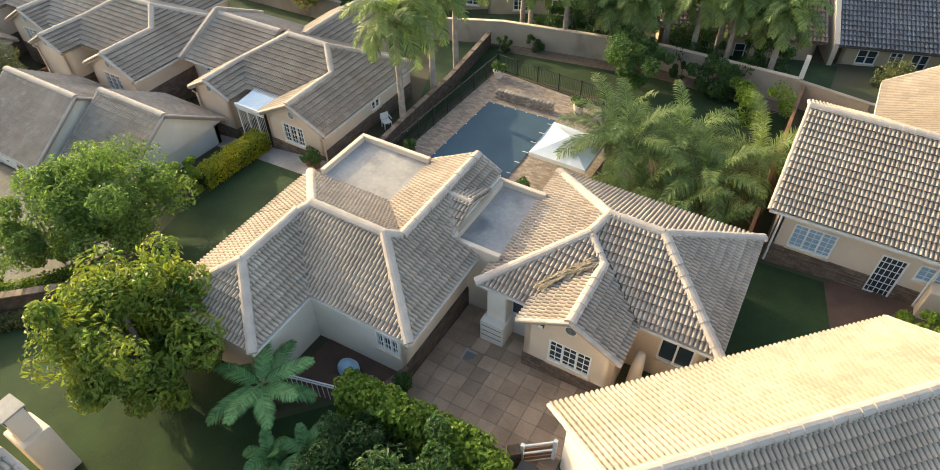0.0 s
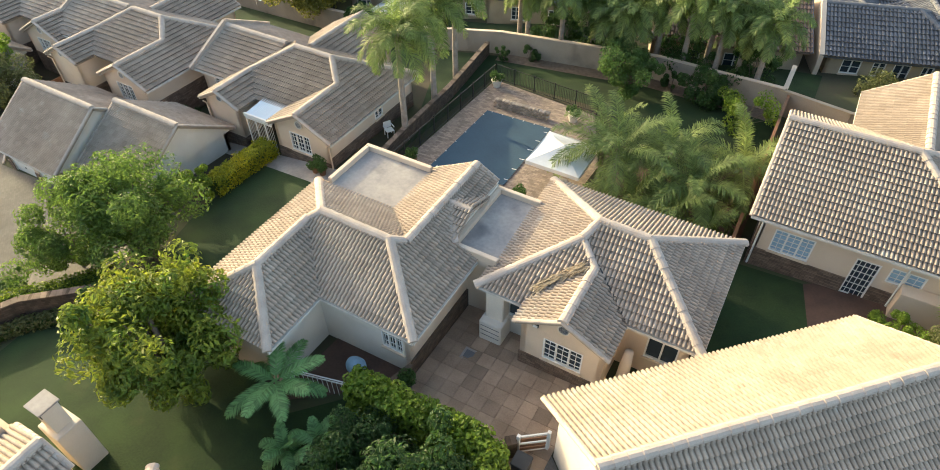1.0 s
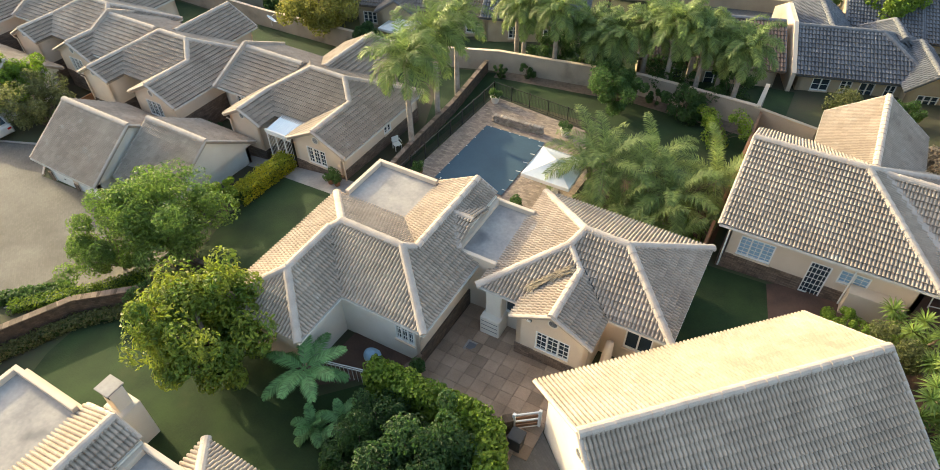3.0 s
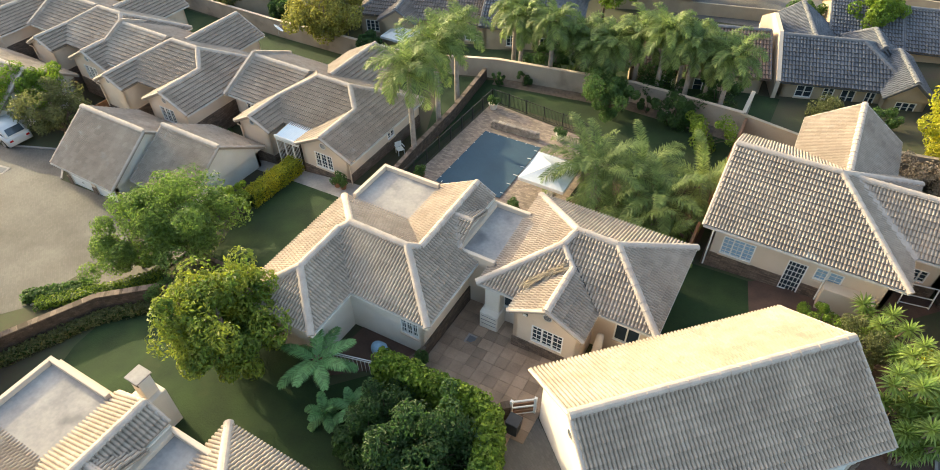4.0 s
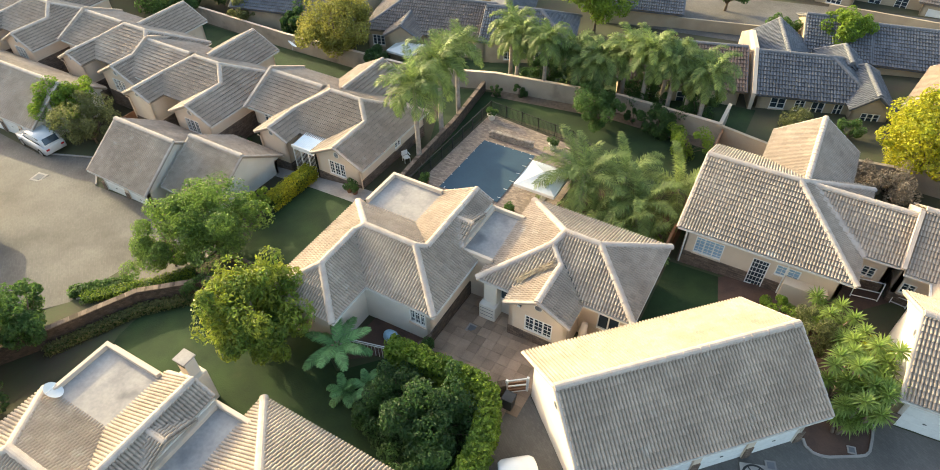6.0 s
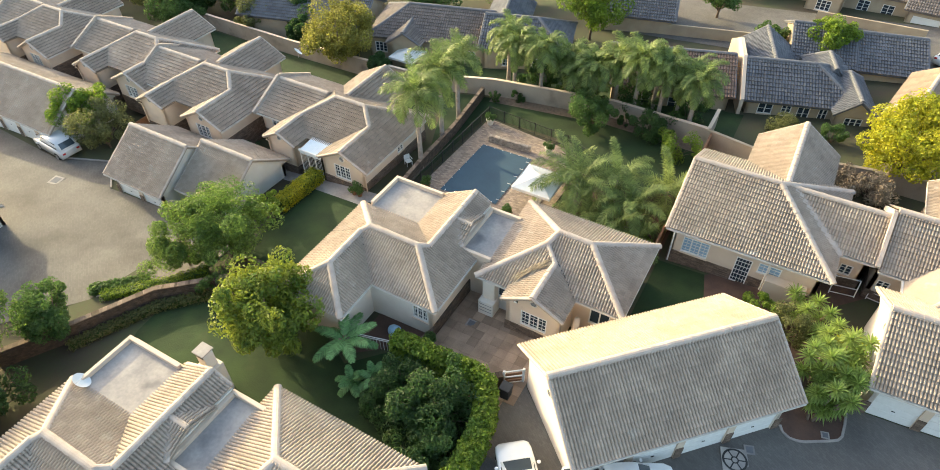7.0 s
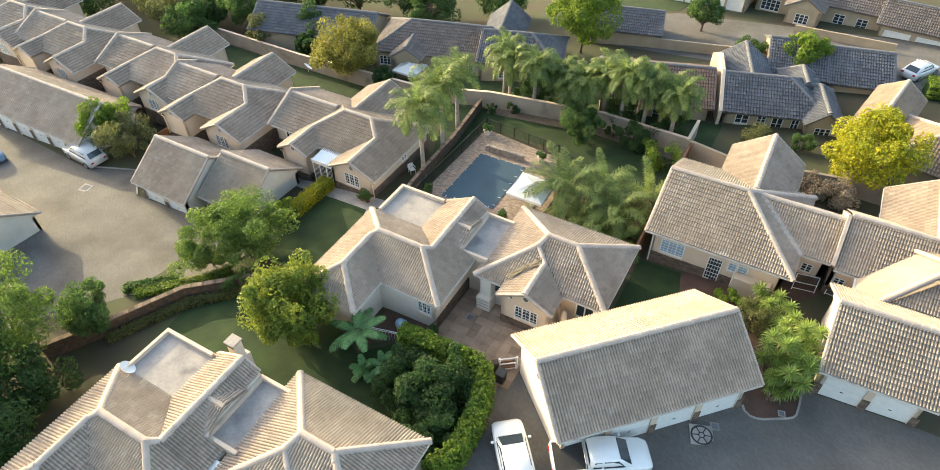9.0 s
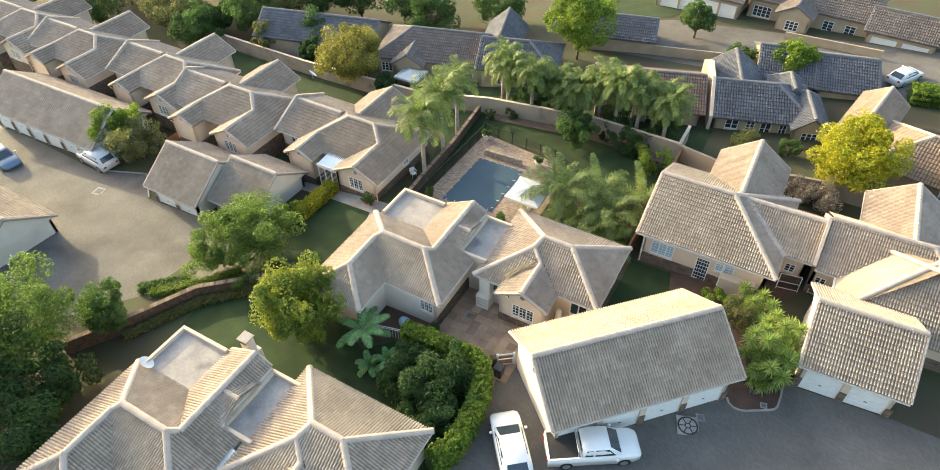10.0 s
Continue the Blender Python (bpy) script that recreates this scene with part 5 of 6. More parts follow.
broadleaf("shrub", -4.6, 2.8, 2.3, 1.7, "dark leafy shrub inside the hedge corner", LEAF_MID, 33, count=5000, leaf=0.2, clumps=28, crown_low=0.02, trunk=0.06, category="shrub")
broadleaf("shrub", -7.9, 4.6, 2.4, 1.8, "dark leafy shrub beside the ferns", LEAF_DARK, 34, count=5000, leaf=0.18, clumps=28, crown_low=0.02, trunk=0.06, category="shrub")
broadleaf("shrub", -22.6, 6.6, 1.9, 1.2, "green rose bush against the stone wall", LEAF_MID, 26, count=2400, leaf=0.14, clumps=18, crown_low=0.05, trunk=0.04, category="shrub")
broadleaf("shrub", 9.4, 19.6, 2.6, 1.6, "dry grey-brown shrub beside the yuccas", LEAF_OLIVE, 27, count=4500, leaf=0.14, clumps=28, crown_low=0.03, trunk=0.05, category="shrub")
broadleaf("shrub", 7.6, 20.6, 1.8, 1.2, "small olive shrub behind the garage", LEAF_HEDGE, 28, count=2600, leaf=0.13, clumps=18, crown_low=0.03, trunk=0.05, category="shrub")
broadleaf("shrub", 12.2, 19.4, 2.9, 0.9, "bright yellow-green shrub among the yuccas", LEAF_YELLOW, 29, count=2600, leaf=0.14, clumps=16, crown_low=0.1, trunk=0.05, category="shrub")
broadleaf("shrub", 5.2, 42.6, 2.0, 1.9, "grey-green shrub below the far windows", LEAF_OLIVE, 30, count=3000, leaf=0.16, clumps=22, crown_low=0.03, trunk=0.05, category="shrub")
broadleaf("shrub", 9.0, 42.6, 1.8, 1.3, "green shrub below the far house", LEAF_MID, 31, count=2000, leaf=0.16, clumps=16, crown_low=0.03, trunk=0.05, category="shrub")
for i, (x, y, h, r, m_) in enumerate(((-47, 43.5, 5.5, 3.4, LEAF_DARK), (-58, 44, 6.5, 4.2, LEAF_MID), (-68, 40, 6.5, 4.4, LEAF_OLIVE), (-80, 36, 7, 5, LEAF_DARK), (-66, 50, 8, 5, LEAF_DARK), (-85, 26, 6, 4.4, LEAF_OLIVE), (-44.5, 39.6, 3.4, 2.0, LEAF_DARK), (-31.6, 36.9, 2.8, 1.6, LEAF_DARK), (-90, 12, 6, 4.5, LEAF_MID), (-72, 6, 5, 3.2, LEAF_OLIVE), (-52, 40.5, 4.2, 2.6, LEAF_OLIVE), (-62, 38, 5.2, 3.4, LEAF_MID), (-74, 44, 7, 4.6, LEAF_MID), (-57, 49, 7.5, 4.6, LEAF_OLIVE), (-84, 44, 8, 5.2, LEAF_OLIVE), (-95, 34, 8, 5.4, LEAF_DARK), (-76, 56, 9, 5.6, LEAF_MID), (-96, 22, 7, 5, LEAF_OLIVE), (-48, 54, 7, 4.4, LEAF_DARK), (-36, 53, 6, 3.8, LEAF_MID))):
    broadleaf("tree", x, y, h, r, "dark garden tree behind the far row of houses", m_, 50 + i, count=5500, leaf=0.34, clumps=40, crown_low=0.12)
for i, (x, y) in enumerate(((-18.4, 36.4), (-16.6, 37.2), (-6.4, 37.4), (-2.6, 36.6), (-30.2, 20.6), (-38.5, 19.5), (-33.5, 20.5))):
    broadleaf("shrub", x, y, 1.6, 0.8, "small dark shrub against a wall", LEAF_DARK, 70 + i, count=1200, leaf=0.14, clumps=10, crown_low=0.03, trunk=0.04, category="shrub")

for i, (x, y, h, r) in enumerate(((-4.2, 36.6, 2.6, 1.7), (-6.5, 40.2, 3.2, 2.2), (-12.0, 40.2, 3.0, 2.2), (-2.0, 40.3, 3.2, 2.2), (-15.6, 40.4, 3.0, 2.0))):
    broadleaf("shrub", x, y, h, r, "dark shaded shrub along the boundary wall", LEAF_DARK, 140 + i, count=4000, leaf=0.2, clumps=28, crown_low=0.03, trunk=0.06, category="shrub")

# ---- palms ----
for i, (x, y, h, l, n_) in enumerate(((-18.7, 24.4, 7.0, 3.0, 30), (-19.2, 28.4, 7.0, 2.9, 28), (-19.7, 31.9, 6.6, 2.7, 26))):
    palm("palm_tree", x, y, h, "tall queen palm with pale trunk by the pool", 100 + i, fronds=n_, length=l, droop=1.9, leaflet=0.7, width=0.022, plumose=0.6, group="queen palms")
for i, (x, y, h) in enumerate(((-17.6, 38.6, 5.6), (-14.8, 38.2, 5.2), (-11.2, 38.9, 4.9), (-8.4, 39.9, 4.7), (-4.3, 39.2, 5.4), (-3.0, 40.2, 5.0), (-1.6, 38.7, 4.8), (-13.0, 39.8, 5.4), (-6.4, 39.0, 5.2), (-9.9, 38.7, 4.6), (-5.2, 40.6, 5.6), (-19.0, 40.2, 5.0))):
    palm("palm_tree", x, y, h * (0.92, 1.06, 0.8, 1.12, 0.98)[i % 5], "queen palm beside the plastered boundary wall", 110 + i, fronds=28, length=(2.7, 2.3, 2.9)[i % 3], droop=2.2, leaflet=0.62, width=0.026, plumose=0.5, group="queen palms")
for i, (x, y, h, l, n_) in enumerate(((-5.9, 24.9, 3.0, 3.4, 24), (-1.9, 24.6, 2.2, 3.0, 24), (-3.6, 26.4, 2.6, 3.1, 22), (-0.2, 27.0, 2.4, 3.0, 22), (-4.4, 23.4, 1.2, 2.6, 18), (-0.9, 22.9, 1.0, 2.2, 16), (-7.0, 26.0, 2.3, 3.3, 20), (-2.6, 22.8, 1.4, 2.6, 18))):
    palm("palm_tree", x, y, h, "bushy queen palm with arching feathery fronds", 120 + i, fronds=n_ - 5, length=l * 1.08, droop=1.5, leaflet=0.66, width=0.021, plumose=0.5, trunk_r=0.13, group="pool palms")
palm("tree_fern", -12.05, 6.5, 1.7, "tree fern with broad flat green fronds", 130, fronds=10, length=1.9, droop=0.7, leaflet=0.5, width=0.020, rise=(0.75, 0.75), material=LEAF_FERN, plumose=0.02, trunk_r=0.14, category="tree fern", bark=BARK)
palm("fern", -9.6, 5.7, 0.6, "lower fern with arching fronds", 131, fronds=11, length=1.2, droop=1.0, leaflet=0.34, width=0.026, material=LEAF_FERN, plumose=0.05, trunk_r=0.08, category="fern", bark=BARK)
palm("fern", -10.6, 5.0, 0.4, "lower fern with arching fronds", 132, fronds=10, length=1.1, droop=1.0, leaflet=0.34, width=0.026, material=LEAF_FERN, plumose=0.05, trunk_r=0.08, category="fern", bark=BARK)


def yucca(x, y, heads, seed, label):
    rng = np.random.default_rng(seed)
    z = ground_z(x, y)
    t = thing("yucca", (x, y, z), label, "yucca", "yuccas")
    for hx, hy, hz in heads:
        top = Vector((x + hx, y + hy, z + hz))
        bm = bmesh.new()
        tube(bm, [(x + hx * 0.25, y + hy * 0.25, z - 0.1), (x + hx * 0.7, y + hy * 0.7, z + hz * 0.55), top], 0.09, 0.06, 7)
        part("stem", bm, BARK, t, smooth=True)
        vs, fs = [], []
        for i in range(52):
            a, e = i * 2.39996, math.asin(1 - 1.5 * (i + 0.5) / 52)
            g = Vector((math.cos(a) * math.cos(e), math.sin(a) * math.cos(e), math.sin(e)))
            s = g.cross(Vector((0.1, 0.2, 1))).normalized() * 0.046
            L = rng.uniform(0.5, 0.7)
            q = top + g * 0.05
            o = len(vs)
            vs += [q - s * 0.6, q + s * 0.6, q + g * L * 0.55 + s, q + g * L * 0.55 - s, q + g * L + Vector((0, 0, -0.10))]
            fs += [(o, o + 1, o + 2, o + 3), (o + 3, o + 2, o + 4)]
        raw("rosette", vs, fs, LEAF_YUCCA, t)
    return t


yr = random.Random(4)
for cx, cy, k, hmax in ((11.6, 15.4, 14, 3.0), (12.1, 17.0, 14, 3.6), (11.0, 16.6, 12, 3.4), (9.9, 20.8, 9, 2.2), (11.3, 14.4, 6, 1.2), (11.5, 18.2, 10, 3.2)):
    yucca(cx, cy, [(yr.uniform(-1.0, 1.0), yr.uniform(-1.0, 0.9), yr.uniform(0.55, 1.0) * hmax) for _ in range(k)], int(cx * 10), "many-headed yucca with sword leaves in the kerbed bed")


def hedge(pts, width, height, material, label, seed, count, leaf=0.12):
    """A clipped hedge: an inner dark core and a dense skin of leaves."""
    rng = np.random.default_rng(seed)
    h = thing("hedge", (*pts[0], ground_z(*pts[0])), label, "hedge")
    cs = []
    for p, q in zip(pts, pts[1:]):
        p, q = Vector(p), Vector(q)
        n = max(2, int((q - p).length / 0.16))
        d = (q - p).normalized()
        s = Vector((-d.y, d.x))
        for i in range(n):
            c = p.lerp(q, i / n)
            z = ground_z(c.x, c.y)
            for w, hh in ((-1, 0.25), (-1, 0.6), (-0.9, 0.92), (0, 0.98), (0.9, 0.92), (1, 0.6), (1, 0.25), (-0.45, 0.97), (0.45, 0.97)):
                o = c + s * (w * width / 2 * rng.uniform(0.85, 1.08))
                cs.append((o.x, o.y, z + hh * height * rng.uniform(0.92, 1.07), rng.uniform(0.12, 0.24)))
        vs = []
        for c in (p, q):
            z = ground_z(c.x, c.y)
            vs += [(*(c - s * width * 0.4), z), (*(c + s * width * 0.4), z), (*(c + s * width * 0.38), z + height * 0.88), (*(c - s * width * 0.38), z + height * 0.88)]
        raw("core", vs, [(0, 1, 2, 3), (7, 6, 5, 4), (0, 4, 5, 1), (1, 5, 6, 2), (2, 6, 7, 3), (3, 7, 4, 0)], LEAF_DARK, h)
    v, f = leaves(cs, count, leaf, 1.0, rng, aspect=0.65)
    raw("foliage", v, f, material, h)
    return h


hedge([(-9.7, 8.0), (-7.0, 8.05), (-4.1, 8.05), (-3.4, 7.1), (-2.95, 5.9), (-2.7, 4.2), (-2.65, 2.1), (-3.3, 0.7)], 0.95, 1.8, LEAF_HEDGE, "dense clipped hedge round the garden corner", 200, 22000, 0.19)
hedge([(-25.6, 15.3), (-25.6, 20.0)], 1.1, 1.1, LEAF_YELLOW, "clipped yellow-green hedge beside the lawn", 201, 9000)
hedge([(18.0, 58.5), (25.0, 59.5)], 2.4, 1.6, LEAF_HEDGE, "broad clipped hedge beside the far road", 202, 6000, 0.2)
hedge([(-30.0, 3.2), (-26.6, 6.2), (-25.2, 8.0)], 0.7, 0.45, LEAF_HEDGE, "low ground cover along the garden wall", 203, 5000)
hedge([(-27.9, -0.6), (-25.6, 4.0), (-22.4, 6.9), (-19.0, 7.9)], 0.5, 0.5, LEAF_OLIVE, "overgrown olive creeper along the garden wall", 205, 9000, 0.14)
hedge([(-31.2, 3.2), (-29.6, 4.5), (-28.4, 5.6)], 0.7, 0.45, LEAF_MID, "dark low shrubs along the kerb", 204, 3000, 0.2)


# ---- vehicles ----
PAINT_W = mat("car_paint_white", (0.78, 0.78, 0.77), (0.74, 0.74, 0.73), rough=0.25, bump=0, coat=0.6)
PAINT_S = mat("car_paint_silver", (0.60, 0.60, 0.60), (0.55, 0.55, 0.55), rough=0.3, bump=0, coat=0.6)
PAINT_B = mat("car_paint_blue", (0.10, 0.17, 0.26), (0.08, 0.14, 0.22), rough=0.3, bump=0, coat=0.6)
TYRE = mat("tyre_rubber", (0.02, 0.02, 0.02), (0.015, 0.015, 0.015), rough=0.9, bump=0.1)
RIM = mat("alloy_rim", (0.55, 0.55, 0.55), (0.45, 0.45, 0.45), rough=0.35, metal=0.8, bump=0)
LAMP_R = glass_mat("tail_lamp_red", (0.45, 0.02, 0.02), 0.2)
LAMP_C = glass_mat("headlamp_clear", (0.6, 0.62, 0.65), 0.15)


def car(name, label, category, x, y, heading, paint, body, cabin, glass, wheel_x, length, width, bed=None, wheel_r=0.33):
    """body and cabin: sections along the car of (x, half width, low z, high z); x points to the front."""
    z = ground_z(x, y) + 0.03
    m = pose(x, y, z, 0, 0, heading)
    c = thing(name, (x, y, z), label, category)

    def loft(nm, secs, material, parent, label_="", tumble=0.0, soft=0.06):
        bm = bmesh.new()
        rings = []
        for sx, hw, z0, z1 in secs:
            top = hw - tumble
            ring = [(sx, -hw, z0), (sx, -hw * 1.0, z0 + (z1 - z0) * 0.6), (sx, -top, z1 - soft), (sx, -top + soft * 1.6, z1), (sx, top - soft * 1.6, z1), (sx, top, z1 - soft), (sx, hw, z0 + (z1 - z0) * 0.6), (sx, hw, z0)]
            rings.append([bm.verts.new(m @ Vector(p)) for p in ring])
        for a, b in zip(rings, rings[1:]):
            for k in range(8):
                bm.faces.new((a[k], a[(k + 1) % 8], b[(k + 1) % 8], b[k]))
        bm.faces.new(rings[0][::-1])
        bm.faces.new(rings[-1])
        bmesh.ops.recalc_face_normals(bm, faces=bm.faces[:])
        return part(nm, bm, material, parent, label_, True)

    shell = loft("body", body, paint, c)
    cab = loft("cabin", cabin, paint, c, tumble=0.12, soft=0.05)
    for nm, quad in glass:
        pts = [m @ Vector(p) for p in quad]
        n = (pts[1] - pts[0]).cross(pts[2] - pts[0]).normalized()
        raw(nm, [p + n * 0.012 for p in pts] + [p - n * 0.02 for p in pts], [(0, 1, 2, 3), (7, 6, 5, 4), (0, 4, 5, 1), (1, 5, 6, 2), (2, 6, 7, 3), (3, 7, 4, 0)], GLASS, cab, "dark tinted glass")
    for wx in wheel_x:
        for s in (-1, 1):
            bm = bmesh.new()
            cy = s * (width / 2 - 0.11)
            bmesh.ops.create_cone(bm, cap_ends=True, segments=20, radius1=wheel_r, radius2=wheel_r, depth=0.22, matrix=m @ pose(wx, cy, wheel_r, 90, 0, 0))
            w = part("wheel", bm, TYRE, c)
            bm = bmesh.new()
            bmesh.ops.create_cone(bm, cap_ends=True, segments=16, radius1=wheel_r * 0.62, radius2=wheel_r * 0.55, depth=0.03, matrix=m @ pose(wx, cy + s * 0.115, wheel_r, 90 * s, 0, 0))
            part("rim", bm, RIM, w)
    hw = width / 2
    for s in (-1, 1):
        for nm, bx, mt, zz in (("headlight", length / 2 - 0.20, LAMP_C, 0.60 if length < 4.8 else 0.76), ("tail_light", -length / 2 + 0.04, LAMP_R, 0.85)):
            bm = bmesh.new()
            box(bm, bx - 0.09, bx + 0.09, s * (hw - 0.30) - 0.13, s * (hw - 0.30) + 0.13, zz - 0.07, zz + 0.07, m, 0.02)
            part(nm, bm, mt, c)
        bm = bmesh.new()
        mx = cabin[-1][0] - 0.35
        box(bm, mx - 0.08, mx + 0.06, s * (hw + 0.12) - 0.09, s * (hw + 0.12) + 0.09, 0.98, 1.12, m, 0.03)
        part("mirror", bm, paint, c)
    if bed:
        x0, x1 = bed
        bm = bmesh.new()
        box(bm, x0, x1, -hw + 0.12, hw - 0.12, 0.98, 1.115, m)
        part("load_bed", bm, DARK, c, "black lined load bed")
        for s in (-1, 1):
            bar(c, "bed_rail", m @ Vector((x0, s * (hw - 0.07), 1.14)), m @ Vector((x1, s * (hw - 0.07), 1.14)), 0.10, 0.07, paint)
        bar(c, "tailgate", m @ Vector((x0 - 0.03, -hw + 0.05, 1.0)), m @ Vector((x0 - 0.03, hw - 0.05, 1.0)), 0.07, 0.3, paint)
        bm = bmesh.new()
        tube(bm, [m @ Vector(p) for p in ((x1 - 0.1, -hw + 0.12, 1.15), (x1 - 0.12, -hw + 0.25, 1.5), (x1 - 0.12, hw - 0.25, 1.5), (x1 - 0.1, hw - 0.12, 1.15))], 0.035)
        part("roll_bar", bm, RIM, c)
    return c


SEDAN_BODY = [(-2.25, 0.70, 0.35, 0.80), (-2.1, 0.84, 0.25, 0.98), (-1.3, 0.90, 0.2, 1.0), (0.0, 0.91, 0.2, 0.96), (1.0, 0.90, 0.2, 0.95), (1.7, 0.88, 0.22, 0.86), (2.02, 0.83, 0.25, 0.77), (2.18, 0.70, 0.30, 0.66), (2.25, 0.50, 0.35, 0.55)]
SEDAN_CAB = [(-2.0, 0.74, 0.9, 1.0), (-1.4, 0.78, 0.9, 1.38), (-0.3, 0.79, 0.9, 1.46), (0.3, 0.78, 0.9, 1.42), (1.15, 0.76, 0.9, 0.96)]
SEDAN_GLASS = [("windscreen", [(1.08, -0.66, 1.0), (1.08, 0.66, 1.0), (0.36, 0.58, 1.41), (0.36, -0.58, 1.41)]), ("rear_window", [(-1.95, 0.60, 1.04), (-1.95, -0.60, 1.04), (-1.43, -0.55, 1.375), (-1.43, 0.55, 1.375)]),
               ("side_window", [(-1.2, -0.80, 1.0), (0.85, -0.79, 1.0), (0.2, -0.70, 1.38), (-0.9, -0.70, 1.38)]), ("side_window", [(0.85, 0.79, 1.0), (-1.2, 0.80, 1.0), (-0.9, 0.70, 1.38), (0.2, 0.70, 1.38)])]
car("car", "white sedan parked beside the hedge", "car", 0.1, 4.0, 129, PAINT_W, SEDAN_BODY, SEDAN_CAB, SEDAN_GLASS, (-1.35, 1.35), 4.5, 1.8)
UTE_BODY = [(-2.65, 0.86, 0.5, 1.0), (-2.6, 0.90, 0.42, 1.10), (-1.0, 0.92, 0.4, 1.10), (0.6, 0.92, 0.35, 1.12), (1.4, 0.92, 0.35, 1.10), (2.2, 0.88, 0.38, 1.02), (2.55, 0.78, 0.42, 0.88), (2.65, 0.62, 0.5, 0.75)]
UTE_CAB = [(-0.75, 0.80, 1.0, 1.60), (-0.4, 0.82, 1.0, 1.74), (0.4, 0.82, 1.0, 1.76), (0.75, 0.81, 1.0, 1.70), (1.5, 0.80, 1.0, 1.12)]
UTE_GLASS = [("windscreen", [(1.42, -0.68, 1.18), (1.42, 0.68, 1.18), (0.80, 0.60, 1.67), (0.80, -0.60, 1.67)]), ("rear_window", [(-0.765, 0.6, 1.2), (-0.765, -0.6, 1.2), (-0.74, -0.56, 1.52), (-0.74, 0.56, 1.52)]),
             ("side_window", [(-0.05, -0.835, 1.18), (1.1, -0.83, 1.18), (0.7, -0.735, 1.62), (-0.05, -0.735, 1.64)]), ("side_window", [(1.1, 0.83, 1.18), (-0.05, 0.835, 1.18), (-0.05, 0.735, 1.64), (0.7, 0.735, 1.62)]),
             ("quarter_window", [(-0.62, -0.83, 1.2), (-0.18, -0.835, 1.2), (-0.18, -0.735, 1.62), (-0.52, -0.735, 1.60)]), ("quarter_window", [(-0.18, 0.835, 1.2), (-0.62, 0.83, 1.2), (-0.52, 0.735, 1.60), (-0.18, 0.735, 1.62)])]
car("pickup_truck", "white pickup with black open load bed", "pickup", 4.15, 6.1, 33, PAINT_W, UTE_BODY, UTE_CAB, UTE_GLASS, (-1.6, 1.65), 5.3, 1.85, bed=(-2.55, -0.85), wheel_r=0.37)
SUV_BODY = [(-2.35, 0.80, 0.5, 1.0), (-2.28, 0.90, 0.4, 1.12), (-1.0, 0.93, 0.35, 1.14), (0.8, 0.93, 0.35, 1.12), (1.6, 0.91, 0.36, 1.06), (2.2, 0.84, 0.4, 0.95), (2.35, 0.66, 0.5, 0.8)]
SUV_CAB = [(-2.25, 0.80, 1.0, 1.2), (-1.9, 0.82, 1.0, 1.78), (-0.4, 0.83, 1.0, 1.84), (0.4, 0.82, 1.0, 1.78), (1.25, 0.80, 1.0, 1.12)]
SUV_GLASS = [("windscreen", [(1.18, -0.68, 1.18), (1.18, 0.68, 1.18), (0.46, 0.60, 1.74), (0.46, -0.60, 1.74)]), ("rear_window", [(-2.24, 0.62, 1.25), (-2.24, -0.62, 1.25), (-1.95, -0.58, 1.70), (-1.95, 0.58, 1.70)]),
             ("side_window", [(-1.8, -0.84, 1.2), (0.85, -0.83, 1.2), (0.3, -0.74, 1.68), (-1.65, -0.74, 1.68)]), ("side_window", [(0.85, 0.83, 1.2), (-1.8, 0.84, 1.2), (-1.65, 0.74, 1.68), (0.3, 0.74, 1.68)])]
car("car", "silver sport utility car parked below a tree", "car", -49.8, 13.2, 176, PAINT_S, SUV_BODY, SUV_CAB, SUV_GLASS, (-1.4, 1.4), 4.7, 1.86, wheel_r=0.37)
car("car", "dark blue car in the car park", "car", -58.8, 9.0, -8, PAINT_B, SEDAN_BODY, SEDAN_CAB, SEDAN_GLASS, (-1.35, 1.35), 4.5, 1.8)
car("car", "white hatchback parked on the far road", "car", 17.4, 62.8, 60, PAINT_W, SEDAN_BODY, SEDAN_CAB, SEDAN_GLASS, (-1.35, 1.35), 4.5, 1.8)


# ---- smaller things ----
def umbrella(x, y, z_top, half, label):
    z = ground_z(x, y)
    u = thing("parasol", (x, y, z), label, "parasol")
    bm = bmesh.new()
    tube(bm, [(x, y, z), (x, y, z + z_top)], 0.035)
    part("pole", bm, WHITE, u)
    bm = bmesh.new()
    box(bm, x - 0.3, x + 0.3, y - 0.3, y + 0.3, z, z + 0.12, None, 0.02)
    part("base", bm, SCREED, u)
    top = Vector((x, y, z + z_top))
    c = [Vector((x + sx * half, y + sy * half, z + z_top - 0.55)) for sx, sy in ((-1, -1), (1, -1), (1, 1), (-1, 1))]
    for i in range(4):
        a, b = c[i], c[(i + 1) % 4]
        n = 6
        vs, fs = [], []
        for r in range(n + 1):
            for k in range(n + 1):
                p = top.lerp(a.lerp(b, k / n), r / n)
                p.z -= 0.10 * math.sin(math.pi * k / n) * (r / n) * 0.6 + 0.12 * math.sin(math.pi * r / n) * 0.5
                vs.append(p)
        for r in range(n):
            for k in range(n):
                o = r * (n + 1) + k
                fs.append((o, o + n + 1, o + n + 2, o + 1))
        raw("canopy", vs, fs, mat("canvas_white", (0.78, 0.77, 0.74), (0.70, 0.69, 0.66), rough=0.9, fine=60), u, smooth=True)
        dn = Vector((0, 0, -0.22))
        raw("valance", [a, b, b + dn, a + dn], [(0, 1, 2, 3)], bpy.data.materials["canvas_white"], u)
    return u


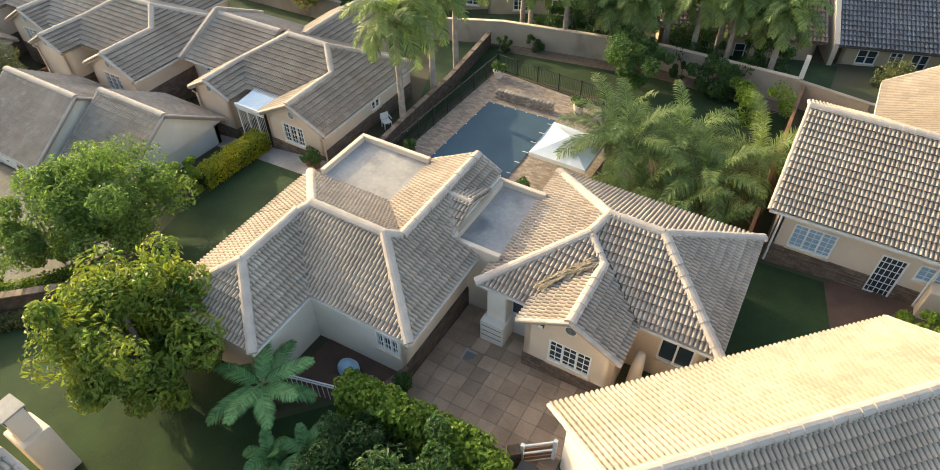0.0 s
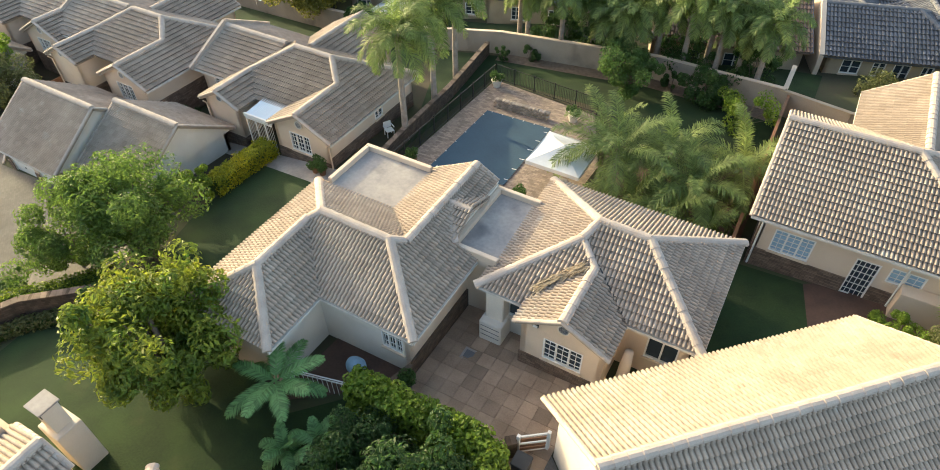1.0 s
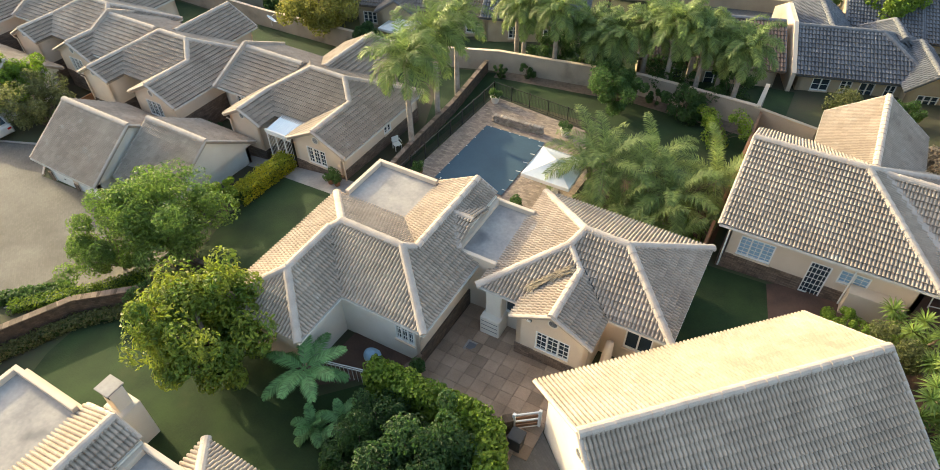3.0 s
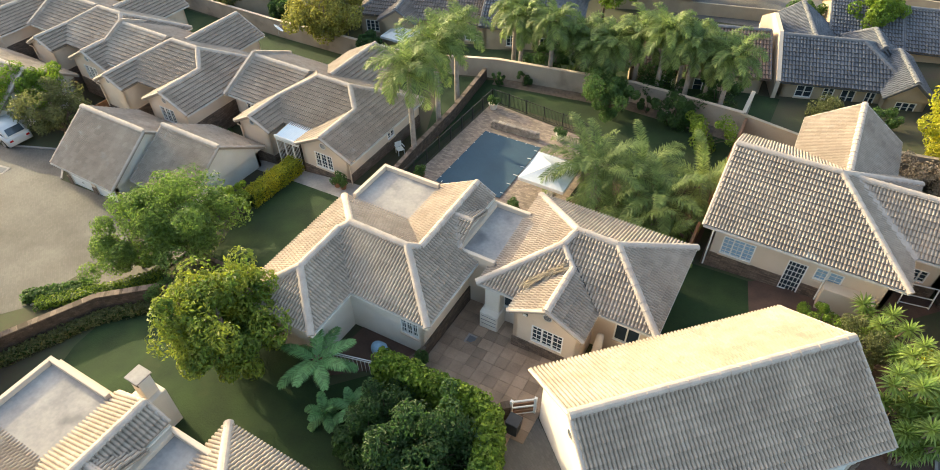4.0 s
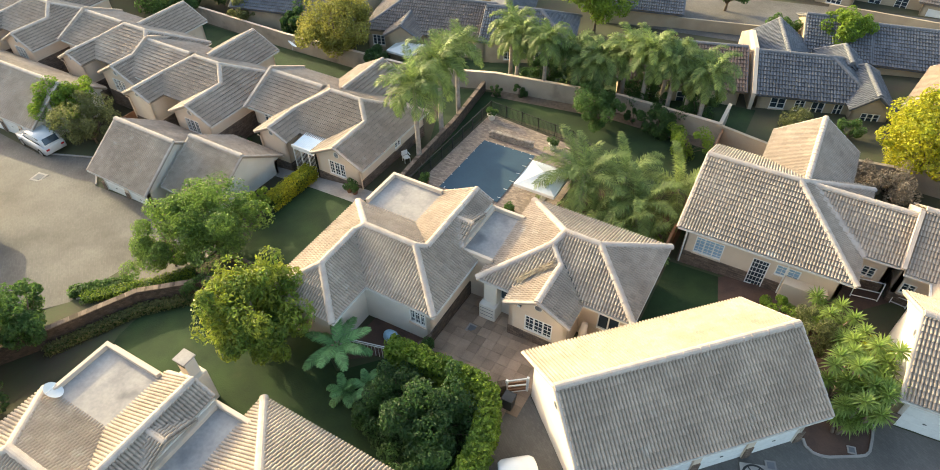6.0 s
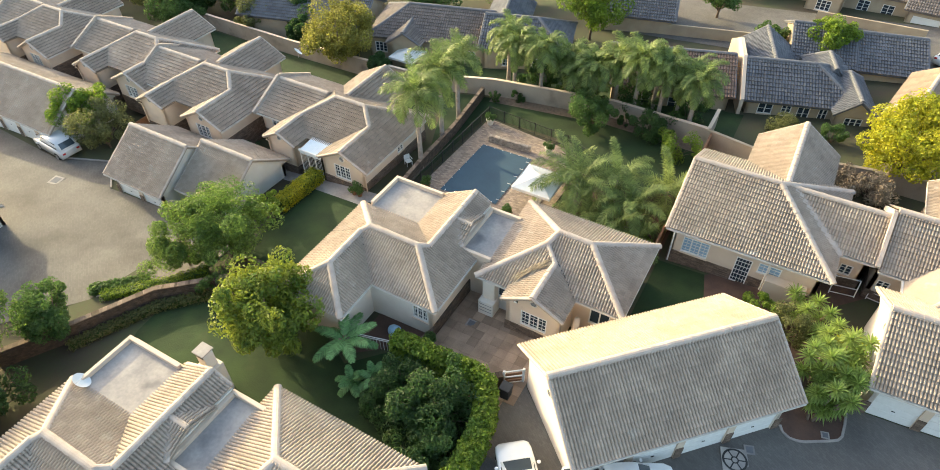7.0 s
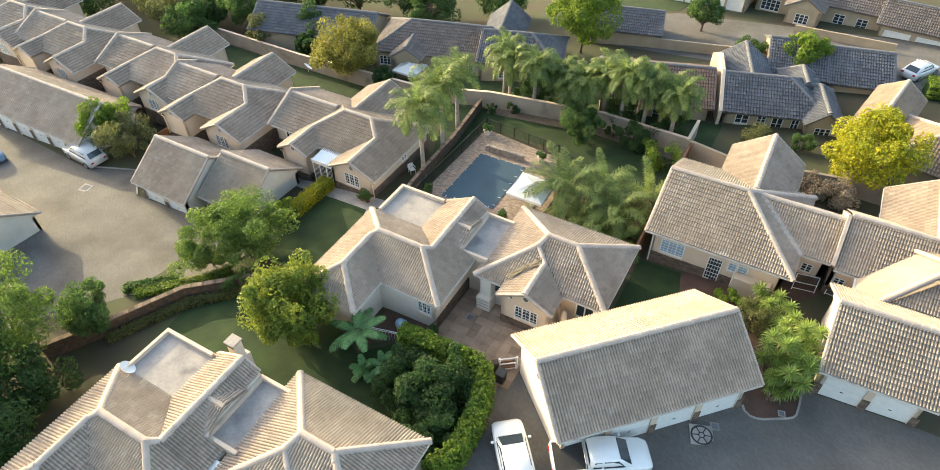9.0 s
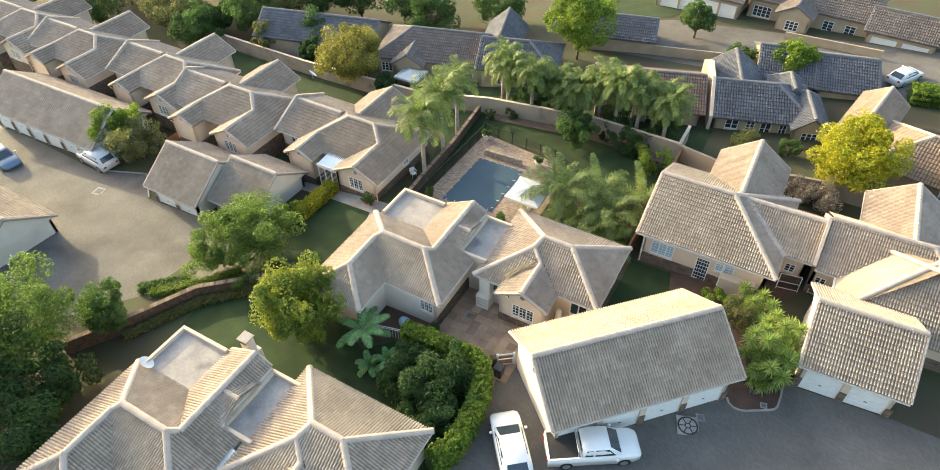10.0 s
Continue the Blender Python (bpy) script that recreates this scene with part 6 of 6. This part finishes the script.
umbrella(-8.7, 24.7, 2.5, 1.5, "square white parasol beside the pool")


def low_stone_wall(x0, y0, x1, y1, rows, label):
    """A dry wall of rough stones."""
    a, b = Vector((x0, y0)), Vector((x1, y1))
    d = (b - a).normalized()
    w = thing("rockery_wall", (x0, y0, ground_z(x0, y0)), label, "stone wall")
    sm = bpy.data.meshes.new("stone")
    bm = bmesh.new()
    box(bm, -0.5, 0.5, -0.5, 0.5, -0.5, 0.5, None, 0.16)
    bm.to_mesh(sm)
    bm.free()
    sm.materials.append(mat("rough_stone", (0.46, 0.38, 0.31), (0.30, 0.24, 0.20), scale=3, fine=20, bump=0.8, obj_var=0.25))
    n = int((b - a).length / 0.24)
    for r in range(rows):
        for i in range(n):
            c = a + d * ((i + 0.5 + 0.5 * (r % 2)) * 0.24)
            s = new("stone", sm)
            s.parent = w
            s.matrix_parent_inverse = Matrix.Translation(-w.location)
            s.matrix_basis = pose(c.x, c.y + random.uniform(-0.03, 0.03), ground_z(c.x, c.y) + 0.12 + 0.15 * r, random.uniform(-8, 8), random.uniform(-8, 8), math.degrees(math.atan2(d.y, d.x)) + random.uniform(-9, 9)) @ Matrix.Diagonal((0.24 * random.uniform(0.8, 1.05), 0.34, 0.17, 1))
    return w


low_stone_wall(-15.9, 30.4, -12.0, 30.3, 4, "low rough stone wall at the head of the pool")


def pot(x, y, r, h, label, plant=True, seed=0, col=None):
    z = ground_z(x, y) + 0.05
    p = thing("plant_pot", (x, y, z), label, "plant pot")
    bm = bmesh.new()
    bmesh.ops.create_cone(bm, cap_ends=True, segments=16, radius1=r * 0.7, radius2=r, depth=h, matrix=pose(x, y, z + h / 2))
    bmesh.ops.create_cone(bm, cap_ends=True, segments=16, radius1=r * 1.1, radius2=r * 1.1, depth=0.05, matrix=pose(x, y, z + h))
    part("pot", bm, col or PLASTER_W, p, smooth=False)
    if plant:
        rng = np.random.default_rng(seed)
        cs = [(x + rng.uniform(-r, r), y + rng.uniform(-r, r), z + h + rng.uniform(0.05, 0.5), 0.2) for _ in range(10)]
        v, f = leaves(cs, 700, 0.14, 1.0, rng)
        raw("plant", v, f, LEAF_MID, p)


pot(-17.0, 32.8, 0.35, 0.5, "stone urn with a spiky plant on the deck", True, 1)
pot(-16.9, 22.4, 0.28, 0.4, "clay pot with leafy plant by the fence", True, 2, TIMBER)
pot(-10.6, 30.9, 0.34, 0.55, "white urn with plant by the pool corner", True, 3)
pot(-9.9, 22.0, 0.25, 0.35, "small pot with green plant on the deck", True, 4, TIMBER)
pot(-21.5, 19.3, 0.26, 0.42, "brown pot beside the house corner", True, 5, TIMBER)
pot(-20.95, 19.25, 0.24, 0.40, "brown pot beside the house corner", True, 6, TIMBER)
pot(-8.35, 9.4, 0.2, 0.4, "small potted plant on the low wall", True, 7, DARK)


def plastic_chair(x, y, rz):
    z = ground_z(x, y)
    c = thing("garden_chair", (x, y, z), "white moulded plastic garden chair", "chair")
    m = pose(x, y, z, 0, 0, rz)
    bm = bmesh.new()
    box(bm, -0.25, 0.25, -0.25, 0.25, 0.40, 0.44, m, 0.015)
    part("seat", bm, WHITE, c)
    bm = bmesh.new()
    box(bm, -0.25, 0.25, 0.24, 0.28, 0.44, 0.9, m, 0.018)
    part("backrest", bm, WHITE, c)
    for sx in (-1, 1):
        for sy in (-1, 1):
            bar(c, "leg", m @ Vector((sx * 0.22, sy * 0.22, 0)), m @ Vector((sx * 0.22, sy * 0.22, 0.41)), 0.045, 0.045, WHITE)
        bar(c, "armrest", m @ Vector((sx * 0.27, -0.2, 0.64)), m @ Vector((sx * 0.27, 0.25, 0.66)), 0.05, 0.03, WHITE)


plastic_chair(-19.95, 24.4, 60)


def satellite_dish(x, y, z, label):
    d = thing("satellite_dish", (x, y, z), label, "satellite dish")
    bm = bmesh.new()
    m = pose(x, y, z + 0.55, -35, 30, 0)
    rings = []
    for r, o in ((0.0, 0.0), (0.2, 0.02), (0.36, 0.07), (0.45, 0.11)):
        rings.append([bm.verts.new(m @ Vector((r * math.cos(t * math.pi / 10), r * math.sin(t * math.pi / 10), o))) for t in range(20)] if r else [bm.verts.new(m @ Vector((0, 0, 0)))])
    for k in range(20):
        bm.faces.new((rings[0][0], rings[1][k], rings[1][(k + 1) % 20]))
        for a, b in zip(rings[1:], rings[2:]):
            bm.faces.new((a[k], b[k], b[(k + 1) % 20], a[(k + 1) % 20]))
    part("reflector", bm, WHITE, d, smooth=True)
    bm = bmesh.new()
    tube(bm, [(x, y, z), (x, y, z + 0.5)], 0.025)
    tube(bm, [m @ Vector((0, -0.4, 0.1)), m @ Vector((0, -0.1, 0.5))], 0.014)
    part("mount", bm, RIM, d)


satellite_dish(-20.7, -2.9, 3.1, "white satellite dish on the flat roof")
satellite_dish(-36.6, 31.0, 0.9, "white satellite dish at the gable corner")


def garden_chimney(x, y, z_top, label):
    z = ground_z(x, y)
    c = thing("chimney", (x, y, z), label, "chimney")
    bm = bmesh.new()
    box(bm, x - 0.55, x + 0.55, y - 0.45, y + 0.45, z - 0.2, z_top - 1.2, None, 0.03)
    part("hearth", bm, PLASTER_W, c)
    bm = bmesh.new()
    box(bm, x - 0.32, x + 0.32, y - 0.3, y + 0.3, z_top - 1.2, z_top, None, 0.02)
    s = part("flue", bm, PLASTER_W, c)
    # no real hole: a dark block gives the shade inside the opening
    bm = bmesh.new()
    box(bm, x - 0.26, x + 0.26, y - 0.33, y + 0.33, z_top - 0.30, z_top - 0.05)
    part("smoke_hole", bm, DARK, s, "dark block drawn as the shaded opening")
    bm = bmesh.new()
    box(bm, x - 0.4, x + 0.4, y - 0.38, y + 0.38, z_top, z_top + 0.07, None, 0.015)
    part("cap_slab", bm, SCREED, c)


garden_chimney(-16.9, 1.4, 3.6, "white plastered garden fireplace chimney")


def cover_plate(name, x, y, size, rz, label, wheel=False):
    z = ground_z(x, y) + 0.035
    m = pose(x, y, z, 0, 0, rz)
    c = thing(name, (x, y, z), label, "manhole cover")
    bm = bmesh.new()
    box(bm, -size / 2, size / 2, -size / 2, size / 2, 0, 0.03, m, 0.008)
    part("slab", bm, SCREED, c)
    if wheel:
        bm = bmesh.new()
        n = 28
        for r0, r1 in ((0.40, 0.48), (0.10, 0.15)):
            ring = [[bm.verts.new(m @ Vector((r * size * math.cos(2 * math.pi * k / n), r * size * math.sin(2 * math.pi * k / n), 0.036))) for k in range(n)] for r in (r0, r1)]
            for k in range(n):
                bm.faces.new((ring[0][k], ring[1][k], ring[1][(k + 1) % n], ring[0][(k + 1) % n]))
        lid = part("cast_iron_lid", bm, DARK, c, "dark spoked iron lid")
        for k in range(6):
            bm = bmesh.new()
            box(bm, 0.12 * size, 0.42 * size, -0.03, 0.03, 0.031, 0.036, m @ pose(0, 0, 0, 0, 0, 60 * k))
            part("spoke", bm, DARK, lid)
    else:
        bm = bmesh.new()
        box(bm, -size * 0.32, size * 0.32, -size * 0.32, size * 0.32, 0.031, 0.04, m)
        part("lid", bm, CAP_GREY, c)


cover_plate("manhole", 8.5, 10.4, 1.25, 20, "square slab with round spoked manhole lid", True)
cover_plate("manhole", 9.0, 11.3, 0.5, 20, "small square slab set in the paving")
cover_plate("manhole", -45.7, 10.1, 1.0, 10, "square concrete manhole in the car park")
cover_plate("drain", -7.1, 12.0, 0.6, 0, "square drain grating in the courtyard")
cover_plate("stepping_stone", 12.1, 13.9, 0.4, 15, "square stepping stone in the planting bed")


def gate():
    a, b = Vector((-3.4, 9.05)), Vector((-2.55, 9.7))
    z = ground_z(*a)
    g = thing("gate", (*a, z), "white steel gate with dark infill boards", "gate")
    for c in (a, b):
        bar(g, "post", (*c, z - 0.1), (*c, z + 1.25), 0.12, 0.12, WHITE)
    for h in (0.15, 0.65, 1.15):
        bar(g, "rail", (*a, z + h), (*b, z + h), 0.05, 0.08, WHITE)
    for i in range(3):
        h = 0.27 + 0.25 * i + (0.1 if i > 1 else 0)
        bar(g, "board", (*a, z + h), (*b, z + h), 0.03, 0.18, TIMBER)


gate()


def refuse_bin(x, y, col, label):
    z = ground_z(x, y) + 0.03
    b = thing("refuse_bin", (x, y, z), label, "bin")
    bm = bmesh.new()
    bmesh.ops.create_cone(bm, cap_ends=True, segments=4, radius1=0.32, radius2=0.40, depth=0.9, matrix=pose(x, y, z + 0.45, 0, 0, 45))
    part("body", bm, col, b)
    bm = bmesh.new()
    box(bm, x - 0.3, x + 0.3, y - 0.3, y + 0.3, z + 0.9, z + 0.97, None, 0.02)
    part("lid", bm, col, b)


refuse_bin(-2.95, 8.4, DARK, "dark refuse bin outside the gate")


def court_rail():
    a, b = Vector((-12.5, 7.4)), Vector((-9.0, 8.3))
    z = ground_z(-11, 8)
    r = thing("railing", (*a, z), "white steel railing across the kitchen court", "railing")
    for h in (0.9, 1.05):
        bar(r, "rail", (*a, z + h), (*b, z + h), 0.04, 0.04, WHITE)
    for i in range(19):
        c = a.lerp(b, i / 18)
        bar(r, "baluster", (*c, z), (*c, z + 0.92), 0.02, 0.02, WHITE)


court_rail()


def covered_heap(x, y):
    z = ground_z(x, y) + 0.04
    bm = bmesh.new()
    bmesh.ops.create_icosphere(bm, subdivisions=3, radius=0.45, matrix=pose(x, y, z + 0.25) @ Matrix.Diagonal((1, 0.8, 0.8, 1)))
    for v in bm.verts:
        v.co += Vector((0, 0, 1)) * 0.12 * noise.noise(v.co * 4)
        v.co.z = max(v.co.z, z)
    ob = part("tarpaulin", bm, CURTAIN, None, smooth=True)
    tagged(ob, "blue-grey sheet over a heap in the court", "tarpaulin")


covered_heap(-10.7, 9.2)


def steel_frame(x, y, rz, w, h, label):
    """A light tubular frame with a middle rail, leaning a little."""
    z = ground_z(x, y) + 0.04
    m = pose(x, y, z, -12, 0, rz)
    f = thing("steel_frame", (x, y, z), label, "frame")
    for a, b in (((0, 0, 0), (0, 0, h)), ((w, 0, 0), (w, 0, h))):
        bar(f, "upright", m @ Vector(a), m @ Vector(b), 0.05, 0.05, WHITE)
    for k in (0.1, 0.5, 1.0):
        bar(f, "rail", m @ Vector((0, 0, h * k)), m @ Vector((w, 0, h * k)), 0.04, 0.04, WHITE)


steel_frame(11.0, 24.5, 10, 1.4, 1.3, "white steel gate frame leaning in the yard")
steel_frame(13.0, 25.0, -8, 0.8, 1.1, "small white steel frame beside the wall")


def debris():
    """Dry palm fronds fallen into the roof valley."""
    rng = np.random.default_rng(9)
    d = thing("fallen_fronds", (-4.6, 14.3, 4.1), "dry brown palm fronds lying in the roof valley", "dead fronds")
    for i in range(9):
        a = Vector((-3.85 + rng.uniform(-0.2, 0.2), 15.35 + rng.uniform(-0.3, 0.2), 4.16))
        b = Vector((-5.2 + rng.uniform(-0.2, 0.25), 13.95 + rng.uniform(-0.35, 0.25), 3.42))
        bm = bmesh.new()
        tube(bm, [a, a.lerp(b, 0.5) + Vector((0, 0, rng.uniform(0.0, 0.12))), b], 0.03, 0.012, 5)
        part("stalk", bm, LEAF_DRY, d)
        vs, fs = [], []
        for k in range(26):
            q = a.lerp(b, rng.uniform(0, 1)) + Vector((0, 0, 0.06))
            g = Vector((b - a).normalized() + Vector(rng.normal(scale=0.35, size=3))).normalized()
            s = g.cross(Vector((0, 0, 1))).normalized() * 0.02
            o = len(vs)
            vs += [q - s, q + s, q + g * 0.45 + Vector((0, 0, 0.02))]
            fs.append((o, o + 1, o + 2))
        raw("dry_leaf", vs, fs, LEAF_DRY, d)


debris()


def side_bakkie_lamp(x, y, z):
    w = thing("wall_lamp", (x, y, z), "small bulkhead lamp on the gable wall", "wall lamp")
    bm = bmesh.new()
    box(bm, x - 0.12, x + 0.12, y - 0.10, y, z - 0.09, z + 0.09, None, 0.02)
    part("housing", bm, DARK, w)
    bm = bmesh.new()
    box(bm, x - 0.09, x + 0.09, y - 0.12, y - 0.10, z - 0.06, z + 0.06)
    part("glass", bm, WHITE, w)


side_bakkie_lamp(-4.6, 12.71, 2.95)

# ---- courtyard slabs ----
court = patch("courtyard", [(-8.4, 7.6), (-2.9, 7.6), (-2.4, 9.4), (-1.7, 12.6), (-5.2, 12.8), (-5.2, 14.0), (-7.1, 14.0), (-7.1, 20), (-8.5, 20)], 0.02, SOIL, "brown stone-paved courtyard between the wings", "paving")
slab_mesh = bpy.data.meshes.new("slab")
bm = bmesh.new()
box(bm, -0.5, 0.5, -0.5, 0.5, -0.5, 0.5, None, 0.012)
bm.to_mesh(slab_mesh)
bm.free()
slab_mesh.materials.append(SLAB)
sr = random.Random(2)
y = 7.4
while y < 14.3:
    x = -8.5
    while x < -1.6:
        w = 0.62
        if (x < -5.2 or y < 12.4) and x + w < -2.3 + (y - 9.4) * 0.22 + 0.4:
            for k in range(1):
                ob = new("slab", slab_mesh)
                ob.parent = court
                cx, cy = x + w / 2, y + w / 2
                ob.matrix_basis = pose(cx, cy, ground_z(cx, cy) + 0.035 + sr.uniform(0, 0.008), -2.3, -3.0, sr.uniform(-1, 1)) @ Matrix.Diagonal((w - 0.012, w - 0.012, 0.05, 1))
        x += w
    y += 0.62


def patio_sheet():
    c = thing("patio_roof", (-12.9, -4.8, 3.2), "white corrugated sheet roof between two wings", "patio roof")
    vs, n = [], 16
    for i in range(n + 1):
        x = -13.7 + 1.7 * i / n
        h = 0.03 * (i % 2)
        vs += [(x, -5.5, 3.15 + h), (x, -4.3, 3.3 + h)]
    raw("sheet", vs, [(2 * i, 2 * i + 2, 2 * i + 3, 2 * i + 1) for i in range(n)], WHITE, c)
    bar(c, "beam", (-13.7, -5.4, 3.05), (-12.0, -5.4, 3.05), 0.08, 0.12, WHITE)
    bar(c, "post", (-12.1, -5.4, 0.3), (-12.1, -5.4, 3.0), 0.08, 0.08, WHITE)


patio_sheet()
for i, (x, y, h, r, m_) in enumerate(((-100, 30, 7, 6, LEAF_DARK), (-76, 46, 7, 5, LEAF_OLIVE), (-54, 52, 7, 5, LEAF_MID), (-40, 56, 7, 5, LEAF_DARK), (-95, 45, 8, 6, LEAF_MID), (-30, 60, 6, 4.5, LEAF_MID), (-52, 42.5, 4.5, 3.0, LEAF_MID), (-63, 41.5, 4.5, 3.2, LEAF_DARK), (-40.8, 40.2, 3.0, 2.0, LEAF_DARK), (28, 45, 6, 4, LEAF_MID), (30, 60, 6, 4.5, LEAF_DARK))):
    broadleaf("tree", x, y, h, r, "dark garden tree behind the far row of houses", m_, 80 + i, count=5000, leaf=0.38, clumps=40, crown_low=0.1)

umbrella(-30.4, 39.9, 2.4, 1.4, "pale blue and white garden gazebo by the far wall")
for i, (x, y, h, r) in enumerate(((-27.2, -6.0, 4.2, 2.6), (-25.0, -9.6, 4.4, 3.0), (-30.2, -13.0, 5.0, 3.4), (-36, -10, 5, 3.4))):
    broadleaf("tree", x, y, h, r, "dark shaded garden tree below the stone wall", LEAF_DARK, 95 + i, count=6000, leaf=0.24, clumps=40, crown_low=0.05)
